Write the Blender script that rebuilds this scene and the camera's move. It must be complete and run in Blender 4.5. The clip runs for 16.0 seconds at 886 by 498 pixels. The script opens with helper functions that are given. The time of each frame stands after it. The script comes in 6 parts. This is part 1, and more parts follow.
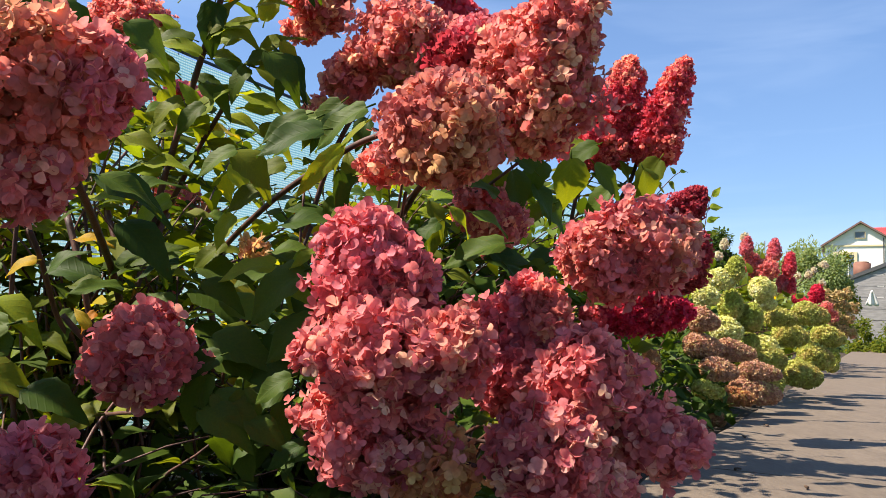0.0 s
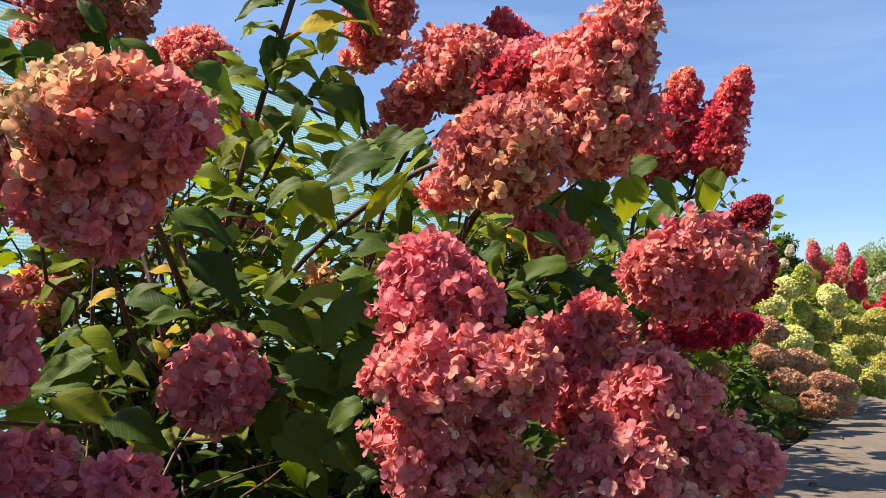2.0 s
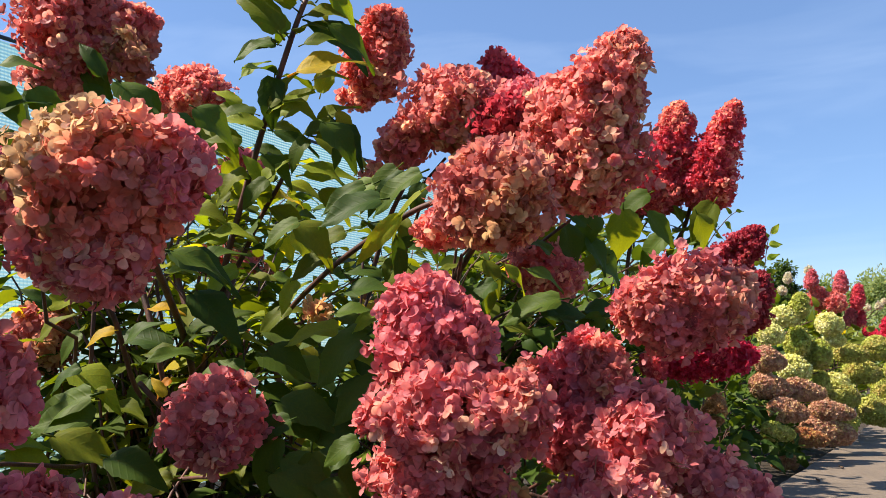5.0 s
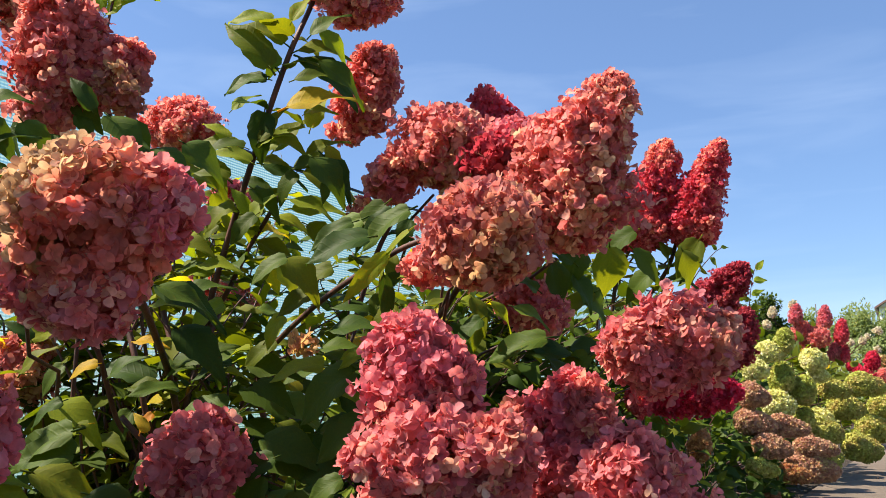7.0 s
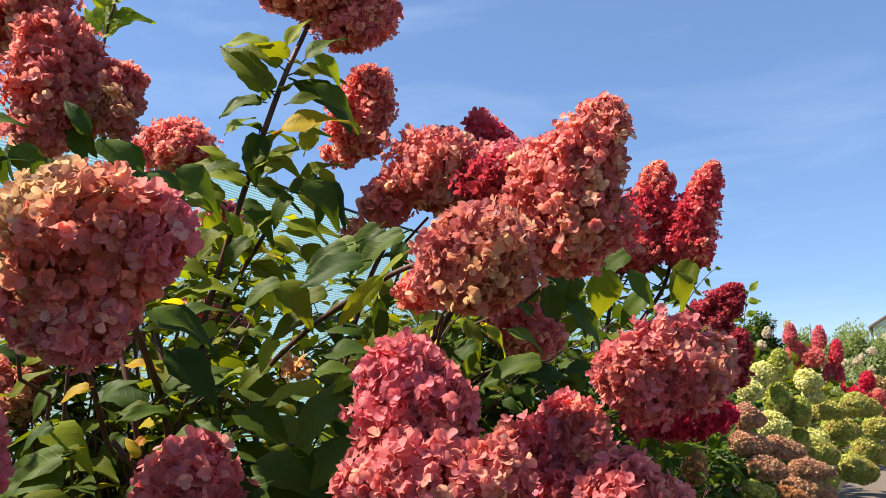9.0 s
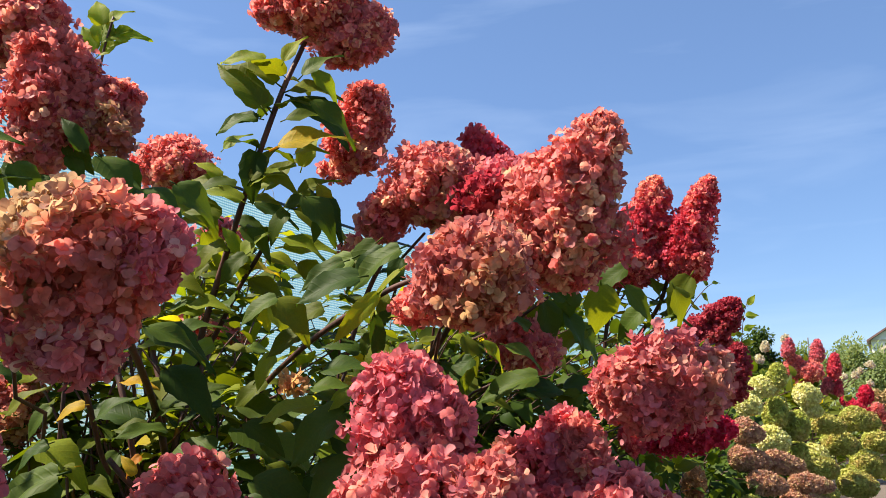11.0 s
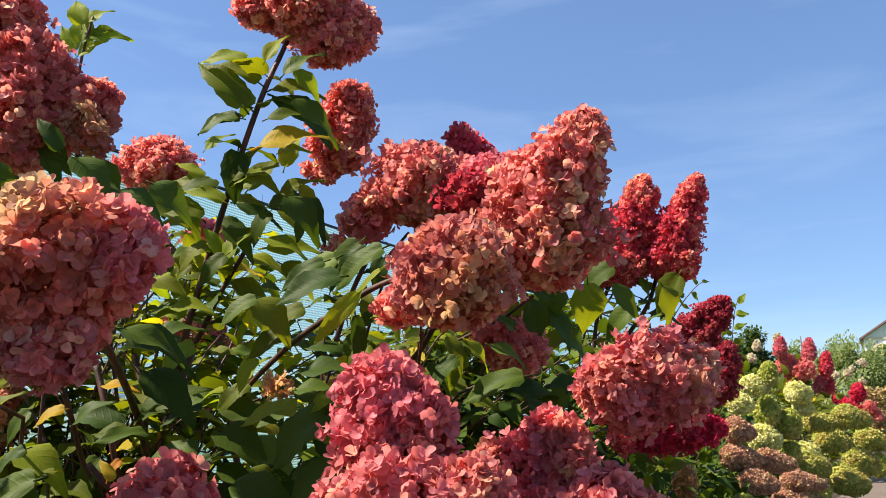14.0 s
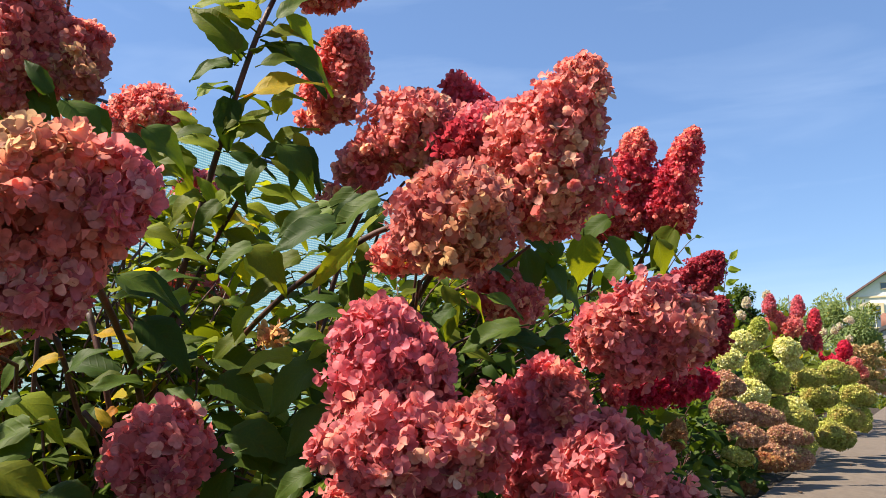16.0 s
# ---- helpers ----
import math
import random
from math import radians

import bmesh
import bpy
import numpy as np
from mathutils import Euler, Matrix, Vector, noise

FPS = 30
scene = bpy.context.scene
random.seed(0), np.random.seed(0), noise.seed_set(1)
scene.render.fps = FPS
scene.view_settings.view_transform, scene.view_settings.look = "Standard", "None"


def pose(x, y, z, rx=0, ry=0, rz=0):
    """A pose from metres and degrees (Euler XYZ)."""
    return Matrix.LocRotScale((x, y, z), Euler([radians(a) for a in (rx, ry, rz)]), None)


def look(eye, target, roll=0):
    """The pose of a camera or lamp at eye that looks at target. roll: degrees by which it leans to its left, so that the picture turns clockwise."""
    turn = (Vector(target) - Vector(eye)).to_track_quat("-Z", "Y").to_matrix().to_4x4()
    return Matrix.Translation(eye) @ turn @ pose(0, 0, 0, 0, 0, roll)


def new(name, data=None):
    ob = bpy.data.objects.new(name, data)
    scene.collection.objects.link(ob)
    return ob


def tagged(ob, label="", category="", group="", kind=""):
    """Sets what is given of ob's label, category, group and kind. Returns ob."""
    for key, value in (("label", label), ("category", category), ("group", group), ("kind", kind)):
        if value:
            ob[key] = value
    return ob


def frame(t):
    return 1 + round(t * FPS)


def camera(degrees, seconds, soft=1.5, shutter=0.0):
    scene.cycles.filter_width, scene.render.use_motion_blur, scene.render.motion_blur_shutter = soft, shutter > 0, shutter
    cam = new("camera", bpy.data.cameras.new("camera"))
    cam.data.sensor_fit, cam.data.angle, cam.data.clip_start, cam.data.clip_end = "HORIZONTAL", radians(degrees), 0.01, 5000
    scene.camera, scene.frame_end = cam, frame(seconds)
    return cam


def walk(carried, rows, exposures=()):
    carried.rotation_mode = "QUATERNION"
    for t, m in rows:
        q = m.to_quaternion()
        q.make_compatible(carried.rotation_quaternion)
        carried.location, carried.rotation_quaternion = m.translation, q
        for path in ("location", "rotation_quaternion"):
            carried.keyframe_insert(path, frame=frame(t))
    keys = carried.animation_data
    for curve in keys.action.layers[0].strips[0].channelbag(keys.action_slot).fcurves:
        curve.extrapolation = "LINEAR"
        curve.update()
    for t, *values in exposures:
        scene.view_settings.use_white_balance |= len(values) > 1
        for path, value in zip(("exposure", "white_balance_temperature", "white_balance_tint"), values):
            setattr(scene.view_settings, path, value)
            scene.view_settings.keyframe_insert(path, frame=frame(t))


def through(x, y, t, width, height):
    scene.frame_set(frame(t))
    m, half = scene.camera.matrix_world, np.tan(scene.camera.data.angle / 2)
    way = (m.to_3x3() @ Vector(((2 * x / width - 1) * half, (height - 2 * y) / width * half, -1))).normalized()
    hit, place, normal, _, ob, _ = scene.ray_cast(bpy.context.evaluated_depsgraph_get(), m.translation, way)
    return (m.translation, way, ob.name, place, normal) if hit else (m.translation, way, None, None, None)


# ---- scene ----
cam = camera(56.6, 16.0, 0.8)
ROWS = [
    (0.0, -0.0000, 0.0000, 0.4000, 4.870, -1.500, -0.000),
    (0.5, -0.0025, -0.0063, 0.4032, 5.328, -0.956, 1.277),
    (1.0, -0.0034, -0.0107, 0.4058, 5.759, -0.625, 2.540),
    (1.5, -0.0053, -0.0150, 0.4080, 5.851, -0.367, 3.460),
    (2.0, -0.0064, -0.0174, 0.4106, 5.809, -0.176, 4.121),
    (2.5, -0.0097, -0.0195, 0.4115, 5.787, -0.129, 4.419),
    (3.0, -0.0089, -0.0205, 0.4116, 5.796, -0.186, 4.488),
    (3.5, -0.0071, -0.0244, 0.4134, 6.111, -0.041, 4.433),
    (4.0, -0.0040, -0.0279, 0.4173, 6.695, 0.223, 4.372),
    (6.5, 0.0024, -0.0393, 0.4294, 9.227, -0.318, 3.397),
    (7.0, 0.0002, -0.0394, 0.4339, 9.741, -0.394, 3.099),
    (7.5, 0.0008, -0.0392, 0.4347, 10.108, -0.281, 3.021),
    (8.0, 0.0005, -0.0402, 0.4364, 10.383, -0.356, 2.904),
    (8.5, 0.0010, -0.0398, 0.4379, 10.788, -0.270, 2.869),
    (9.0, 0.0010, -0.0391, 0.4405, 11.061, -0.405, 2.728),
    (9.5, 0.0022, -0.0388, 0.4413, 11.309, -0.264, 2.673),
    (10.0, 0.0017, -0.0399, 0.4430, 11.649, -0.189, 2.689),
    (12.5, 0.0067, -0.0359, 0.4352, 12.375, 0.018, 2.456),
    (13.0, 0.0122, -0.0311, 0.4355, 12.242, -0.021, 2.391),
    (13.5, 0.0165, -0.0271, 0.4373, 12.217, 0.109, 2.306),
    (14.0, 0.0165, -0.0258, 0.4392, 12.271, 0.409, 2.257),
    (14.5, 0.0137, -0.0272, 0.4428, 12.028, 0.251, 2.054),
    (15.0, 0.0136, -0.0276, 0.4380, 11.438, 0.511, 1.921),
    (15.5, 0.0128, -0.0222, 0.4332, 10.418, 0.431, 1.727),
    (16.0, 0.0073, -0.0125, 0.4280, 9.356, 0.273, 1.585),
]
walk(cam, [(t, pose(x, y, z, 90 + p, r, a)) for t, x, y, z, p, r, a in ROWS], [(0.0, 0.92, 7150, 12), (16.0, 0.86, 7150, 12)])

# ---- world, sun, exposure ----
SUN_FROM = Vector((-0.62, -0.08, 0.78)).normalized()
elev = math.asin(SUN_FROM.z)
azim = math.atan2(SUN_FROM.x, SUN_FROM.y)
world = bpy.data.worlds.new("sky")
scene.world = world
world.use_nodes = True
wn, wl = world.node_tree.nodes, world.node_tree.links
sky = wn.new("ShaderNodeTexSky")
sky.sky_type, sky.sun_disc = "NISHITA", False
sky.sun_elevation, sky.sun_rotation = elev, azim
sky.air_density, sky.dust_density, sky.ozone_density = 1.0, 0.5, 4.5
wtc = wn.new("ShaderNodeTexCoord")
wmap = wn.new("ShaderNodeMapping")
wmap.inputs["Scale"].default_value = (1.2, 1.6, 7.0)
wmap.inputs["Rotation"].default_value = (0.1, 0.25, 0.4)
wnoise = wn.new("ShaderNodeTexNoise")
wnoise.inputs["Scale"].default_value = 2.2
wnoise.inputs["Detail"].default_value = 5.0
wnoise.inputs["Distortion"].default_value = 0.6
wramp = wn.new("ShaderNodeMapRange")
wramp.inputs["From Min"].default_value, wramp.inputs["From Max"].default_value = 0.5, 0.85
wramp.inputs["To Max"].default_value = 0.18
wmix = wn.new("ShaderNodeMixRGB")
wmix.inputs["Color2"].default_value = (9.0, 9.4, 10.0, 1)
wl.new(wtc.outputs["Generated"], wmap.inputs["Vector"])
wl.new(wmap.outputs["Vector"], wnoise.inputs["Vector"])
wl.new(wnoise.outputs["Fac"], wramp.inputs["Value"])
wl.new(wramp.outputs["Result"], wmix.inputs["Fac"])
wl.new(sky.outputs["Color"], wmix.inputs["Color1"])
wtint = wn.new("ShaderNodeMixRGB")
wtint.blend_type = "MULTIPLY"
wtint.inputs["Fac"].default_value = 1.0
wtint.inputs["Color2"].default_value = (0.78, 0.91, 1.06, 1)
wflat = wn.new("ShaderNodeMixRGB")
wflat.inputs["Fac"].default_value = 0.22
wflat.inputs["Color2"].default_value = (2.1, 3.3, 5.6, 1)
wl.new(wmix.outputs["Color"], wflat.inputs["Color1"])
wl.new(wflat.outputs["Color"], wtint.inputs["Color1"])
wl.new(wtint.outputs["Color"], wn["Background"].inputs["Color"])
wn["Background"].inputs["Strength"].default_value = 0.100

sun = new("sun", bpy.data.lights.new("sun", "SUN"))
sun.data.energy, sun.data.angle, sun.data.color = 5.9, radians(0.8), (1.0, 0.94, 0.85)
sun.matrix_world = look(SUN_FROM * 30, (0, 0, 0))


# ---- materials ----
def mat(name):
    m = bpy.data.materials.new(name)
    m.use_nodes = True
    return m, m.node_tree.nodes, m.node_tree.links, m.node_tree.nodes["Principled BSDF"]


def mixcol(n, l, fac, a, b, blend="MIX"):
    x = n.new("ShaderNodeMixRGB")
    x.blend_type = blend
    for key, v in (("Fac", fac), ("Color1", a), ("Color2", b)):
        if isinstance(v, (int, float)):
            x.inputs[key].default_value = v
        elif isinstance(v, tuple):
            x.inputs[key].default_value = (*v, 1)
        else:
            l.new(v, x.inputs[key])
    return x.outputs["Color"]


def noise_of(n, l, scale, detail=3.0, coord="Object", rough=0.55, stretch=(1, 1, 1)):
    tc = n.new("ShaderNodeTexCoord")
    mp = n.new("ShaderNodeMapping")
    mp.inputs["Scale"].default_value = stretch
    t = n.new("ShaderNodeTexNoise")
    t.inputs["Scale"].default_value, t.inputs["Detail"].default_value, t.inputs["Roughness"].default_value = scale, detail, rough
    l.new(tc.outputs[coord], mp.inputs["Vector"])
    l.new(mp.outputs["Vector"], t.inputs["Vector"])
    return t.outputs["Fac"]


def remap(n, l, v, a, b, c=0.0, d=1.0):
    x = n.new("ShaderNodeMapRange")
    for key, value in (("From Min", a), ("From Max", b), ("To Min", c), ("To Max", d)):
        x.inputs[key].default_value = value
    l.new(v, x.inputs["Value"])
    return x.outputs["Result"]


def thin(n, l, bsdf, colour, amount, warm=(1.0, 1.0, 1.0)):
    """Lets light through a petal or a leaf."""
    tr = n.new("ShaderNodeBsdfTranslucent")
    l.new(mixcol(n, l, 1.0, colour, warm, "MULTIPLY"), tr.inputs["Color"])
    mx = n.new("ShaderNodeMixShader")
    mx.inputs["Fac"].default_value = amount
    l.new(bsdf.outputs["BSDF"], mx.inputs[1])
    l.new(tr.outputs["BSDF"], mx.inputs[2])
    l.new(mx.outputs["Shader"], n["Material Output"].inputs["Surface"])


def bump(n, l, bsdf, height, strength, dist):
    b = n.new("ShaderNodeBump")
    b.inputs["Strength"].default_value, b.inputs["Distance"].default_value = strength, dist
    l.new(height, b.inputs["Height"])
    l.new(b.outputs["Normal"], bsdf.inputs["Normal"])


def petal_mat(name, a, b, c, share=0.5, through=0.55, patch=9.0, lean=None):
    """Three natural tints of one flower head: patches of a and b, and the fading tint c on some petals."""
    m, n, l, p = mat(name)
    big = noise_of(n, l, patch, 2.0)
    geo = n.new("ShaderNodeNewGeometry")
    isl = geo.outputs["Random Per Island"]
    ab = mixcol(n, l, remap(n, l, big, 0.38, 0.62), a, b)
    far = noise_of(n, l, patch * 0.8, 1.0, stretch=(1.3, 0.9, 1.1))
    add = n.new("ShaderNodeMath")
    l.new(remap(n, l, isl, 0, 1, -0.18, 0.18), add.inputs[0])
    l.new(far, add.inputs[1])
    if lean:
        tc, dot, more = n.new("ShaderNodeTexCoord"), n.new("ShaderNodeVectorMath"), n.new("ShaderNodeMath")
        dot.operation = "DOT_PRODUCT"
        dot.inputs[1].default_value = lean
        l.new(tc.outputs["Object"], dot.inputs[0])
        l.new(dot.outputs["Value"], more.inputs[0])
        l.new(add.outputs[0], more.inputs[1])
        add = more
    col = mixcol(n, l, remap(n, l, add.outputs[0], 0.72 - 0.32 * share, 0.92 - 0.32 * share), ab, c)
    col = mixcol(n, l, 1.0, col, mixcol(n, l, isl, (0.66, 0.63, 0.62), (1.18, 1.22, 1.22)), "MULTIPLY")
    petal = noise_of(n, l, 75.0, 2.0)
    col = mixcol(n, l, 1.0, col, mixcol(n, l, remap(n, l, petal, 0.3, 0.7), (0.80, 0.72, 0.72), (1.12, 1.16, 1.16)), "MULTIPLY")
    vein = noise_of(n, l, 260.0, 3.0)
    col = mixcol(n, l, remap(n, l, vein, 0.35, 0.75, 0.0, 0.28), col, mixcol(n, l, 1.0, col, (0.6, 0.5, 0.5), "MULTIPLY"))
    l.new(col, p.inputs["Base Color"])
    p.inputs["Roughness"].default_value = 0.55
    p.inputs["Specular IOR Level"].default_value = 0.3
    bump(n, l, p, vein, 0.25, 0.001)
    thin(n, l, p, col, through, (1.30, 1.18, 1.02))
    return m


def leaf_veins(n, l):
    """The midrib and the slanting side veins of a leaf that lies along its own y axis: 1 on a vein."""
    tc, sep = n.new("ShaderNodeTexCoord"), n.new("ShaderNodeSeparateXYZ")
    l.new(tc.outputs["Object"], sep.inputs[0])

    def step(op, a, b=0.0):
        m = n.new("ShaderNodeMath")
        m.operation = op
        for i, v in enumerate((a, b)):
            if isinstance(v, (int, float)):
                m.inputs[i].default_value = v
            else:
                l.new(v, m.inputs[i])
        return m.outputs[0]

    side = step("ABSOLUTE", sep.outputs["X"])
    slant = step("SUBTRACT", sep.outputs["Y"], step("MULTIPLY", side, 0.95))
    saw = step("ABSOLUTE", step("SUBTRACT", step("FRACT", step("MULTIPLY", slant, 8.0)), 0.5))
    ribs = remap(n, l, saw, 0.0, 0.16, 1.0, 0.0)
    mid = remap(n, l, side, 0.006, 0.022, 1.0, 0.0)
    return step("MAXIMUM", ribs, mid)


def leaf_mat(name, a, b, c, through=0.42, spots=0.25):
    m, n, l, p = mat(name)
    inf = n.new("ShaderNodeObjectInfo")
    geo = n.new("ShaderNodeNewGeometry")
    rnd = n.new("ShaderNodeMath")
    rnd.operation = "FRACT"
    plus = n.new("ShaderNodeMath")
    l.new(inf.outputs["Random"], plus.inputs[0])
    l.new(geo.outputs["Random Per Island"], plus.inputs[1])
    l.new(plus.outputs[0], rnd.inputs[0])
    r = rnd.outputs[0]
    col = mixcol(n, l, remap(n, l, r, 0.1, 0.75), a, b)
    col = mixcol(n, l, remap(n, l, r, 0.965, 0.99), col, c)
    blot = noise_of(n, l, 34.0, 4.0)
    col = mixcol(n, l, remap(n, l, blot, 0.35, 0.7, 0, 0.5), col, mixcol(n, l, 1.0, col, (1.5, 1.3, 0.8), "MULTIPLY"))
    brown = noise_of(n, l, 90.0, 3.0)
    col = mixcol(n, l, remap(n, l, brown, 0.68, 0.76, 0, spots), col, (0.10, 0.05, 0.02))
    vein = leaf_veins(n, l)
    col = mixcol(n, l, remap(n, l, vein, 0.0, 1.0, 0.0, 0.13), col, mixcol(n, l, 1.0, col, (1.6, 1.45, 1.2), "MULTIPLY"))
    l.new(col, p.inputs["Base Color"])
    p.inputs["Roughness"].default_value = 0.55
    p.inputs["Specular IOR Level"].default_value = 0.14
    bump(n, l, p, vein, 0.12, 0.006)
    thin(n, l, p, col, through, (1.75, 1.6, 0.45))
    return m


PETALS = {
    "salmon": petal_mat("salmon_petals", (0.810, 0.286, 0.256), (0.791, 0.224, 0.256), (0.791, 0.481, 0.328), 0.49),
    "fading": petal_mat("fading_salmon_petals", (0.763, 0.283, 0.258), (0.772, 0.222, 0.246), (0.665, 0.445, 0.289), 0.60),
    "drooping": petal_mat("cream_to_pink_petals", (0.783, 0.260, 0.225), (0.763, 0.308, 0.219), (0.582, 0.413, 0.259), 1.00, lean=(-3.0, 0.0, 0.6)),
    "pink": petal_mat("pink_petals", (0.766, 0.225, 0.286), (0.746, 0.256, 0.262), (0.645, 0.360, 0.262), 0.34),
    "coral": petal_mat("coral_petals", (0.728, 0.253, 0.260), (0.710, 0.218, 0.255), (0.684, 0.464, 0.348), 0.44),
    "mauve": petal_mat("mauve_pink_petals", (0.760, 0.237, 0.291), (0.778, 0.247, 0.270), (0.740, 0.463, 0.351), 0.34),
    "dusty": petal_mat("dusty_mauve_petals", (0.621, 0.212, 0.208), (0.682, 0.284, 0.208), (0.641, 0.436, 0.235), 0.59),
    "beige": petal_mat("beige_petals", (0.66, 0.410, 0.189), (0.70, 0.320, 0.179), (0.56, 0.440, 0.170), 0.6),
    # true wine red on the red shrub, elsewhere salmon petals darkened for shade
    "wine": petal_mat("wine_and_shaded_petals", (0.46, 0.050, 0.085), (0.52, 0.080, 0.100), (0.54, 0.140, 0.125), 0.3),
    "crimson": petal_mat("crimson_petals", (0.745, 0.095, 0.150), (0.784, 0.146, 0.175), (0.823, 0.381, 0.288), 0.2, lean=(0.000, 0.000, 1.080)),
    "magenta": petal_mat("magenta_red_petals", (0.74, 0.050, 0.125), (0.64, 0.035, 0.095), (0.74, 0.130, 0.150), 0.2),
    "lime": petal_mat("lime_petals", (0.88, 0.89, 0.380), (0.82, 0.85, 0.270), (0.92, 0.89, 0.540), 0.5, 0.25),
    "olive": petal_mat("olive_green_petals", (0.46, 0.520, 0.100), (0.60, 0.620, 0.160), (0.56, 0.420, 0.150), 0.4, 0.25),
    "rusty": petal_mat("rusty_beige_petals", (0.68, 0.440, 0.270), (0.64, 0.340, 0.240), (0.62, 0.500, 0.230), 0.45, 0.25),
    "peach": petal_mat("peach_petals", (0.58, 0.400, 0.195), (0.46, 0.420, 0.147), (0.62, 0.300, 0.195), 0.4, 0.3),
    "white": petal_mat("cream_white_petals", (0.74, 0.740, 0.536), (0.76, 0.700, 0.585), (0.70, 0.450, 0.409), 0.3),
}
LEAF = {
    "green": leaf_mat("hydrangea_leaf", (0.046, 0.080, 0.010), (0.125, 0.15, 0.016), (0.42, 0.33, 0.03), 0.48),
    # same leaf, darker: partly natural tone, partly shade put into the colour
    "dark": leaf_mat("dark_leaf", (0.028, 0.060, 0.010), (0.060, 0.10, 0.014), (0.11, 0.17, 0.03), 0.34, 0.15),
    # same leaf, lighter: partly natural tone, partly sunlight put into the colour
    "bright": leaf_mat("bright_leaf", (0.15, 0.215, 0.022), (0.23, 0.27, 0.03), (0.40, 0.36, 0.04), 0.5, 0.12),
    "yellow": leaf_mat("yellowing_leaf", (0.42, 0.26, 0.02), (0.34, 0.27, 0.03), (0.40, 0.14, 0.02), 0.45, 0.9),
    "grey": leaf_mat("grey_green_leaf", (0.13, 0.19, 0.08), (0.19, 0.25, 0.11), (0.30, 0.28, 0.10), 0.3, 0.1),
}

STEM, n, l, p = mat("stem_bark")
c1 = mixcol(n, l, remap(n, l, noise_of(n, l, 40.0, 5.0, stretch=(1, 1, 0.2)), 0.35, 0.7), (0.030, 0.011, 0.008), (0.13, 0.042, 0.025))
l.new(c1, p.inputs["Base Color"])
p.inputs["Roughness"].default_value = 0.6
bump(n, l, p, noise_of(n, l, 300.0, 4.0, stretch=(1, 1, 0.3)), 0.5, 0.002)

STALK, n, l, p = mat("flower_stalks")
l.new(mixcol(n, l, noise_of(n, l, 50.0), (0.30, 0.10, 0.06), (0.45, 0.26, 0.13)), p.inputs["Base Color"])
p.inputs["Roughness"].default_value = 0.6

CONCRETE, n, l, p = mat("path_concrete")
streak = noise_of(n, l, 5.0, 6.0, stretch=(3.5, 0.8, 1), rough=0.65)
grain = noise_of(n, l, 120.0, 6.0, rough=0.7)
col = mixcol(n, l, remap(n, l, streak, 0.3, 0.7), (0.105, 0.080, 0.058), (0.165, 0.128, 0.094))
col = mixcol(n, l, remap(n, l, grain, 0.35, 0.7, 0, 0.7), col, (0.19, 0.148, 0.108))
stain = noise_of(n, l, 1.6, 4.0)
col = mixcol(n, l, remap(n, l, stain, 0.52, 0.75, 0, 0.35), col, (0.11, 0.085, 0.06))
l.new(col, p.inputs["Base Color"])
p.inputs["Roughness"].default_value = 0.85
fleck = noise_of(n, l, 26.0, 5.0, stretch=(2.6, 0.7, 1), rough=0.75)
col = mixcol(n, l, remap(n, l, fleck, 0.42, 0.66, 0, 0.55), col, mixcol(n, l, 1.0, col, (0.55, 0.53, 0.52), "MULTIPLY"))
l.new(col, p.inputs["Base Color"])
bump(n, l, p, grain, 0.6, 0.006)

SOIL, n, l, p = mat("bed_soil")
g = noise_of(n, l, 30.0, 8.0, rough=0.75)
l.new(mixcol(n, l, remap(n, l, g, 0.3, 0.7), (0.022, 0.016, 0.011), (0.07, 0.048, 0.03)), p.inputs["Base Color"])
p.inputs["Roughness"].default_value = 0.95
bump(n, l, p, g, 1.0, 0.03)

GRASS, n, l, p = mat("lawn")
g = noise_of(n, l, 60.0, 6.0, rough=0.7)
b2 = noise_of(n, l, 0.7, 3.0)
col = mixcol(n, l, remap(n, l, g, 0.3, 0.7), (0.035, 0.075, 0.015), (0.085, 0.15, 0.03))
col = mixcol(n, l, remap(n, l, b2, 0.4, 0.7, 0, 0.5), col, (0.13, 0.14, 0.05))
l.new(col, p.inputs["Base Color"])
p.inputs["Roughness"].default_value = 0.9
bump(n, l, p, g, 1.0, 0.04)


def paint(name, a, b, scale, rough, relief=0.0, stretch=(1, 1, 1), metal=0.0):
    m, n, l, p = mat(name)
    f = noise_of(n, l, scale, 5.0, stretch=stretch, rough=0.6)
    l.new(mixcol(n, l, remap(n, l, f, 0.3, 0.7), a, b), p.inputs["Base Color"])
    p.inputs["Roughness"].default_value, p.inputs["Metallic"].default_value = rough, metal
    if relief:
        bump(n, l, p, f, 0.5, relief)
    return m


PLASTER = paint("white_plaster", (0.74, 0.71, 0.64), (0.80, 0.78, 0.73), 1.5, 0.85, 0.01)
CREAM = paint("cream_paint", (0.62, 0.50, 0.30), (0.68, 0.57, 0.38), 2.0, 0.7)
RED_ROOF = paint("red_roof_sheet", (0.42, 0.035, 0.03), (0.50, 0.06, 0.05), 2.0, 0.5, 0.01)
BROWN_ROOF = paint("brown_roof_edge", (0.14, 0.07, 0.06), (0.20, 0.11, 0.09), 3.0, 0.6)
SLATE = paint("weathered_roof_boards", (0.20, 0.19, 0.19), (0.34, 0.32, 0.31), 4.0, 0.8, 0.01, (1, 1, 6))
RUST = paint("rusty_steel", (0.15, 0.06, 0.04), (0.23, 0.10, 0.065), 5.0, 0.75, 0.005)
GREY_POST = paint("dark_post", (0.05, 0.05, 0.055), (0.10, 0.10, 0.10), 20.0, 0.6)
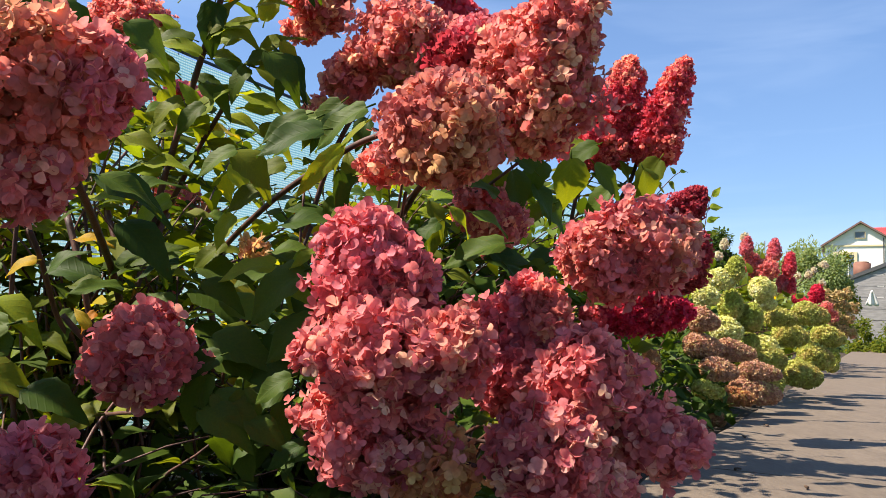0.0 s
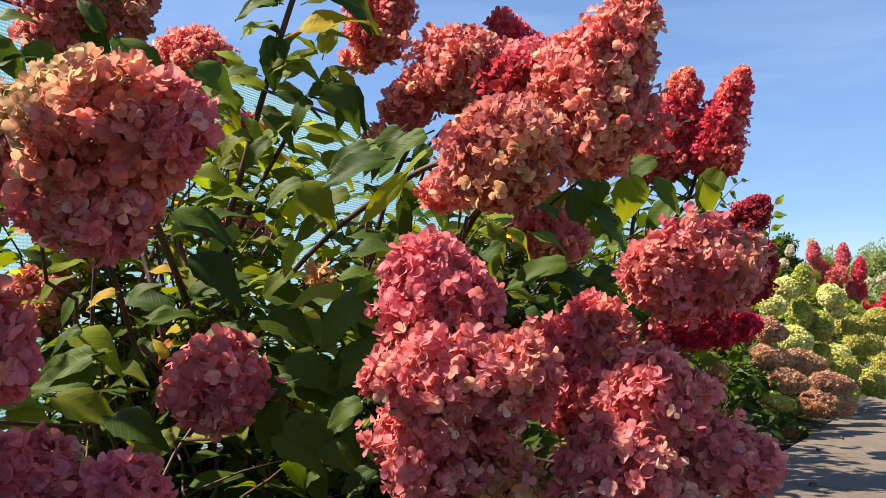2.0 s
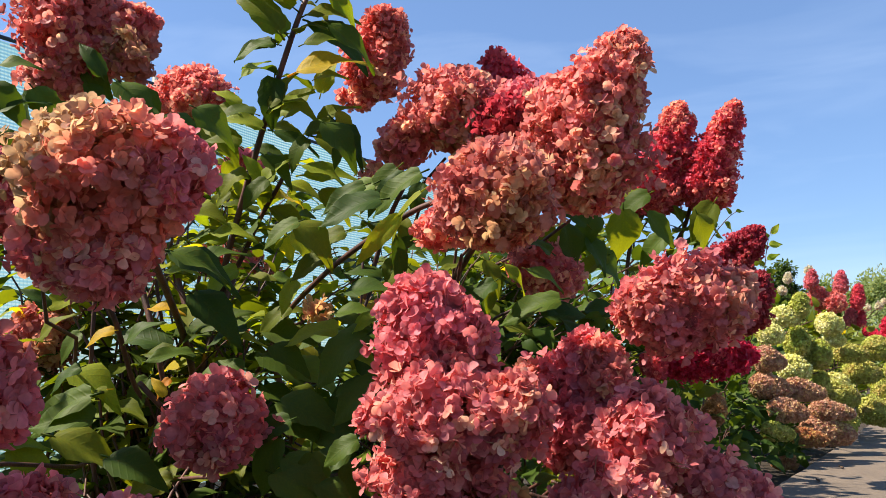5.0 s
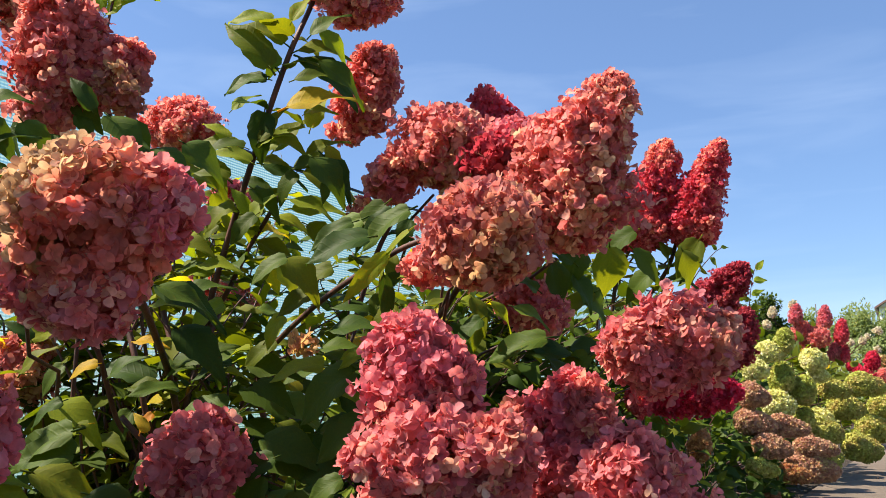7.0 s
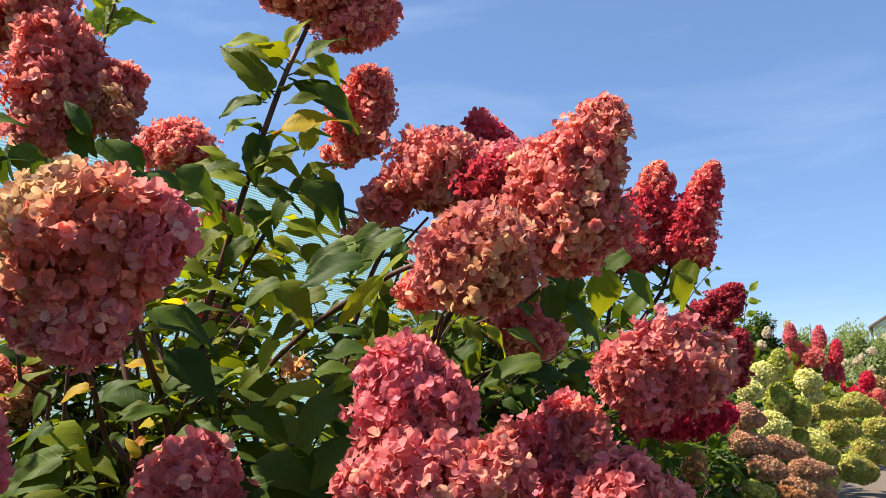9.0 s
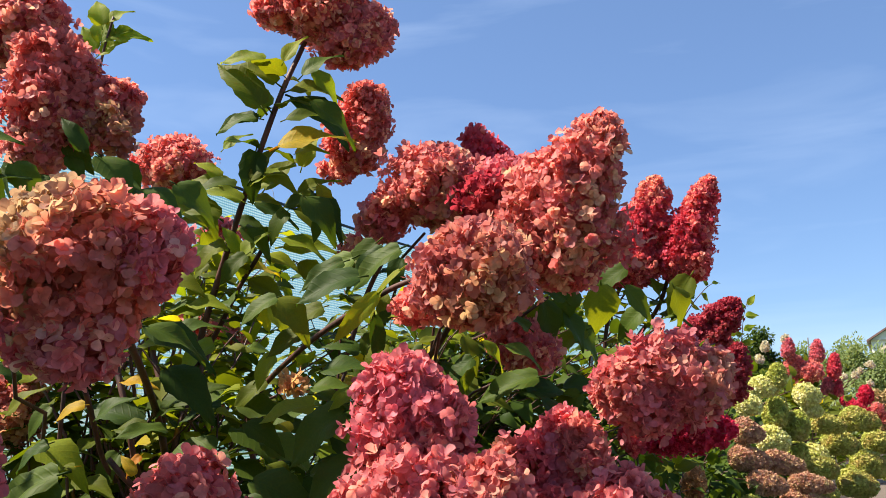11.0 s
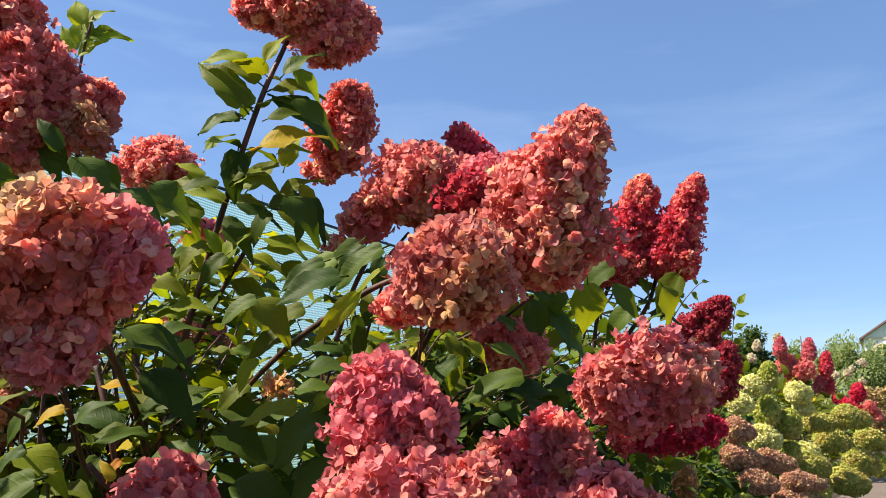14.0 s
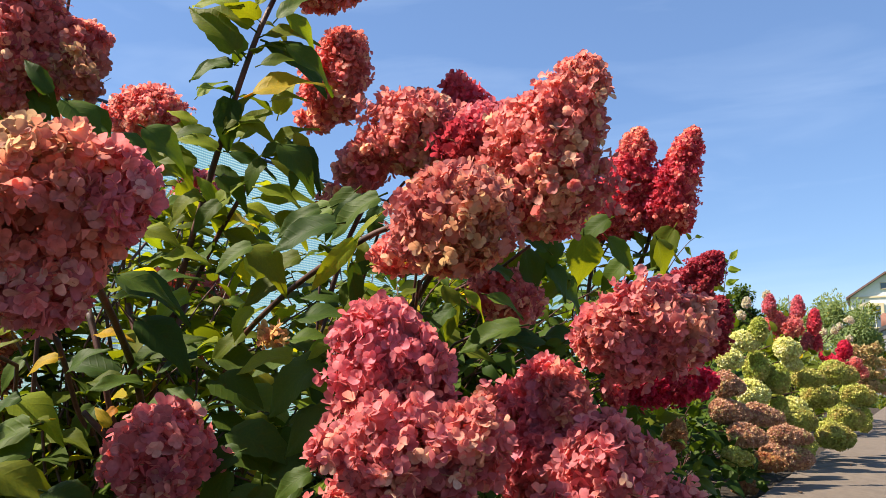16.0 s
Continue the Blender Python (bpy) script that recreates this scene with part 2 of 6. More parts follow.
ROPE = paint("fence_rope", (0.02, 0.025, 0.04), (0.05, 0.055, 0.07), 60.0, 0.7)
CLOTH = paint("white_cloth", (0.76, 0.74, 0.72), (0.82, 0.80, 0.78), 6.0, 0.8)
LITTER = paint("dry_litter", (0.05, 0.03, 0.02), (0.12, 0.07, 0.04), 60.0, 0.9)

GLASS, n, l, p = mat("window_glass")
p.inputs["Base Color"].default_value = (0.10, 0.13, 0.16, 1)
p.inputs["Roughness"].default_value = 0.08

NET, n, l, p = mat("shade_net")
tc = n.new("ShaderNodeTexCoord")
wv = n.new("ShaderNodeTexWave")
wv.wave_type, wv.bands_direction = "BANDS", "Z"
wv.inputs["Scale"].default_value, wv.inputs["Distortion"].default_value = 30.0, 0.8
wv.inputs["Detail"].default_value, wv.inputs["Detail Scale"].default_value = 2.0, 1.5
l.new(tc.outputs["Object"], wv.inputs["Vector"])
wx = n.new("ShaderNodeTexWave")
wx.wave_type, wx.bands_direction = "BANDS", "X"
wx.inputs["Scale"].default_value, wx.inputs["Distortion"].default_value = 62.0, 0.4
l.new(tc.outputs["Object"], wx.inputs["Vector"])
wear = noise_of(n, l, 3.0, 4.0)
ncol = mixcol(n, l, wv.outputs["Fac"], (0.08, 0.34, 0.33), (0.52, 0.70, 0.68))
ncol = mixcol(n, l, remap(n, l, wx.outputs["Fac"], 0.5, 1.0, 0.0, 0.35), ncol, (0.05, 0.22, 0.22))
ncol = mixcol(n, l, remap(n, l, wear, 0.45, 0.7, 0, 0.4), ncol, (0.14, 0.42, 0.44))
l.new(ncol, p.inputs["Base Color"])
p.inputs["Roughness"].default_value = 0.6
tr = n.new("ShaderNodeBsdfTranslucent")
l.new(ncol, tr.inputs["Color"])
m1 = n.new("ShaderNodeMixShader")
m1.inputs["Fac"].default_value = 0.5
l.new(p.outputs["BSDF"], m1.inputs[1])
l.new(tr.outputs["BSDF"], m1.inputs[2])
hole = n.new("ShaderNodeBsdfTransparent")
m2 = n.new("ShaderNodeMixShader")
l.new(remap(n, l, wv.outputs["Fac"], 0.0, 1.0, 0.45, 0.12), m2.inputs["Fac"])
l.new(m1.outputs["Shader"], m2.inputs[1])
l.new(hole.outputs["BSDF"], m2.inputs[2])
l.new(m2.outputs["Shader"], n["Material Output"].inputs["Surface"])

# ---- helpers for meshes ----
ALONG, ACROSS = Vector((0.472, 0.882, 0)), Vector((-0.882, 0.472, 0))
rng = np.random.default_rng(7)


def bed(s, u, z=0.0):
    """A place by the path: s along it, u across it towards the fence."""
    return ALONG * s + ACROSS * u + Vector((0, 0, z))


def mesh_of(name, verts, faces, material, smooth=True):
    me = bpy.data.meshes.new(name)
    me.from_pydata([tuple(map(float, v)) for v in verts], [], [tuple(map(int, f)) for f in faces])
    me.materials.append(material)
    if smooth:
        me.polygons.foreach_set("use_smooth", [True] * len(me.polygons))
    me.update()
    return me


def thing(name, at, label, category, group=""):
    e = new(name)
    e.location = at
    return tagged(e, label, category, group)


def origin_of(ob):
    o = Vector((0, 0, 0))
    while ob is not None:
        o += ob.location
        ob = ob.parent
    return o


def part_mesh(name, me, parent, m=None, label=""):
    """One mesh object under a thing or a part; m is its pose in the world."""
    ob = new(name, me)
    ob.parent = parent
    base = Matrix.Translation(-origin_of(parent)) if parent else Matrix()
    ob.matrix_basis = base @ (m if m is not None else Matrix())
    return tagged(ob, label)


def bm_mesh(name, bm, material, smooth=False):
    me = bpy.data.meshes.new(name)
    bm.to_mesh(me)
    bm.free()
    me.materials.append(material)
    if smooth:
        me.polygons.foreach_set("use_smooth", [True] * len(me.polygons))
    return me


def box_bm(sx, sy, sz, bevel=0.0, base=True):
    bm = bmesh.new()
    bmesh.ops.create_cube(bm, size=1)
    bmesh.ops.scale(bm, vec=(sx, sy, sz), verts=bm.verts)
    if base:
        bmesh.ops.translate(bm, vec=(0, 0, sz / 2), verts=bm.verts)
    if bevel:
        bmesh.ops.bevel(bm, geom=list(bm.edges), offset=bevel, segments=2, affect="EDGES")
    return bm


def tube(points, r0, r1, sides=7):
    """Vertices and faces of a tapered tube through the points."""
    pts = [Vector(q) for q in points]
    verts, faces = [], []
    for i, q in enumerate(pts):
        d = (pts[min(i + 1, len(pts) - 1)] - pts[max(i - 1, 0)]).normalized()
        a = d.orthogonal().normalized()
        if i:
            a = (last - d * last.dot(d)).normalized()
        last = a
        b = d.cross(a)
        r = r0 + (r1 - r0) * i / (len(pts) - 1)
        for k in range(sides):
            w = 2 * math.pi * k / sides
            verts.append(q + (a * math.cos(w) + b * math.sin(w)) * r)
    for i in range(len(pts) - 1):
        for k in range(sides):
            k2 = (k + 1) % sides
            faces.append((i * sides + k, i * sides + k2, (i + 1) * sides + k2, (i + 1) * sides + k))
    faces.append(tuple(range(sides))[::-1])
    faces.append(tuple((len(pts) - 1) * sides + k for k in range(sides)))
    return verts, faces


def bend(a, b, lift, steps=9, wiggle=0.012):
    """A curve from a to b that leaves a along lift, with small natural kinks."""
    a, b, lift = Vector(a), Vector(b), Vector(lift)
    c = a + lift
    out = []
    for i in range(steps + 1):
        t = i / steps
        q = a * (1 - t) ** 2 + c * 2 * t * (1 - t) + b * t * t
        if 0 < i < steps:
            q += Vector(rng.normal(0, wiggle, 3)) * min(1.0, (b - a).length)
        out.append(q)
    return out


def branch(parent, pts, r0, r1, name="branch", label="", sides=7):
    o = origin_of(parent)
    v, f = tube([Vector(q) - o for q in pts], r0, r1, sides)
    ob = new(name, mesh_of(name, v, f, STEM))
    ob.parent = parent
    return tagged(ob, label)


# ---- leaves ----
def leaf_verts(length, width, fold, droop, twist, wave, rows=10, cols=3):
    """An ovate pointed leaf along +y with a folded midrib, side veins pressed in and a saw-toothed edge, on a short stalk."""
    verts, faces = [], []
    n = 2 * cols + 1
    for i in range(rows + 1):
        t = i / rows
        w = width * 0.5 * (math.sin(math.pi * min(1, t * 0.96 + 0.04) ** 0.72)) ** 0.85 * (1 - 0.25 * t) + 0.0008
        bend_z = -droop * t * t * length
        for j in range(-cols, cols + 1):
            e = j / cols
            tooth = 1 + (0.05 * (1 if i % 2 else -1) if abs(j) == cols and 0 < i < rows else 0)
            x = e * w * tooth
            z = abs(e) * w * fold - abs(e) ** 2 * w * fold * 0.55 + bend_z
            z += wave * width * math.sin(t * 9 + e * 2.0) * abs(e)
            x, z = x * math.cos(twist * t) - z * math.sin(twist * t) * 0.3, z + x * math.sin(twist * t)
            verts.append((x, length * (t * 1.0 - 0.1 * droop * t * t) + length * 0.14, z))
    for i in range(rows):
        for j in range(n - 1):
            a = i * n + j
            faces.append((a, a + 1, a + n + 1, a + n))
    k = len(verts)
    sv, sf = tube([(0, -0.0, -0.002), (0, length * 0.08, 0.001), (0, length * 0.16, 0.0)], 0.017, 0.013, 5)
    verts += sv
    faces += [tuple(q + k for q in f) for f in sf]
    return verts, faces


LEAF_SHAPES = []
for i in range(8):
    LEAF_SHAPES.append((1.0, 0.56 + 0.14 * (i % 3) / 2, 0.28 + 0.34 * ((i * 5) % 8) / 8, 0.20 + 0.45 * ((i * 3) % 8) / 8,
                        (-0.5 + ((i * 7) % 8) / 8) * 0.9, 0.05 + 0.06 * ((i * 5) % 4) / 4))
LEAF_SHAPES.append((1.0, 0.28, 0.35, 0.5, 0.3, 0.05))
LEAF_SHAPES.append((1.0, 0.52, 0.50, 0.4, 0.35, 0.09))
LEAF_SETS = {key: [mesh_of("leaf", *leaf_verts(*s), LEAF[key]) for s in LEAF_SHAPES] for key in ("green", "dark", "bright", "yellow")}
SMALL_LEAF = [leaf_verts(*s, rows=4, cols=1) for s in LEAF_SHAPES[:8]]


def leaf_pose(at, way, up, size):
    y = Vector(way).normalized()
    x = y.cross(Vector(up))
    x = x.normalized() if x.length > 1e-4 else y.orthogonal().normalized()
    z = x.cross(y)
    return Matrix.Translation(at) @ Matrix((x, y, z)).transposed().to_4x4() @ Matrix.Scale(size, 4)


def leaf(parent, at, way, size, key="green", up=(0, -0.15, 1), shape=None, label=""):
    me = LEAF_SETS[key][int(rng.integers(8)) if shape is None else shape]
    return part_mesh("leaf", me, parent, leaf_pose(at, way, up, size), label)


def leaf_mass(parent, spots, key, name="foliage", label=""):
    """Many leaves too small or deep to pick apart, joined: spots are (place, way, size)."""
    o = origin_of(parent)
    verts, faces, k = [], [], 0
    for at, way, size in spots:
        sv, sf = SMALL_LEAF[int(rng.integers(8))]
        m = leaf_pose(Vector(at) - o, way, Vector((rng.normal(-0.3, 0.4), rng.normal(-0.35, 0.4), 1)), size)
        a = np.array(m)
        q = np.array(sv) @ a[:3, :3].T + a[:3, 3]
        verts.append(q)
        faces += [tuple(i + k for i in f) for f in sf]
        k += len(sv)
    ob = new(name, mesh_of(name, np.concatenate(verts), faces, LEAF[key]))
    ob.parent = parent
    return tagged(ob, label, kind="stuff")


# ---- flower heads ----
def petal_template(fine):
    """Four rounded, cupped petals of one floret of unit width, joined at its heart and facing +z."""
    if fine:
        ring = [(-0.24, 0.24), (-0.46, 0.52), (-0.42, 0.80), (-0.14, 1.02), (0.18, 0.98), (0.40, 0.80), (0.45, 0.52), (0.24, 0.24)]
    else:
        ring = [(-0.44, 0.5), (-0.24, 0.95), (0.24, 0.95), (0.44, 0.5)]
    hub = (0, 0.56)
    verts, faces = [], []
    heart = (len(ring) + 1) * 4
    for q in range(4):
        w = q * math.pi / 2
        base = len(verts)
        lift = 0.05 if q % 2 else 0.0
        for x, y in [*ring, hub]:
            z = 0.16 * y * y + 0.44 * x * x + lift - 0.05 - (0.07 if (x, y) == hub else 0)
            x2, y2 = x * 0.66, y * 0.55
            verts.append((x2 * math.cos(w) - y2 * math.sin(w), x2 * math.sin(w) + y2 * math.cos(w), z * 0.5))
        m = len(ring)
        for i in range(m - 1):
            faces.append((base + i, base + i + 1, base + m))
        faces += [(base + m - 1, heart, base + m), (heart, base, base + m)]
    verts.append((0, 0, -0.02))
    return np.array(verts), np.array(faces)


TEMPLATES = {True: petal_template(True), False: petal_template(False)}


def profile(t, cone):
    ball = np.sqrt(np.clip(1 - (2 * t - 1) ** 2, 0, 1))
    taper = np.where(t < 0.28, np.sqrt(np.clip(1 - ((0.28 - t) / 0.28) ** 2, 0, 1)), 1 - 0.68 * np.clip((t - 0.28) / 0.72, 0, 1) ** 1.25)
    taper = taper * np.sqrt(np.clip((1 - t) / 0.10, 0, 1))
    return ball * (1 - cone) + taper * cone


def head(parent, key, base, tip, r, floret, cone=0.4, flat=1.0, root=None, fine=True, label="", fill=1.0, stem=True):
    """A flower head: florets over a lumpy cone or ball from base to tip, on its own stalks, with the branch that carries it."""
    base, tip = Vector(base), Vector(tip)
    axis = tip - base
    length = axis.length
    d = axis.normalized()
    a = d.orthogonal().normalized()
    b = d.cross(a)
    frame3 = np.array([a, b, d])
    area = math.pi * 2 * r * length * 0.8
    floret *= 0.81 if fine else 1.0
    count = int(fill * area / (floret * floret * (0.17 if fine else 0.215)))
    seed = rng.uniform(-50, 50, 3)
    t = rng.uniform(0, 1, count * 3)
    keep = rng.uniform(0, 1, count * 3) < profile(t, cone) * 0.9 + 0.1
    t = t[keep][:count]
    w = rng.uniform(0, 2 * math.pi, len(t))
    depth = np.where(rng.uniform(0, 1, len(t)) < 0.56, rng.uniform(0.88, 1.02, len(t)), rng.uniform(0.5 if fine else 0.72, 0.9, len(t)))
    depth = np.where(rng.uniform(0, 1, len(t)) < (0.13 if fine else 0.0), rng.uniform(1.02, 1.20, len(t)), depth)
    rad = profile(t, cone) * r
    lump = np.array([noise.noise(Vector((math.cos(q) * 1.7 + seed[0], math.sin(q) * 1.7 + seed[1], s * length / r * 1.3 + seed[2]))) for q, s in zip(w, t)])
    tuft = np.array([noise.noise(Vector((math.cos(q) * 4.2 + seed[1], math.sin(q) * 4.2 + seed[2], s * length / r * 3.2 + seed[0]))) for q, s in zip(w, t)])
    rad = rad * depth * (1 + (0.42 if fine else 0.18) * lump + (0.26 if fine else 0.14) * tuft) + floret * 0.1 * rng.normal(0, 1, len(t))
    e = 0.02
    slope = (profile(np.clip(t + e, 0, 1), cone) - profile(np.clip(t - e, 0, 1), cone)) * r / (2 * e * length)
    slope = np.clip(slope, -3, 3)
    loc = np.stack([np.cos(w) * rad, np.sin(w) * rad * flat, t * length], 1)
    nor = np.stack([np.cos(w), np.sin(w), -slope], 1)
    nor /= np.linalg.norm(nor, axis=1)[:, None]
    nor += rng.normal(0, 0.62 if fine else 0.45, nor.shape)
    nor /= np.linalg.norm(nor, axis=1)[:, None]
    loc, nor = loc @ frame3, nor @ frame3
    any_way = rng.normal(0, 1, nor.shape)
    x = np.cross(any_way, nor)
    x /= np.linalg.norm(x, axis=1)[:, None]
    y = np.cross(nor, x)
    tv, tf = TEMPLATES[fine]
    size = floret * rng.uniform(0.78, 1.18, len(t))
    which = np.minimum(np.arange(len(tv)) // (len(tv) // 4), 3)
    reach = np.hypot(tv[:, 0], tv[:, 1])
    tilt = rng.uniform(-0.75, 0.75, (len(t), 4)) + rng.uniform(-0.4, 0.7, (len(t), 1))
    cup = rng.uniform(-0.8, 2.4, len(t))
    v = tv[None, :, 0, None] * x[:, None, :] + tv[None, :, 1, None] * y[:, None, :] + (tv[None, :, 2] * cup[:, None] + tilt[:, which] * reach[None, :])[:, :, None] * nor[:, None, :]
    v = v + rng.normal(0, 0.012, v.shape)
    v = v * size[:, None, None] + loc[:, None, :]
    f = tf[None] + (np.arange(len(t)) * len(tv))[:, None, None]
    v, f = v.reshape(-1, 3), f.reshape(-1, 3)
    me = bpy.data.meshes.new("flower_head")
    me.vertices.add(len(v))
    me.vertices.foreach_set("co", v.ravel())
    me.loops.add(f.size)
    me.loops.foreach_set("vertex_index", f.ravel())
    me.polygons.add(len(f))
    me.polygons.foreach_set("loop_start", np.arange(0, f.size, 3))
    me.polygons.foreach_set("use_smooth", np.ones(len(f), bool))
    me.update(calc_edges=True)
    me.materials.append(PETALS[key])
    ob = part_mesh("flower_head", me, parent, Matrix.Translation(base), label)
    # the stalks inside
    sv, sf, k = [], [], 0
    if fine:
        for i in range(0, len(t), 5):
            foot = d * (float(t[i]) * length * 0.75)
            q, g = tube([foot, Vector(loc[i]) - Vector(nor[i]) * floret * 0.04], 0.0011, 0.0008, 3)
            sv += q
            sf += [tuple(z + k for z in h) for h in g]
            k += len(q)
    q, g = tube([d * length * 0.12, d * length * 0.4, d * length * 0.9], 0.003, 0.0012, 6)
    sv += q
    sf += [tuple(z + k for z in h) for h in g]
    stalk = new("flower_stalk", mesh_of("flower_stalk", sv, sf, STALK))
    stalk.parent = ob
    if root is not None and stem:
        root = Vector(root) + Vector((rng.normal(0, 0.05), rng.normal(0, 0.05), 0))
        up = Vector((0, 0, max(0.1, (base.z - root.z) * 0.75))) + (base - root) * 0.12
        branch(parent, bend(root, base - d * 0.015, up), 0.0042 if fine else 0.0032, 0.0024)
    return ob


# ---- ground, path, fence ----
gv, gf = [], []
edge = [-400, -120, -40, -15, -6, -2, 2, 6, 10, 15, 22, 40, 120, 400, 900]
for yy in edge:
    for xx in edge:
        gv.append((xx, yy, -0.05 + (0.03 * noise.noise(Vector((xx * 0.2, yy * 0.2, 0))) if abs(xx) > 5 or yy > 12 else 0)))
for i in range(len(edge) - 1):
    for j in range(len(edge) - 1):
        k = i * len(edge) + j
        gf.append((k, k + 1, k + len(edge) + 1, k + len(edge)))
ground = new("ground", mesh_of("ground", gv, gf, GRASS))
tagged(ground, "short green lawn reaching into the distance", "ground", kind="structure")

sv, sf = [], []
NS, NU = 90, 14
for i in range(NS + 1):
    for j in range(NU + 1):
        s, u = -3 + 19 * i / NS, 0.50 + 2.3 * j / NU
        sv.append(bed(s, u, 0.0 + 0.03 * noise.noise(Vector((s * 3, u * 3, 0))) + 0.012 * noise.noise(Vector((s * 14, u * 14, 3))) - (0.015 if j == 0 else 0)))
for i in range(NS):
    for j in range(NU):
        k = i * (NU + 1) + j
        sf.append((k, k + NU + 1, k + NU + 2, k + 1))
tagged(new("bed_soil", mesh_of("bed_soil", sv, sf, SOIL)), "dark crumbly soil of the flower bed", "soil", kind="structure")



def slab(s0, s1, u0, u1, top):
    """One cast slab of the path with chipped, slightly uneven edges."""
    bm = bmesh.new()
    ns, nu = max(2, int((s1 - s0) / 0.08)), 10
    rows = []
    for i in range(ns + 1):
        row = []
        for j in range(nu + 1):
            s, u = s0 + (s1 - s0) * i / ns, u0 + (u1 - u0) * j / nu
            if j in (0, nu):
                u += 0.006 * noise.noise(Vector((s * 9, u, 1))) + 0.004 * noise.noise(Vector((s * 31, u, 5)))
            z = top + 0.003 * noise.noise(Vector((s * 4, u * 4, 2)))
            row.append(bm.verts.new(bed(s, u, z)))
        rows.append(row)
    for i in range(ns):
        for j in range(nu):
            bm.faces.new((rows[i][j], rows[i][j + 1], rows[i + 1][j + 1], rows[i + 1][j]))
    rim = [e for e in bm.edges if e.is_boundary]
    got = bmesh.ops.extrude_edge_only(bm, edges=rim)
    low = [q for q in got["geom"] if isinstance(q, bmesh.types.BMVert)]
    for q in low:
        q.co.z = -0.07
    bmesh.ops.recalc_face_normals(bm, faces=bm.faces)
    ob = new("path_slab", bm_mesh("path_slab", bm, CONCRETE, False))
    return ob


path = new("path")
tagged(path, "pale brown concrete garden path of long cast slabs", "path", kind="structure")
for s0, s1 in ((-3.0, 2.2), (2.208, 7.4), (7.408, 12.6), (12.608, 16.0)):
    slab(s0, s1, -0.95, 0.50, 0.04).parent = path
for s, u, a, ln in ((2.86, 0.41, 80, 0.035), (3.25, 0.39, 85, 0.05), (2.2, 0.33, 20, 0.02), (3.0, 0.1, 40, 0.02), (4.4, 0.3, 70, 0.03), (2.05, 0.16, 75, 0.015)):
    q, g = tube([(-ln / 2, 0, 0.004), (0, 0.004, 0.006), (ln / 2, 0, 0.004)], 0.004, 0.002, 5)
    bit = new("dry_twig", mesh_of("dry_twig", q, g, LITTER))
    bit.matrix_basis = Matrix.Translation(bed(s, u, 0.042)) @ pose(0, 0, 0, 0, 0, a)
    tagged(bit, "bit of dry brown plant litter on the path", "litter", "litter on the path")

FENCE_U, FENCE_TOP = 2.3, 1.37
fence = thing("net_fence", bed(3.0, FENCE_U, 0), "garden fence of pale teal shade netting on a dark top cord", "fence")
nv, nf = [], []
NX, NZ = 120, 12
for i in range(NX + 1):
    for j in range(NZ + 1):
        s, z = -3 + 12 * i / NX, 0.0 + FENCE_TOP * j / NZ
        sag = -0.02 * abs(math.sin((s + 0.4) * math.pi / 2.2)) * (j / NZ)
        belly = 0.03 * math.sin(s * 5.1 + 0.6 * z) * (1 - (j / NZ) ** 4) + 0.02 * noise.noise(Vector((s * 2, z * 2, 0)))
        nv.append(bed(s, FENCE_U + belly, z + sag) - fence.location)
for i in range(NX):
    for j in range(NZ):
        k = i * (NZ + 1) + j
        nf.append((k, k + NZ + 1, k + NZ + 2, k + 1))
net = new("net", mesh_of("net", nv, nf, NET))
net.parent = fence
cord = [bed(-3 + 12 * i / 60, FENCE_U - 0.01, FENCE_TOP + 0.006 - 0.02 * abs(math.sin((-3 + 12 * i / 60 + 0.4) * math.pi / 2.2))) - fence.location for i in range(61)]
q, g = tube(cord, 0.007, 0.007, 6)
c = new("top_cord", mesh_of("top_cord", q, g, ROPE))
c.parent = fence
for i in range(26):
    s = -1.0 + i * 0.31 + rng.normal(0, 0.06)
    top = bed(s, FENCE_U - 0.012, FENCE_TOP - 0.012 - 0.02 * abs(math.sin((s + 0.4) * math.pi / 2.2))) - fence.location
    ends = Vector((rng.normal(0, 0.02), rng.normal(0, 0.02), rng.uniform(0.02, 0.09)))
    q, g = tube([top, top + Vector((0.006, 0, 0.02)), top + ends * 0.6 + Vector((0, 0, 0.02)), top + ends + Vector((rng.normal(0, 0.015), 0, 0.01))], 0.0016, 0.001, 4)
    c = new("wire_tie", mesh_of("wire_tie", q, g, GREY_POST))
    c.parent = fence
for s in (-2.6, -0.4, 1.8, 4.0, 6.2, 8.4):
    q, g = tube([bed(s, FENCE_U + 0.03, -0.1) - fence.location, bed(s, FENCE_U + 0.03, FENCE_TOP + 0.05) - fence.location], 0.018, 0.018, 8)
    c = new("post", mesh_of("post", q, g, GREY_POST))
    c.parent = fence

# ---- the flower bed ----
def smooth_line(points, steps=5):
    """A smooth line through the points."""
    p = [Vector(q) for q in points]
    p = [p[0] * 2 - p[1], *p, p[-1] * 2 - p[-2]]
    out = []
    for i in range(1, len(p) - 2):
        for k in range(steps):
            t = k / steps
            a, b, c, d = p[i - 1], p[i], p[i + 1], p[i + 2]
            out.append(0.5 * (2 * b + (c - a) * t + (2 * a - 5 * b + 4 * c - d) * t * t + (3 * b - a - 3 * c + d) * t ** 3))
    return [*out, p[-2]]


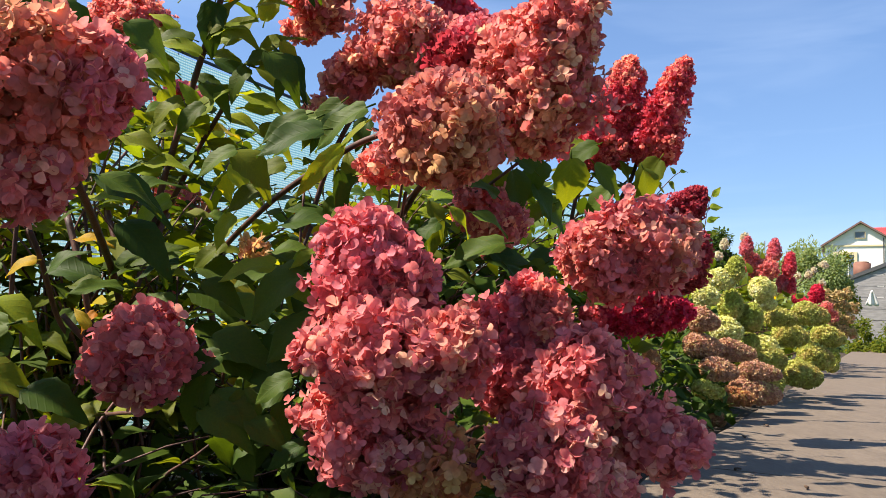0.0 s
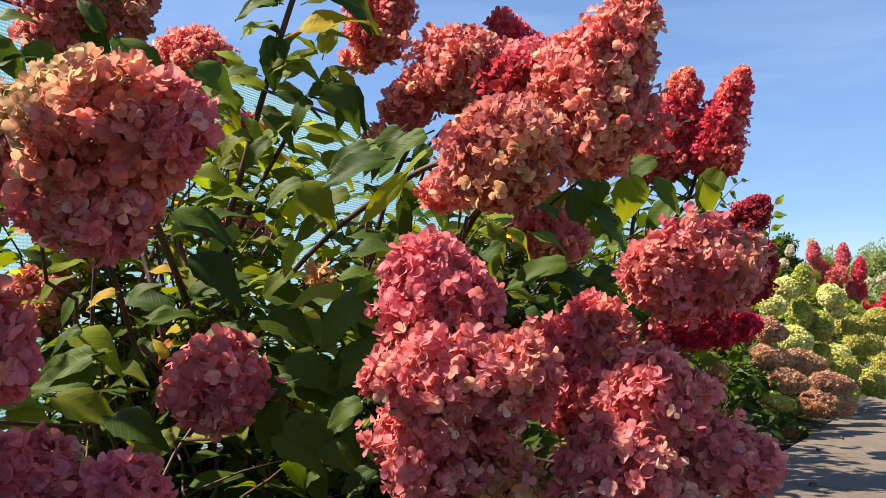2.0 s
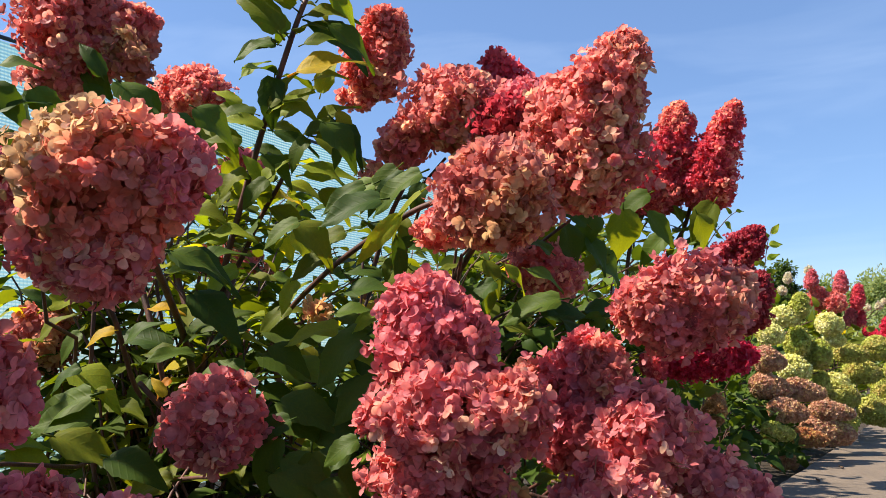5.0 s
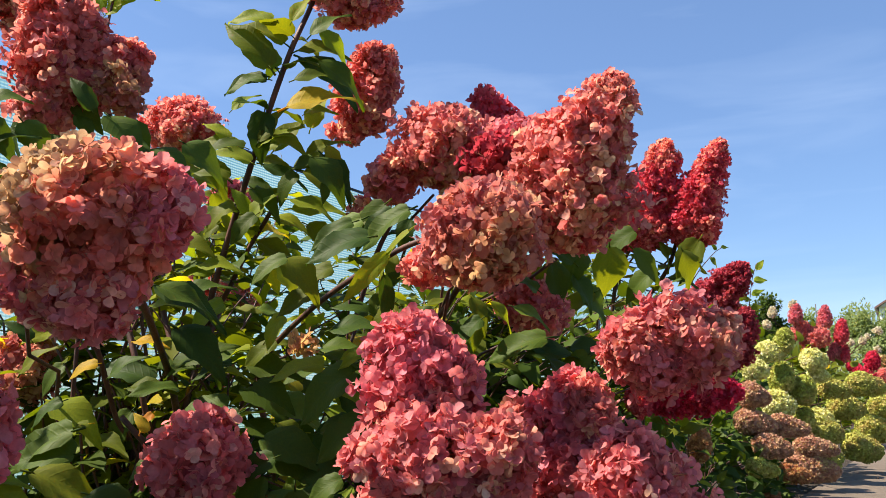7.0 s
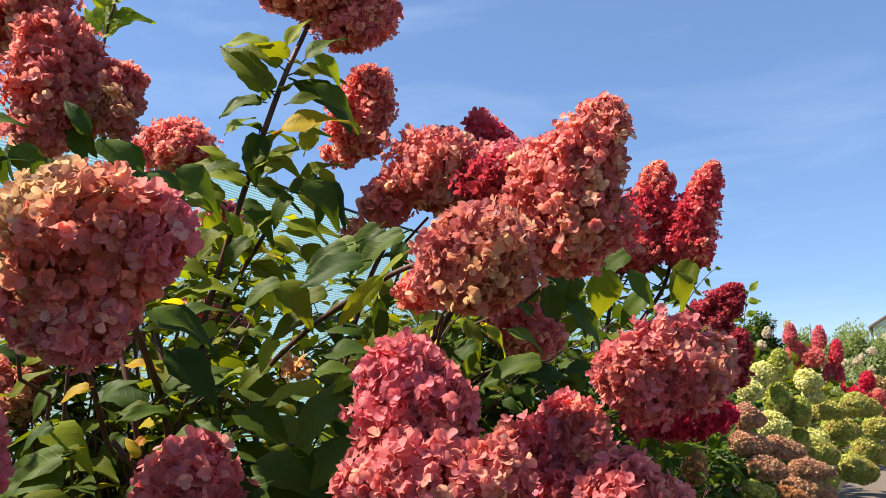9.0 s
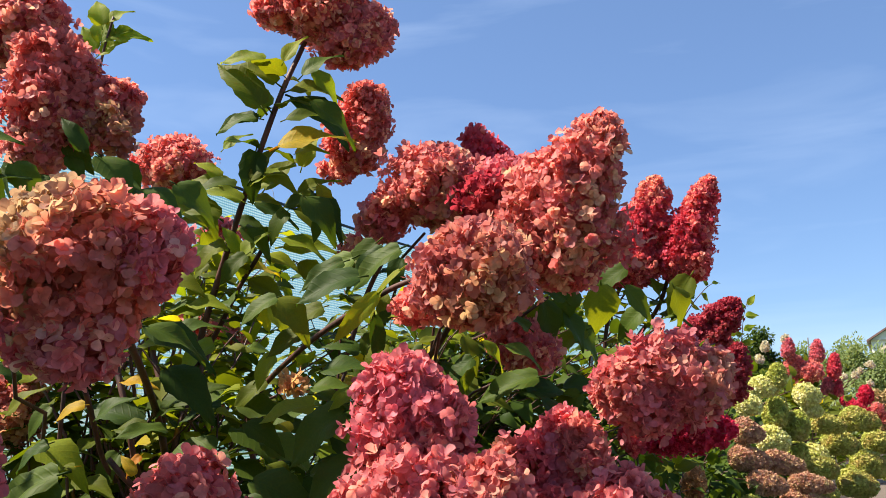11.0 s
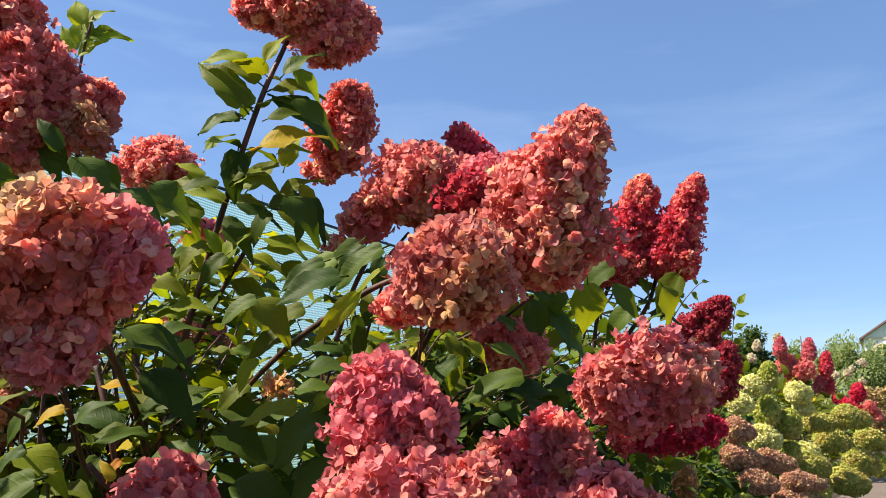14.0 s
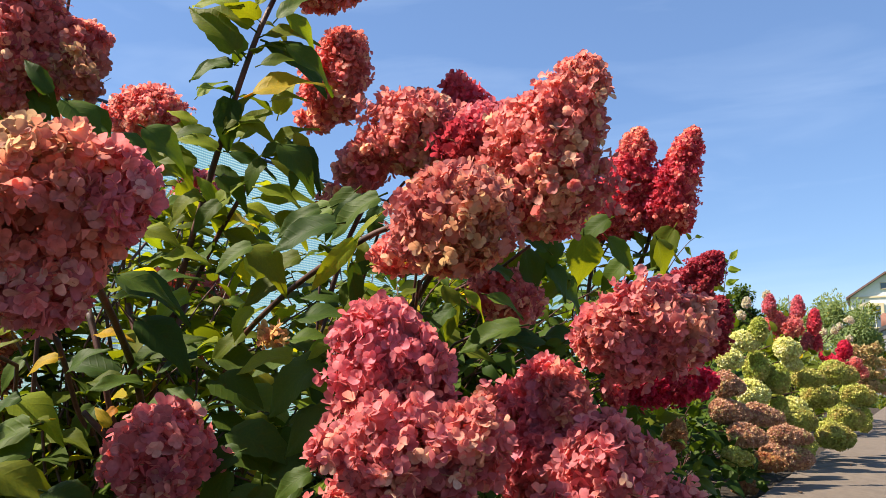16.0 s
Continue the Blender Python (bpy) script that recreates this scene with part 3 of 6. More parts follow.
def shoot_leaves(parent, line, pairs, size):
    """Opposite pairs of drooping leaves along a shoot, each pair turned a quarter from the last."""
    turn = rng.uniform(0, 1.5)
    for i in range(pairs):
        f = (0.06 + 0.9 * i / pairs) * (len(line) - 1)
        k = min(int(f), len(line) - 2)
        at = line[k].lerp(line[k + 1], f - k)
        d = (line[k + 1] - line[k]).normalized()
        a = d.orthogonal().normalized()
        b = d.cross(a)
        turn += math.pi / 2 + rng.normal(0, 0.25)
        for side in (0, math.pi):
            way = a * math.cos(turn + side) + b * math.sin(turn + side) + d * rng.uniform(0.1, 0.6)
            way.z = way.z * 0.4 + rng.uniform(-0.1, 0.3)
            leaf(parent, at, way, rng.uniform(*size), ("green", "bright", "green", "dark")[int(rng.integers(4))], (rng.normal(0, 0.25), rng.normal(-0.4, 0.25), 1))


def shrub(name, s, u, label, group="hydrangeas of the bed"):
    at = bed(s, u, -0.04)
    return thing(name, at, label, "shrub", group), at


PINK, PINK_ROOT = shrub("hydrangea_shrub", 0.95, 1.2, "tall hydrangea with salmon-pink flower heads and dark red stems")
TALL, TALL_ROOT = shrub("hydrangea_shrub", 1.6, 1.1, "tall hydrangea with clustered salmon and dusty mauve heads")
LOW, LOW_ROOT = shrub("hydrangea_shrub", 1.3, 0.75, "hydrangea with heavy pink heads hanging over the path edge")
RED, RED_ROOT = shrub("hydrangea_shrub", 2.5, 1.0, "hydrangea with upright crimson cone-shaped flower heads")
RUSTY, RUSTY_ROOT = shrub("hydrangea_shrub", 3.3, 0.85, "low hydrangea with rusty beige drying flower heads")
LIMES, LIMES_ROOT = shrub("hydrangea_shrub", 4.2, 0.95, "compact hydrangea with lime and olive flower heads beside the path")
FAR_RED, FAR_RED_ROOT = shrub("hydrangea_shrub", 7.2, 1.0, "hydrangea with upright pink and red heads further along")
FAR_WHITE, FAR_WHITE_ROOT = shrub("hydrangea_shrub", 8.4, 0.9, "hydrangea with small cream, wine and beige heads")
# added out of view to the left, only to shade the big drooping head
SHADE_SHRUB, SHADE_SHRUB_ROOT = shrub("hydrangea_shrub", -0.25, 1.05, "unseen leafy shrub added beside the bed to shade the near flower heads")

# near pink shrub, by the camera
head(PINK, "drooping", (-0.394, 0.722, 0.672), (-0.384, 0.745, 0.500), 0.076, 0.0215, cone=0.75, label="large drooping flower head fading from cream to pink")
head(PINK, "mauve", (-0.579, 0.878, 0.565), (-0.579, 0.868, 0.669), 0.040, 0.024, cone=0.3, root=PINK_ROOT)
head(PINK, "salmon", (-0.606, 1.085, 0.826), (-0.628, 1.042, 1.003), 0.068, 0.019, cone=0.35)
head(PINK, "salmon", (-0.552, 1.077, 0.858), (-0.514, 1.063, 0.931), 0.035, 0.019, cone=0.2)
head(PINK, "salmon", (-0.698, 1.099, 0.964), (-0.688, 1.070, 1.098), 0.071, 0.019, cone=0.3, root=PINK_ROOT)
head(PINK, "salmon", (-0.641, 1.104, 0.812), (-0.661, 1.089, 0.878), 0.048, 0.019, cone=0.1)
head(PINK, "salmon", (-0.705, 1.763, 0.971), (-0.706, 1.736, 1.092), 0.079, 0.019, cone=0.1, root=PINK_ROOT)
head(PINK, "salmon", (-0.304, 1.338, 1.125), (-0.262, 1.306, 1.262), 0.084, 0.019, cone=0.2)
head(PINK, "salmon", (-0.367, 1.328, 1.150), (-0.359, 1.315, 1.211), 0.039, 0.019, cone=0.1)
head(PINK, "salmon", (-0.201, 1.345, 1.105), (-0.190, 1.327, 1.190), 0.044, 0.019, cone=0.1)
head(PINK, "salmon", (-0.229, 1.331, 1.073), (-0.238, 1.313, 1.151), 0.051, 0.019, cone=0.1)
head(PINK, "salmon", (-0.252, 1.487, 0.925), (-0.206, 1.448, 1.090), 0.055, 0.019, cone=0.45)
head(PINK, "salmon", (-0.283, 1.487, 0.908), (-0.272, 1.481, 0.940), 0.031, 0.019, cone=0.1)
head(PINK, "coral", (-0.344, 0.965, 0.298), (-0.347, 0.952, 0.406), 0.055, 0.024, cone=0.05, root=PINK_ROOT, label="round salmon flower head, loosely filled")
head(PINK, "pink", (-0.447, 0.734, 0.202), (-0.441, 0.723, 0.314), 0.049, 0.024, cone=0.2, root=PINK_ROOT)
head(PINK, "pink", (-0.367, 0.759, 0.213), (-0.364, 0.752, 0.290), 0.037, 0.024, cone=0.2, root=PINK_ROOT)
head(PINK, "pink", (-0.482, 0.697, 0.344), (-0.479, 0.686, 0.450), 0.043, 0.024, cone=0.2, root=PINK_ROOT)
head(PINK, "dusty", (-0.834, 1.429, 0.408), (-0.833, 1.417, 0.531), 0.062, 0.0215, cone=0.2, fill=0.6, root=PINK_ROOT)
head(PINK, "mauve", (-0.618, 1.854, 0.855), (-0.611, 1.848, 0.922), 0.051, 0.024, cone=0.2, fill=0.6, root=PINK_ROOT)
head(PINK, "salmon", (-0.646, 1.876, 0.622), (-0.639, 1.869, 0.695), 0.077, 0.024, cone=0.1, fill=0.6, root=PINK_ROOT)
head(PINK, "salmon", (-0.670, 1.943, 0.436), (-0.656, 1.936, 0.518), 0.042, 0.024, cone=0.1, fill=0.6, root=PINK_ROOT)
head(PINK, "beige", (-0.344, 1.408, 0.499), (-0.304, 1.408, 0.524), 0.022, 0.0225, cone=0.1, fill=0.35, root=PINK_ROOT)
head(PINK, "mauve", (-0.331, 0.735, 0.650), (-0.316, 0.725, 0.563), 0.039, 0.0215, cone=0.20)
head(PINK, "coral", (-0.382, 0.735, 0.554), (-0.387, 0.725, 0.480), 0.044, 0.0215, cone=0.35)
head(PINK, "pink", (-0.450, 0.750, 0.584), (-0.430, 0.740, 0.499), 0.036, 0.0215, cone=0.30)
head(TALL, "pink", (-0.152, 1.300, 0.818), (-0.167, 1.290, 0.742), 0.037, 0.0215, cone=0.20)
head(TALL, "salmon", (-0.204, 1.340, 0.754), (-0.214, 1.330, 0.717), 0.022, 0.0215, cone=0.10)
# dusty and wine lobes: the shade within this salmon cluster, given as darker petals
head(PINK, "dusty", (-0.535, 1.050, 0.886), (-0.499, 1.040, 0.818), 0.029, 0.0190, cone=0.20, fill=0.7)
head(PINK, "pink", (-0.618, 1.040, 0.849), (-0.632, 1.030, 0.800), 0.033, 0.0190, cone=0.20, fill=0.8)
head(PINK, "wine", (-0.621, 1.100, 0.916), (-0.593, 1.090, 0.850), 0.033, 0.0190, cone=0.10, fill=0.7)
# the tall cluster over the middle
head(TALL, "fading", (-0.084, 1.278, 0.765), (-0.036, 1.252, 0.886), 0.075, 0.019, cone=0.15, root=TALL_ROOT)
head(TALL, "salmon", (-0.128, 1.290, 0.786), (-0.152, 1.279, 0.832), 0.043, 0.019, cone=0.1)
head(TALL, "crimson", (0.040, 1.407, 0.852), (-0.010, 1.381, 0.972), 0.036, 0.019, cone=0.7, root=TALL_ROOT)
head(TALL, "dusty", (-0.010, 0.963, 0.560), (0.000, 0.933, 0.684), 0.067, 0.019, cone=0.05, label="round flower head of dusty mauve fading to beige")
head(TALL, "fading", (0.104, 1.174, 0.642), (0.130, 1.128, 0.842), 0.083, 0.019, cone=0.1, root=TALL_ROOT, label="long salmon flower head with beige tip")
head(TALL, "fading", (0.108, 1.137, 0.707), (0.190, 1.101, 0.884), 0.057, 0.019, cone=0.65)
head(TALL, "pink", (0.047, 1.229, 0.750), (0.066, 1.207, 0.854), 0.060, 0.019, cone=0.1, root=TALL_ROOT)
# wine tint here is the shadow beside the tall head, put into petal colour
head(TALL, "wine", (0.029, 1.199, 0.742), (0.038, 1.182, 0.823), 0.063, 0.019, cone=0.1)
head(TALL, "salmon", (0.126, 1.204, 0.645), (0.140, 1.188, 0.721), 0.045, 0.019, cone=0.1)
head(TALL, "salmon", (-0.058, 1.058, 0.576), (-0.077, 1.046, 0.627), 0.043, 0.019, cone=0.1, fill=0.7, root=TALL_ROOT)
head(TALL, "salmon", (-0.132, 1.318, 0.774), (-0.151, 1.306, 0.825), 0.031, 0.019, cone=0.1)
head(TALL, "beige", (-0.227, 1.425, 0.738), (-0.223, 1.417, 0.773), 0.023, 0.019, cone=0.1)
head(TALL, "salmon", (0.057, 1.358, 0.537), (0.086, 1.341, 0.621), 0.059, 0.019, cone=0.1, fill=0.8, root=TALL_ROOT)
head(TALL, "salmon", (0.101, 1.386, 0.511), (0.077, 1.377, 0.548), 0.027, 0.019, cone=0.1, fill=0.8)
head(TALL, "pink", (0.152, 1.086, 0.487), (0.337, 1.090, 0.506), 0.058, 0.019, cone=0.15, label="wide nodding flower head of bright pink")
# the pink group that hangs over the path edge
head(LOW, "mauve", (-0.063, 0.936, 0.398), (-0.108, 0.920, 0.518), 0.058, 0.0205, cone=0.2, root=LOW_ROOT)
head(LOW, "mauve", (-0.073, 0.937, 0.378), (-0.040, 0.929, 0.482), 0.046, 0.0205, cone=0.1, root=LOW_ROOT)
head(LOW, "coral", (-0.076, 0.893, 0.306), (-0.051, 0.884, 0.417), 0.075, 0.0205, cone=0.05, root=LOW_ROOT)
head(LOW, "fading", (-0.008, 0.877, 0.321), (0.022, 0.871, 0.405), 0.037, 0.0205, cone=0.05, root=LOW_ROOT)
head(LOW, "coral", (-0.129, 0.865, 0.344), (-0.141, 0.861, 0.380), 0.020, 0.0205, cone=0.05, root=LOW_ROOT)
head(LOW, "coral", (-0.073, 0.933, 0.214), (-0.072, 0.920, 0.347), 0.071, 0.0205, cone=0.05, root=LOW_ROOT)
head(LOW, "beige", (-0.015, 0.929, 0.197), (0.004, 0.923, 0.279), 0.045, 0.0205, cone=0.05, root=LOW_ROOT, label="greenish beige flower head")
head(LOW, "mauve", (0.090, 1.135, 0.267), (0.127, 1.118, 0.459), 0.065, 0.0205, cone=0.25, root=LOW_ROOT)
head(LOW, "dusty", (0.039, 1.147, 0.331), (0.043, 1.138, 0.417), 0.041, 0.0205, cone=0.1, root=LOW_ROOT)
head(LOW, "fading", (0.129, 1.094, 0.372), (0.130, 1.087, 0.450), 0.031, 0.0205, cone=0.1, root=LOW_ROOT)
head(LOW, "coral", (0.152, 0.949, 0.281), (0.169, 0.939, 0.392), 0.051, 0.0205, cone=0.15, root=LOW_ROOT)
head(LOW, "coral", (0.198, 0.969, 0.294), (0.182, 0.961, 0.359), 0.027, 0.0205, cone=0.1, root=LOW_ROOT)
head(LOW, "coral", (0.053, 0.891, 0.248), (0.173, 0.898, 0.267), 0.048, 0.0205, cone=0.05, root=LOW_ROOT)
head(LOW, "coral", (0.198, 0.988, 0.279), (0.314, 1.001, 0.249), 0.041, 0.0205, cone=0.2, root=LOW_ROOT)
head(LOW, "coral", (0.083, 0.898, 0.212), (0.209, 0.906, 0.224), 0.034, 0.0205, cone=0.1, root=LOW_ROOT)
# red shrub behind
head(RED, "crimson", (0.386, 2.104, 0.796), (0.464, 2.046, 1.079), 0.068, 0.015, cone=0.85, root=RED_ROOT)
head(RED, "crimson", (0.490, 2.057, 0.802), (0.592, 2.003, 1.063), 0.056, 0.015, cone=0.85, root=RED_ROOT)
head(RED, "crimson", (0.353, 2.152, 0.805), (0.362, 2.130, 0.908), 0.059, 0.015, cone=0.2, root=RED_ROOT)
head(RED, "crimson", (0.539, 2.058, 0.802), (0.547, 2.034, 0.915), 0.049, 0.015, cone=0.2, root=RED_ROOT)
head(RED, "wine", (0.646, 2.610, 0.645), (0.817, 2.576, 0.833), 0.068, 0.015, cone=0.9, root=RED_ROOT)
head(RED, "wine", (0.740, 2.542, 0.503), (0.785, 2.504, 0.687), 0.046, 0.015, cone=0.3, root=RED_ROOT)
head(RED, "magenta", (0.375, 2.084, 0.422), (0.636, 2.092, 0.436), 0.051, 0.015, cone=0.4, root=RED_ROOT)
head(RED, "magenta", (0.500, 2.137, 0.436), (0.601, 2.127, 0.499), 0.049, 0.015, cone=0.3, root=RED_ROOT)
head(RED, "crimson", (0.345, 2.037, 0.395), (0.394, 2.033, 0.422), 0.033, 0.015, cone=0.3, root=RED_ROOT)
# compact shrubs along the path
head(LIMES, "lime", (1.189, 3.708, 0.625), (1.318, 3.710, 0.602), 0.045, 0.0108, cone=0.23, fine=False, fill=1.6, root=LIMES_ROOT)
head(LIMES, "lime", (1.067, 3.524, 0.540), (1.176, 3.526, 0.516), 0.045, 0.0108, cone=0.31, fine=False, fill=1.6, root=LIMES_ROOT)
head(LIMES, "lime", (1.464, 3.936, 0.600), (1.586, 3.938, 0.571), 0.053, 0.0108, cone=0.36, fine=False, fill=1.6, root=LIMES_ROOT)
head(LIMES, "lime", (1.214, 3.743, 0.398), (1.358, 3.746, 0.368), 0.058, 0.0108, cone=0.27, fine=False, fill=1.6, root=LIMES_ROOT)
head(LIMES, "lime", (1.533, 4.082, 0.326), (1.654, 4.084, 0.303), 0.044, 0.0108, cone=0.1, fine=False, fill=1.6, root=LIMES_ROOT)
head(LIMES, "lime", (0.918, 3.364, 0.413), (0.988, 3.366, 0.396), 0.030, 0.0108, cone=0.14, fine=False, fill=1.6, root=LIMES_ROOT)
head(LIMES, "lime", (1.505, 3.969, 0.525), (1.603, 3.971, 0.508), 0.033, 0.0108, cone=0.19, fine=False, fill=1.6, root=LIMES_ROOT)
head(LIMES, "olive", (1.313, 3.798, 0.424), (1.328, 3.785, 0.572), 0.053, 0.0108, cone=0.26, fine=False, fill=1.6, root=LIMES_ROOT)
head(LIMES, "olive", (1.414, 3.808, 0.380), (1.428, 3.797, 0.513), 0.050, 0.0108, cone=0.32, fine=False, fill=1.6, root=LIMES_ROOT)
head(LIMES, "olive", (1.302, 3.698, 0.603), (1.313, 3.688, 0.716), 0.039, 0.0108, cone=0.15, fine=False, fill=1.6, root=LIMES_ROOT)
head(LIMES, "olive", (1.575, 4.049, 0.467), (1.735, 4.051, 0.436), 0.049, 0.0108, cone=0.58, fine=False, fill=1.6, root=LIMES_ROOT)
head(LIMES, "olive", (1.671, 4.178, 0.383), (1.848, 4.182, 0.344), 0.062, 0.0108, cone=0.71, fine=False, fill=1.6, root=LIMES_ROOT)
head(LIMES, "olive", (1.864, 4.407, 0.495), (2.063, 4.411, 0.456), 0.062, 0.0108, cone=0.58, fine=False, fill=1.6, root=LIMES_ROOT)
head(LIMES, "olive", (2.045, 4.582, 0.378), (2.233, 4.586, 0.340), 0.062, 0.0108, cone=0.71, fine=False, fill=1.6, root=LIMES_ROOT)
head(LIMES, "olive", (1.908, 4.431, 0.269), (2.094, 4.436, 0.224), 0.071, 0.0108, cone=0.49, fine=False, fill=1.6, root=LIMES_ROOT)
head(LIMES, "olive", (1.783, 4.314, 0.184), (1.978, 4.319, 0.139), 0.072, 0.0108, cone=0.54, fine=False, fill=1.6, root=LIMES_ROOT)
head(LIMES, "olive", (1.516, 4.040, 0.270), (1.680, 4.044, 0.235), 0.057, 0.0108, cone=0.49, fine=False, fill=1.6, root=LIMES_ROOT)
head(LIMES, "olive", (2.141, 4.570, 0.165), (2.152, 4.559, 0.292), 0.039, 0.0108, cone=0.18, fine=False, fill=1.6, root=LIMES_ROOT)
head(LIMES, "olive", (1.541, 3.986, 0.153), (1.645, 3.988, 0.127), 0.040, 0.0108, cone=0.45, fine=False, fill=1.6, root=LIMES_ROOT)
head(LIMES, "olive", (1.427, 3.892, 0.260), (1.444, 3.882, 0.375), 0.055, 0.0108, cone=0.15, fine=False, fill=1.6, root=LIMES_ROOT)
head(RUSTY, "rusty", (0.944, 3.162, 0.437), (1.060, 3.166, 0.406), 0.047, 0.0092, cone=0.90, fine=False, fill=1.8, root=RUSTY_ROOT)
head(RUSTY, "rusty", (0.921, 3.159, 0.336), (1.073, 3.161, 0.305), 0.049, 0.0092, cone=0.45, fine=False, fill=1.8, root=RUSTY_ROOT)
head(RUSTY, "rusty", (1.072, 3.249, 0.317), (1.232, 3.251, 0.291), 0.044, 0.0092, cone=0.90, fine=False, fill=1.8, root=RUSTY_ROOT)
head(RUSTY, "rusty", (0.968, 3.114, 0.250), (1.112, 3.116, 0.224), 0.044, 0.0092, cone=0.54, fine=False, fill=1.8, root=RUSTY_ROOT)
head(RUSTY, "rusty", (1.244, 3.470, 0.227), (1.421, 3.472, 0.200), 0.044, 0.0092, cone=0.71, fine=False, fill=1.8, root=RUSTY_ROOT)
head(RUSTY, "rusty", (1.203, 3.476, 0.150), (1.425, 3.480, 0.115), 0.058, 0.0092, cone=0.62, fine=False, fill=1.8, root=RUSTY_ROOT)
head(RUSTY, "beige", (0.671, 2.707, 0.212), (0.681, 2.698, 0.317), 0.035, 0.0092, cone=0.18, fine=False, fill=1.8, root=RUSTY_ROOT)
head(RUSTY, "beige", (0.994, 3.195, 0.059), (1.092, 3.196, 0.037), 0.034, 0.0092, cone=0.62, fine=False, fill=1.8, root=RUSTY_ROOT)
head(RUSTY, "beige", (1.122, 3.358, 0.130), (1.268, 3.360, 0.106), 0.038, 0.0092, cone=0.54, fine=False, fill=1.8, root=RUSTY_ROOT)
head(RUSTY, "olive", (1.340, 3.516, 0.163), (1.443, 3.518, 0.139), 0.038, 0.0092, cone=0.90, fine=False, fill=1.8, root=RUSTY_ROOT)
head(RUSTY, "olive", (0.918, 3.032, 0.177), (1.032, 3.034, 0.157), 0.033, 0.0092, cone=0.71, fine=False, fill=1.8, root=RUSTY_ROOT)
# far shrubs of the bed
head(FAR_RED, "salmon", (2.377, 6.393, 0.821), (2.401, 6.380, 0.972), 0.077, 0.019, cone=0.3, fine=False, root=FAR_RED_ROOT)
head(FAR_RED, "salmon", (2.468, 6.316, 0.776), (2.494, 6.304, 0.925), 0.084, 0.019, cone=0.36, fine=False, root=FAR_RED_ROOT)
head(FAR_RED, "salmon", (2.426, 6.421, 0.725), (2.451, 6.411, 0.845), 0.077, 0.019, cone=0.69, fine=False, root=FAR_RED_ROOT)
head(FAR_RED, "pink", (2.318, 6.322, 0.943), (2.332, 6.309, 1.099), 0.049, 0.019, cone=0.73, fine=False, root=FAR_RED_ROOT)
head(FAR_RED, "pink", (2.540, 6.345, 0.916), (2.554, 6.330, 1.089), 0.051, 0.019, cone=0.86, fine=False, root=FAR_RED_ROOT)
head(FAR_RED, "pink", (2.611, 6.385, 0.681), (2.626, 6.374, 0.807), 0.049, 0.019, cone=0.73, fine=False, root=FAR_RED_ROOT)
head(FAR_RED, "crimson", (2.636, 6.295, 0.794), (2.649, 6.279, 0.981), 0.048, 0.019, cone=0.5, fine=False, root=FAR_RED_ROOT)
head(FAR_RED, "crimson", (2.689, 6.484, 0.701), (2.701, 6.470, 0.861), 0.042, 0.019, cone=0.69, fine=False, root=FAR_RED_ROOT)
head(FAR_RED, "crimson", (2.678, 6.346, 0.668), (2.686, 6.336, 0.785), 0.029, 0.019, cone=0.82, fine=False, root=FAR_RED_ROOT)
head(FAR_RED, "white", (2.309, 6.331, 1.069), (2.319, 6.327, 1.124), 0.029, 0.019, cone=0.76, fine=False, root=FAR_RED_ROOT)
head(FAR_RED, "white", (2.133, 6.277, 0.991), (2.142, 6.271, 1.069), 0.029, 0.019, cone=0.82, fine=False, root=FAR_RED_ROOT)
head(FAR_RED, "white", (2.111, 6.344, 0.916), (2.122, 6.339, 0.971), 0.033, 0.019, cone=0.63, fine=False, root=FAR_RED_ROOT)
head(FAR_WHITE, "white", (3.265, 7.088, 0.931), (3.278, 7.083, 0.984), 0.037, 0.02, cone=0.96, fine=False, root=FAR_WHITE_ROOT)
head(FAR_WHITE, "white", (3.223, 7.275, 0.852), (3.231, 7.270, 0.915), 0.025, 0.02, cone=0.7, fine=False, root=FAR_WHITE_ROOT)
head(FAR_WHITE, "white", (3.281, 7.141, 0.782), (3.289, 7.137, 0.826), 0.024, 0.02, cone=0.76, fine=False, root=FAR_WHITE_ROOT)
head(FAR_WHITE, "white", (3.115, 7.256, 0.838), (3.123, 7.251, 0.892), 0.025, 0.02, cone=0.83, fine=False, root=FAR_WHITE_ROOT)
head(FAR_WHITE, "white", (3.218, 7.171, 0.890), (3.225, 7.168, 0.934), 0.020, 0.02, cone=0.76, fine=False, root=FAR_WHITE_ROOT)
head(FAR_WHITE, "magenta", (3.228, 7.154, 0.626), (3.246, 7.140, 0.784), 0.060, 0.019, cone=0.3, fine=False, root=FAR_WHITE_ROOT)
head(FAR_WHITE, "magenta", (3.146, 7.179, 0.561), (3.188, 7.173, 0.641), 0.122, 0.019, cone=0.62, fine=False, root=FAR_WHITE_ROOT)
head(FAR_WHITE, "magenta", (3.101, 7.214, 0.619), (3.123, 7.208, 0.690), 0.064, 0.019, cone=0.62, fine=False, root=FAR_WHITE_ROOT)
head(FAR_WHITE, "peach", (3.768, 7.913, 0.683), (3.786, 7.905, 0.781), 0.055, 0.03, cone=0.56, fine=False, fill=0.55, root=FAR_WHITE_ROOT)
head(FAR_WHITE, "peach", (3.866, 7.912, 0.696), (3.883, 7.904, 0.794), 0.050, 0.03, cone=0.62, fine=False, fill=0.55, root=FAR_WHITE_ROOT)
head(FAR_WHITE, "peach", (3.743, 8.001, 0.597), (3.761, 7.992, 0.695), 0.056, 0.03, cone=0.43, fine=False, fill=0.55, root=FAR_WHITE_ROOT)
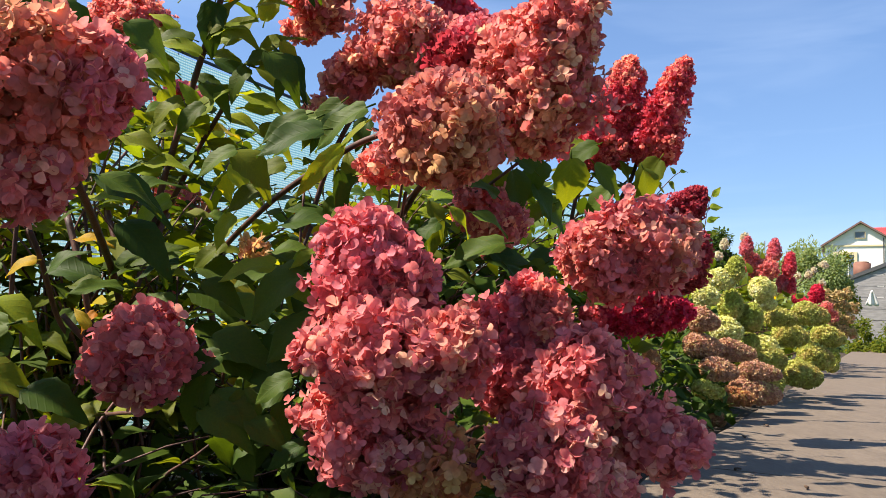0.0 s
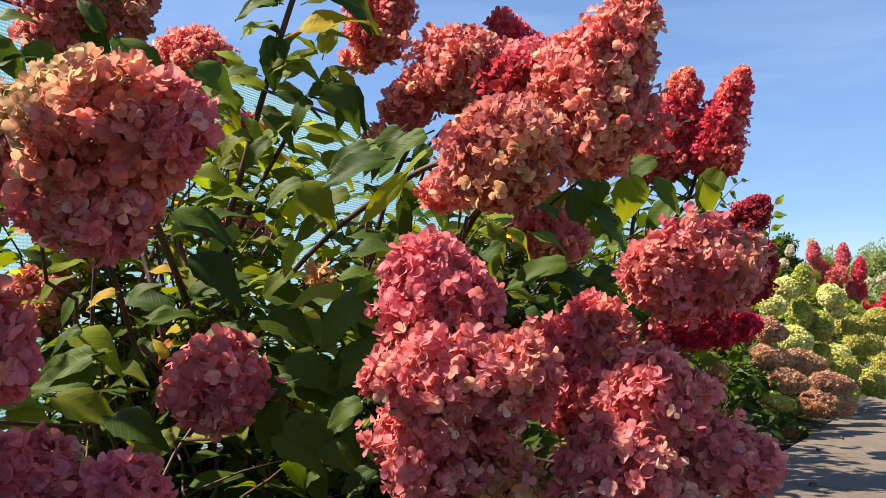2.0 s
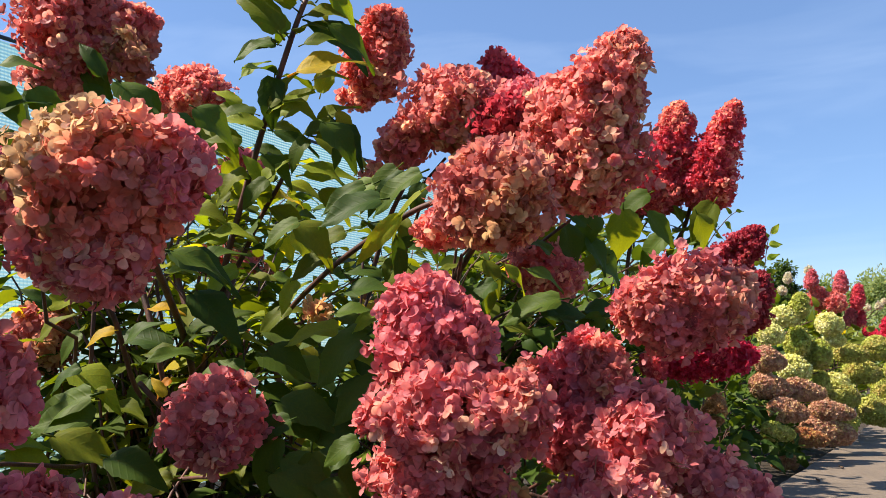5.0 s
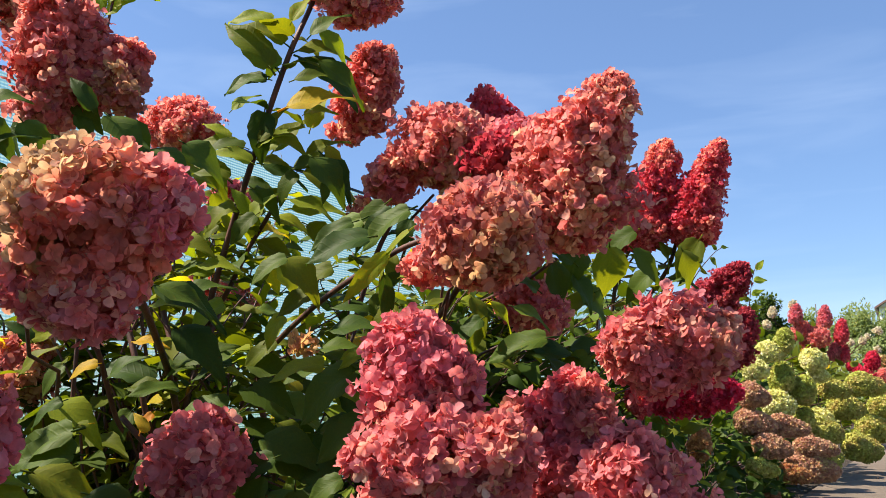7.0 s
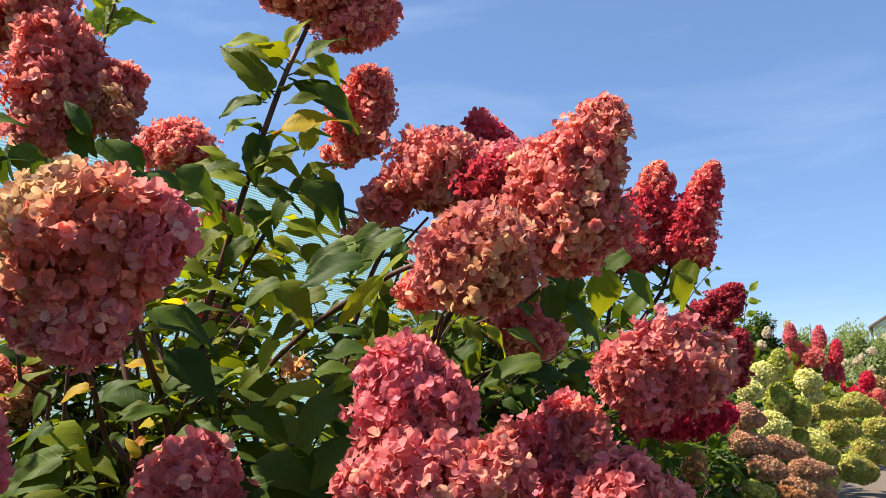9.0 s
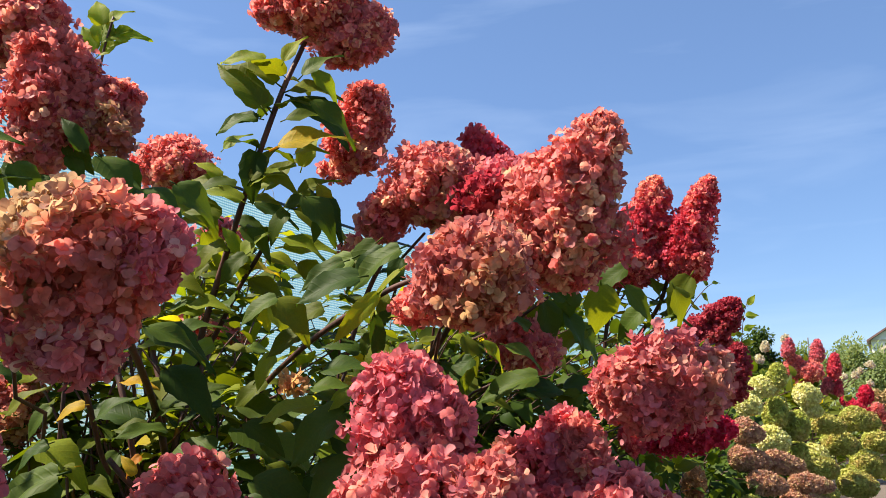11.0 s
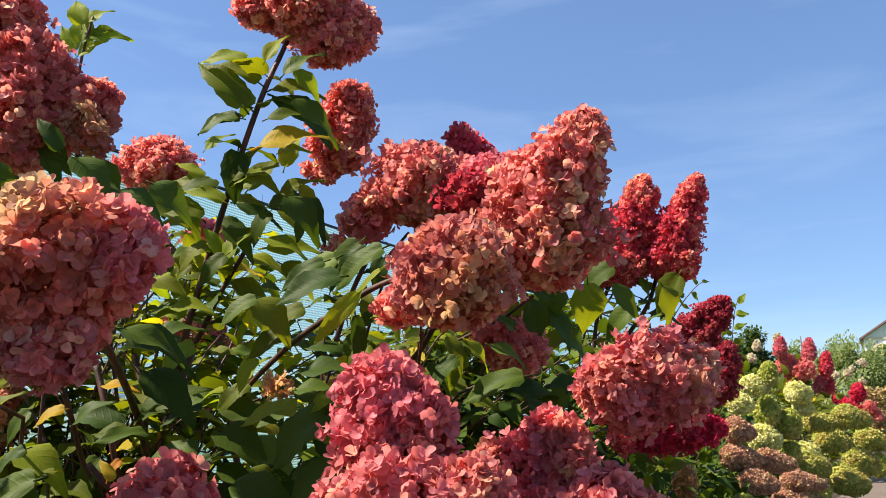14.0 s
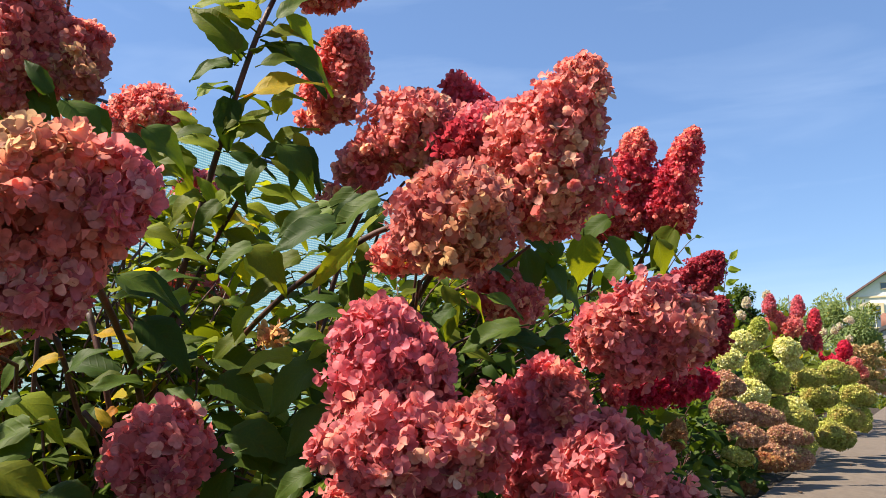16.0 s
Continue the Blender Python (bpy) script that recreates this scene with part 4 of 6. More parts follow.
head(FAR_WHITE, "peach", (3.863, 8.002, 0.584), (3.882, 7.993, 0.693), 0.061, 0.03, cone=0.69, fine=False, fill=0.55, root=FAR_WHITE_ROOT)
head(FAR_WHITE, "peach", (3.973, 8.024, 0.565), (3.991, 8.015, 0.664), 0.056, 0.03, cone=0.3, fine=False, fill=0.55, root=FAR_WHITE_ROOT)
head(FAR_WHITE, "peach", (3.762, 7.931, 0.472), (3.781, 7.922, 0.580), 0.060, 0.03, cone=0.49, fine=False, fill=0.55, root=FAR_WHITE_ROOT)
head(FAR_WHITE, "peach", (3.882, 7.931, 0.470), (3.900, 7.923, 0.567), 0.055, 0.03, cone=0.3, fine=False, fill=0.55, root=FAR_WHITE_ROOT)
head(FAR_WHITE, "peach", (3.757, 8.038, 0.395), (3.776, 8.029, 0.494), 0.056, 0.03, cone=0.62, fine=False, fill=0.55, root=FAR_WHITE_ROOT)
head(FAR_WHITE, "peach", (3.830, 7.941, 0.355), (3.850, 7.932, 0.463), 0.060, 0.03, cone=0.69, fine=False, fill=0.55, root=FAR_WHITE_ROOT)
head(FAR_WHITE, "peach", (3.979, 8.065, 0.318), (3.996, 8.057, 0.417), 0.051, 0.03, cone=0.69, fine=False, fill=0.55, root=FAR_WHITE_ROOT)
head(FAR_WHITE, "peach", (3.699, 7.992, 0.699), (3.713, 7.984, 0.788), 0.041, 0.03, cone=0.43, fine=False, fill=0.55, root=FAR_WHITE_ROOT)
head(FAR_WHITE, "salmon", (3.537, 7.643, 0.541), (3.556, 7.634, 0.654), 0.059, 0.02, cone=0.33, fine=False, root=FAR_WHITE_ROOT)
head(FAR_WHITE, "salmon", (3.595, 7.629, 0.474), (3.610, 7.621, 0.568), 0.049, 0.02, cone=0.52, fine=False, root=FAR_WHITE_ROOT)
# stems that show singly
branch(PINK, smooth_line([(-0.515, 1.339, 0.372), (-0.491, 1.220, 0.453), (-0.455, 1.054, 0.517), (-0.389, 0.846, 0.541), (-0.362, 0.764, 0.546)]), 0.0060, 0.0043)
branch(PINK, smooth_line([(-0.613, 1.430, 0.407), (-0.654, 1.460, 0.496), (-0.664, 1.446, 0.557)]), 0.0060, 0.0040)
branch(PINK, smooth_line([(-0.558, 1.484, 0.406), (-0.509, 1.444, 0.597), (-0.445, 1.387, 0.773), (-0.385, 1.328, 0.912), (-0.346, 1.316, 1.023), (-0.321, 1.339, 1.110), (-0.298, 1.330, 1.165)]), 0.0065, 0.0043)
branch(PINK, smooth_line([(-0.565, 1.500, 0.493), (-0.517, 1.480, 0.566), (-0.482, 1.460, 0.616), (-0.443, 1.440, 0.687), (-0.400, 1.410, 0.744), (-0.349, 1.370, 0.813)]), 0.0056, 0.0038)
branch(PINK, smooth_line([(-0.695, 1.336, 1.050), (-0.682, 1.324, 1.110), (-0.663, 1.311, 1.170)]), 0.0030, 0.0020)
branch(PINK, smooth_line([(-0.585, 1.187, 0.820), (-0.579, 1.128, 0.855), (-0.582, 1.092, 0.878)]), 0.0049, 0.0040)
branch(TALL, smooth_line([(-0.414, 1.499, 0.365), (-0.390, 1.373, 0.473), (-0.273, 1.207, 0.553), (-0.149, 1.048, 0.602), (-0.087, 0.995, 0.622), (-0.032, 0.966, 0.627)]), 0.0050, 0.0034)
branch(TALL, smooth_line([(-0.383, 1.504, 0.345), (-0.270, 1.383, 0.455), (-0.230, 1.364, 0.548), (-0.191, 1.341, 0.661), (-0.140, 1.303, 0.750)]), 0.0049, 0.0040)
branch(TALL, smooth_line([(-0.155, 1.481, 0.496), (-0.077, 1.366, 0.567), (-0.034, 1.256, 0.610), (0.054, 1.195, 0.670)]), 0.0054, 0.0047)
branch(RED, smooth_line([(0.420, 2.184, 0.672), (0.470, 2.117, 0.753), (0.489, 2.047, 0.844)]), 0.0060, 0.0051)
branch(RED, smooth_line([(0.328, 2.197, 0.598), (0.345, 2.168, 0.731), (0.375, 2.101, 0.811)]), 0.0060, 0.0051)
# leaves that show singly
leaf(PINK, (-0.364, 1.288, 0.966), (-0.060, -0.020, 0.086), 0.126, "green", (0.1, -0.8, 0.6), 9)
leaf(PINK, (-0.357, 1.271, 1.054), (-0.068, -0.007, 0.021), 0.084, "bright", (0.1, -0.8, 0.6), 9)
leaf(PINK, (-0.382, 1.316, 0.975), (-0.069, -0.002, -0.006), 0.081, "green", (0.1, -0.8, 0.6), 9)
leaf(PINK, (-0.351, 1.263, 0.892), (0.097, -0.004, 0.043), 0.125, "yellow", (0.1, -0.8, 0.6), 9)
leaf(PINK, (-0.327, 1.236, 0.933), (0.058, -0.002, 0.022), 0.073, "green", (0.1, -0.8, 0.6), 9)
leaf(PINK, (-0.283, 1.211, 0.966), (0.075, 0.012, -0.043), 0.103, "green", (0.1, -0.8, 0.6), 9)
leaf(PINK, (-0.291, 1.256, 1.041), (0.053, 0.012, -0.045), 0.083, "bright", (0.1, -0.8, 0.6), 9)
leaf(PINK, (-0.297, 1.223, 1.001), (0.045, -0.007, 0.046), 0.076, "dark", (0.1, -0.8, 0.6), 9)
leaf(PINK, (-0.334, 1.254, 1.041), (0.024, -0.008, 0.047), 0.063, "bright", (0.1, -0.8, 0.6), 9)
leaf(PINK, (-0.470, 1.373, 0.929), (0.034, -0.005, 0.035), 0.058, "bright", (0.1, -0.8, 0.6), 9)
leaf(PINK, (-0.399, 1.311, 0.845), (0.031, -0.011, 0.063), 0.084, "green", (0.1, -0.8, 0.6), 9)
leaf(PINK, (-0.405, 1.343, 0.837), (0.048, -0.009, 0.054), 0.086, "bright", (0.1, -0.8, 0.6), 9)
leaf(PINK, (-0.437, 1.388, 0.858), (-0.065, -0.010, 0.033), 0.086, "green", (0.1, -0.8, 0.6), 9)
leaf(PINK, (-0.458, 1.390, 0.846), (-0.025, -0.007, 0.030), 0.047, "bright", (0.1, -0.8, 0.6), 9)
leaf(PINK, (-0.465, 1.398, 0.803), (-0.057, -0.013, 0.050), 0.091, "green", (0.1, -0.8, 0.6), 9)
leaf(PINK, (-0.421, 1.393, 0.840), (0.074, 0.007, -0.016), 0.090, "dark", (0.1, -0.8, 0.6), 9)
leaf(PINK, (-0.363, 1.398, 0.826), (0.065, -0.004, 0.035), 0.087, "green", (0.1, -0.8, 0.6), 9)
leaf(PINK, (-0.347, 1.379, 0.826), (0.105, 0.012, -0.032), 0.131, "green", (0.1, -0.8, 0.6), 9)
leaf(PINK, (-0.398, 1.392, 0.851), (0.051, -0.012, 0.070), 0.103, "green", (0.1, -0.8, 0.6), 9)
leaf(PINK, (-0.314, 1.339, 0.877), (0.019, -0.012, 0.064), 0.079, "bright", (0.1, -0.8, 0.6), 9)
leaf(PINK, (-0.372, 1.412, 0.757), (0.095, 0.002, 0.014), 0.113, "bright", (0.1, -0.8, 0.6), 9)
leaf(PINK, (-0.404, 1.455, 0.787), (-0.042, -0.010, 0.042), 0.071, "green", (0.1, -0.8, 0.6), 9)
leaf(PINK, (-0.422, 1.410, 0.755), (-0.016, 0.009, -0.051), 0.063, "bright", (0.1, -0.8, 0.6), 9)
leaf(PINK, (-0.484, 1.411, 0.735), (-0.052, 0.004, -0.031), 0.071, "green", (0.1, -0.8, 0.6), 9)
leaf(PINK, (-0.328, 1.347, 0.833), (0.055, -0.005, 0.039), 0.080, "green", (0.1, -0.8, 0.6), 9)
leaf(PINK, (-0.278, 1.296, 0.848), (0.029, 0.010, -0.042), 0.061, "green", (0.1, -0.8, 0.6), 9)
shoot_leaves(PINK, smooth_line([(-0.509, 1.444, 0.597), (-0.445, 1.387, 0.773), (-0.385, 1.328, 0.912), (-0.346, 1.316, 1.023), (-0.321, 1.339, 1.110)]), 6, (0.06, 0.085))
shoot_leaves(PINK, smooth_line([(-0.482, 1.460, 0.616), (-0.443, 1.440, 0.687), (-0.400, 1.410, 0.744), (-0.349, 1.370, 0.813)]), 6, (0.055, 0.08))
shoot_leaves(PINK, smooth_line([(-0.698, 1.753, 0.784), (-0.710, 1.785, 0.869), (-0.706, 1.763, 0.971)]), 6, (0.06, 0.09))
shoot_leaves(TALL, smooth_line([(-0.270, 1.383, 0.455), (-0.230, 1.364, 0.548), (-0.191, 1.341, 0.661), (-0.140, 1.303, 0.750)]), 5, (0.06, 0.09))
shoot_leaves(RED, smooth_line([(0.389, 2.196, 0.613), (0.455, 2.123, 0.724), (0.503, 2.055, 0.809)]), 6, (0.07, 0.10))
shoot_leaves(RED, smooth_line([(0.313, 2.193, 0.613), (0.345, 2.168, 0.731), (0.382, 2.102, 0.804)]), 6, (0.07, 0.10))
leaf(PINK, (-0.565, 1.130, 0.845), (0.047, 0.014, -0.057), 0.088, "dark", (0.1, -0.7, 0.65))
leaf(PINK, (-0.602, 1.055, 0.852), (0.040, 0.010, -0.040), 0.068, "dark", (0.1, -0.7, 0.65))
leaf(PINK, (-0.658, 1.478, 0.867), (0.093, 0.004, 0.004), 0.110, "green", (0.1, -0.7, 0.65))
leaf(PINK, (-0.693, 1.121, 0.857), (-0.047, 0.009, -0.055), 0.086, "green", (0.1, -0.7, 0.65))
leaf(PINK, (-0.623, 1.183, 0.817), (0.058, 0.008, -0.026), 0.075, "dark", (0.1, -0.7, 0.65))
leaf(PINK, (-0.666, 1.664, 0.956), (0.055, 0.012, -0.048), 0.088, "green", (0.1, -0.7, 0.65))
leaf(PINK, (-0.710, 1.116, 0.878), (0.043, 0.011, -0.044), 0.073, "dark", (0.1, -0.7, 0.65))
leaf(PINK, (-0.521, 1.446, 0.807), (0.032, 0.014, -0.062), 0.084, "bright", (0.1, -0.7, 0.65))
leaf(PINK, (-0.553, 1.452, 0.765), (0.064, 0.009, -0.031), 0.084, "green", (0.1, -0.7, 0.65))
leaf(PINK, (-0.467, 1.383, 0.876), (-0.031, -0.009, 0.038), 0.059, "bright", (0.1, -0.7, 0.65))
leaf(PINK, (-0.339, 1.417, 0.735), (0.062, 0.009, -0.030), 0.081, "green", (0.1, -0.7, 0.65))
leaf(PINK, (-0.187, 1.227, 0.705), (-0.072, 0.004, -0.035), 0.094, "dark", (0.1, -0.7, 0.65))
leaf(PINK, (-0.151, 1.223, 0.732), (-0.063, 0.008, -0.053), 0.097, "green", (0.1, -0.7, 0.65))
leaf(PINK, (-0.432, 1.419, 0.705), (0.072, 0.009, -0.030), 0.092, "green", (0.1, -0.7, 0.65))
leaf(TALL, (0.154, 1.357, 0.642), (-0.048, -0.012, 0.047), 0.080, "green", (0.1, -0.7, 0.6))
leaf(TALL, (0.221, 1.450, 0.708), (0.005, 0.018, -0.091), 0.109, "green", (0.1, -0.7, 0.6))
leaf(TALL, (0.443, 1.857, 0.766), (0.039, 0.017, -0.077), 0.103, "green", (0.1, -0.7, 0.6))
leaf(TALL, (0.315, 1.647, 0.766), (-0.070, 0.004, -0.035), 0.092, "green", (0.1, -0.7, 0.6))
leaf(TALL, (0.291, 1.652, 0.732), (0.058, 0.014, -0.057), 0.097, "green", (0.1, -0.7, 0.6))
leaf(TALL, (0.102, 1.302, 0.653), (0.023, 0.015, -0.068), 0.086, "dark", (0.1, -0.7, 0.6))
leaf(TALL, (0.056, 1.298, 0.662), (0.027, 0.014, -0.064), 0.083, "green", (0.1, -0.7, 0.6))
leaf(TALL, (0.205, 1.467, 0.617), (-0.062, 0.003, -0.031), 0.081, "green", (0.1, -0.7, 0.6))
leaf(TALL, (0.154, 1.461, 0.637), (0.061, 0.015, -0.060), 0.103, "dark", (0.1, -0.7, 0.6))
leaf(TALL, (0.521, 1.954, 0.811), (-0.055, 0.014, -0.081), 0.117, "green", (0.1, -0.7, 0.6))
leaf(TALL, (0.370, 1.764, 0.701), (-0.062, 0.007, -0.049), 0.093, "dark", (0.1, -0.7, 0.6))
leaf(PINK, (-0.696, 1.327, 1.102), (-0.020, -0.010, 0.045), 0.060, "bright", (0.1, -0.8, 0.5))
leaf(PINK, (-0.692, 1.324, 1.117), (0.011, -0.011, 0.056), 0.068, "bright", (0.1, -0.8, 0.5))
leaf(PINK, (-0.690, 1.323, 1.123), (0.039, -0.004, 0.027), 0.057, "bright", (0.1, -0.8, 0.5))
leaf(PINK, (-0.698, 1.328, 1.097), (0.036, -0.005, 0.032), 0.058, "bright", (0.1, -0.8, 0.5))
leaf(PINK, (-0.700, 1.331, 1.082), (-0.018, -0.005, 0.020), 0.033, "bright", (0.1, -0.8, 0.5))
leaf(PINK, (-0.685, 1.318, 1.148), (-0.010, -0.011, 0.050), 0.062, "bright", (0.1, -0.8, 0.5))
leaf(PINK, (-0.682, 1.322, 1.133), (0.057, -0.001, 0.017), 0.070, "bright", (0.1, -0.8, 0.5))
leaf(PINK, (-0.677, 1.317, 1.158), (0.026, -0.005, 0.030), 0.047, "bright", (0.1, -0.8, 0.5))
leaf(TALL, (-0.104, 1.153, 0.704), (-0.095, -0.003, -0.044), 0.098, "dark", (0.1, -0.6, 0.7), 9)
leaf(TALL, (-0.183, 1.246, 0.721), (-0.054, 0.001, -0.053), 0.071, "green", (0.1, -0.6, 0.7), 9)
leaf(PINK, (-0.467, 1.143, 0.528), (0.090, 0.014, -0.065), 0.106, "dark", (0.1, -0.6, 0.7), 9)
leaf(PINK, (-0.435, 0.990, 0.566), (0.086, 0.009, -0.020), 0.084, "dark", (0.1, -0.6, 0.7), 9)
leaf(PINK, (-0.496, 1.237, 0.578), (0.080, 0.003, 0.036), 0.083, "dark", (0.1, -0.6, 0.7), 9)
leaf(TALL, (-0.167, 1.120, 0.490), (-0.048, -0.003, -0.010), 0.046, "bright", (0.1, -0.6, 0.7), 9)
leaf(PINK, (-0.356, 1.255, 0.503), (0.036, -0.003, 0.053), 0.061, "bright", (0.1, -0.6, 0.7), 9)
leaf(PINK, (-0.273, 0.996, 0.340), (-0.046, 0.005, -0.084), 0.090, "dark", (0.1, -0.6, 0.7), 9)
leaf(PINK, (-0.239, 1.000, 0.323), (0.005, 0.010, -0.094), 0.089, "dark", (0.1, -0.6, 0.7), 9)
leaf(PINK, (-0.219, 1.085, 0.297), (0.033, 0.010, -0.075), 0.078, "dark", (0.1, -0.6, 0.7), 9)
leaf(TALL, (-0.234, 1.076, 0.373), (0.075, 0.003, 0.030), 0.077, "dark", (0.1, -0.6, 0.7), 9)
leaf(PINK, (-0.511, 1.003, 0.384), (-0.115, -0.005, -0.034), 0.113, "dark", (0.1, -0.6, 0.7), 9)
leaf(PINK, (-0.563, 0.954, 0.336), (0.109, 0.012, -0.030), 0.107, "green", (0.1, -0.6, 0.7), 9)
leaf(PINK, (-0.581, 0.902, 0.328), (0.075, 0.011, -0.049), 0.084, "green", (0.1, -0.6, 0.7), 9)
leaf(PINK, (-0.594, 0.902, 0.326), (0.062, 0.004, 0.011), 0.059, "bright", (0.1, -0.6, 0.7), 9)
leaf(PINK, (-0.411, 1.022, 0.273), (-0.097, -0.006, -0.017), 0.093, "green", (0.1, -0.6, 0.7), 9)
leaf(PINK, (-0.451, 1.059, 0.372), (-0.018, -0.005, 0.032), 0.034, "yellow", (0.1, -0.6, 0.7), 9)
leaf(PINK, (-0.381, 1.263, 0.401), (-0.071, -0.002, -0.036), 0.075, "dark", (0.1, -0.6, 0.7), 9)
leaf(PINK, (-0.514, 1.250, 0.436), (-0.098, -0.013, 0.053), 0.105, "dark", (0.1, -0.6, 0.7), 9)
leaf(RED, (0.298, 1.980, 0.807), (0.010, 0.013, -0.116), 0.111, "green", (0.1, -0.6, 0.7), 9)
leaf(RED, (0.495, 2.044, 0.831), (0.023, 0.014, -0.119), 0.115, "dark", (0.1, -0.6, 0.7), 9)
leaf(RED, (0.425, 2.040, 0.817), (0.056, 0.011, -0.070), 0.085, "green", (0.1, -0.6, 0.7), 9)
leaf(RED, (0.256, 1.878, 0.794), (0.085, 0.002, 0.048), 0.092, "green", (0.1, -0.6, 0.7), 9)
leaf(RED, (0.356, 2.088, 0.784), (0.079, 0.008, -0.021), 0.078, "green", (0.1, -0.6, 0.7), 9)
leaf(TALL, (-0.002, 1.225, 0.573), (0.051, 0.008, -0.041), 0.062, "bright", (0.1, -0.6, 0.7), 9)
leaf(TALL, (0.119, 1.377, 0.659), (-0.039, 0.004, -0.067), 0.073, "green", (0.1, -0.6, 0.7), 9)
leaf(TALL, (-0.024, 1.274, 0.566), (0.013, 0.009, -0.075), 0.073, "green", (0.1, -0.6, 0.7), 9)
leaf(TALL, (-0.068, 1.253, 0.542), (0.061, 0.009, -0.044), 0.071, "green", (0.1, -0.6, 0.7), 9)
leaf(TALL, (0.100, 1.188, 0.513), (-0.103, -0.007, -0.014), 0.098, "dark", (0.1, -0.6, 0.7), 9)
leaf(TALL, (0.083, 1.190, 0.485), (0.057, 0.009, -0.049), 0.072, "dark", (0.1, -0.6, 0.7), 9)
leaf(TALL, (0.171, 1.296, 0.500), (-0.080, 0.000, -0.062), 0.096, "dark", (0.1, -0.6, 0.7), 9)
leaf(TALL, (0.047, 1.287, 0.491), (0.116, 0.007, 0.018), 0.111, "dark", (0.1, -0.6, 0.7), 9)
leaf(TALL, (-0.149, 1.262, 0.597), (-0.004, -0.007, 0.062), 0.059, "green", (0.1, -0.6, 0.7), 9)
leaf(TALL, (-0.184, 1.264, 0.543), (0.018, -0.005, 0.062), 0.061, "green", (0.1, -0.6, 0.7), 9)
leaf(TALL, (-0.123, 1.063, 0.583), (0.030, 0.001, 0.015), 0.032, "bright", (0.1, -0.6, 0.7), 9)
leaf(TALL, (0.052, 1.372, 0.659), (0.015, -0.006, 0.067), 0.065, "green", (0.1, -0.6, 0.7), 9)
leaf(RED, (0.503, 2.246, 0.336), (-0.057, -0.008, 0.037), 0.065, "green", (0.1, -0.6, 0.7), 9)
leaf(RED, (0.506, 2.248, 0.321), (0.083, 0.002, 0.042), 0.088, "green", (0.1, -0.6, 0.7), 9)
leaf(RED, (0.491, 2.247, 0.313), (0.033, 0.008, -0.053), 0.059, "green", (0.1, -0.6, 0.7), 9)
leaf(RED, (0.514, 2.247, 0.336), (0.023, -0.004, 0.060), 0.061, "bright", (0.1, -0.6, 0.7), 9)
leaf(RED, (0.476, 2.245, 0.321), (-0.023, 0.004, -0.060), 0.061, "green", (0.1, -0.6, 0.7), 9)
leaf(RUSTY, (0.639, 2.374, 0.172), (0.071, 0.003, 0.022), 0.070, "green", (0.1, -0.6, 0.7), 9)
leaf(RUSTY, (0.639, 2.375, 0.163), (0.102, 0.012, -0.042), 0.105, "green", (0.1, -0.6, 0.7), 9)
leaf(RUSTY, (0.623, 2.373, 0.172), (-0.031, -0.005, 0.022), 0.036, "bright", (0.1, -0.6, 0.7), 9)
leaf(RUSTY, (0.639, 2.373, 0.183), (0.024, -0.002, 0.039), 0.043, "green", (0.1, -0.6, 0.7), 9)
leaf(LOW, (0.033, 1.006, 0.274), (0.034, 0.001, 0.014), 0.035, "dark", (0.1, -0.6, 0.7), 9)
leaf(LOW, (0.063, 1.059, 0.267), (0.022, 0.000, 0.014), 0.025, "bright", (0.1, -0.6, 0.7), 9)
leaf(LOW, (0.053, 1.056, 0.289), (0.011, 0.004, -0.029), 0.029, "green", (0.1, -0.6, 0.7), 9)
leaf(TALL, (-0.087, 0.938, 0.631), (-0.062, 0.005, -0.044), 0.076, "bright", (-0.3, -0.5, 0.8), 8)
leaf(TALL, (-0.112, 0.941, 0.606), (-0.069, 0.008, -0.063), 0.093, "bright", (0.5, -0.7, 0.5), 8)
leaf(TALL, (-0.135, 0.993, 0.590), (0.014, 0.014, -0.071), 0.087, "dark", (0.3, -0.8, 0.3), 8)
leaf(PINK, (-0.623, 0.885, 0.764), (0.040, 0.007, -0.040), 0.067, "dark", (-0.2, -0.7, 0.6))
leaf(PINK, (-0.617, 0.890, 0.717), (0.047, 0.001, 0.027), 0.064, "dark", (-0.2, -0.7, 0.6))
leaf(PINK, (-0.581, 0.909, 0.765), (0.034, 0.007, -0.041), 0.063, "dark", (-0.2, -0.7, 0.6))
leaf(PINK, (-0.630, 0.891, 0.704), (0.040, 0.007, -0.033), 0.062, "dark", (-0.2, -0.7, 0.6))
leaf(PINK, (-0.396, 0.878, 0.708), (0.026, 0.006, -0.039), 0.055, "dark", (-0.2, -0.7, 0.6))
leaf(PINK, (-0.383, 0.927, 0.738), (0.048, 0.006, -0.027), 0.065, "dark", (-0.2, -0.7, 0.6))
leaf(PINK, (-0.622, 0.903, 0.785), (0.034, 0.001, 0.014), 0.044, "dark", (-0.2, -0.7, 0.6))
branch(PINK, smooth_line([(-0.612, 1.320, 0.552), (-0.577, 1.300, 0.468), (-0.557, 1.300, 0.392), (-0.547, 1.340, 0.323)]), 0.0058, 0.0045)
branch(PINK, smooth_line([(-0.580, 1.400, 0.569), (-0.548, 1.380, 0.489), (-0.542, 1.380, 0.427), (-0.536, 1.400, 0.355)]), 0.0055, 0.0045)
branch(PINK, smooth_line([(-0.498, 1.460, 0.574), (-0.521, 1.420, 0.471), (-0.528, 1.400, 0.412), (-0.536, 1.400, 0.346)]), 0.0058, 0.0048)
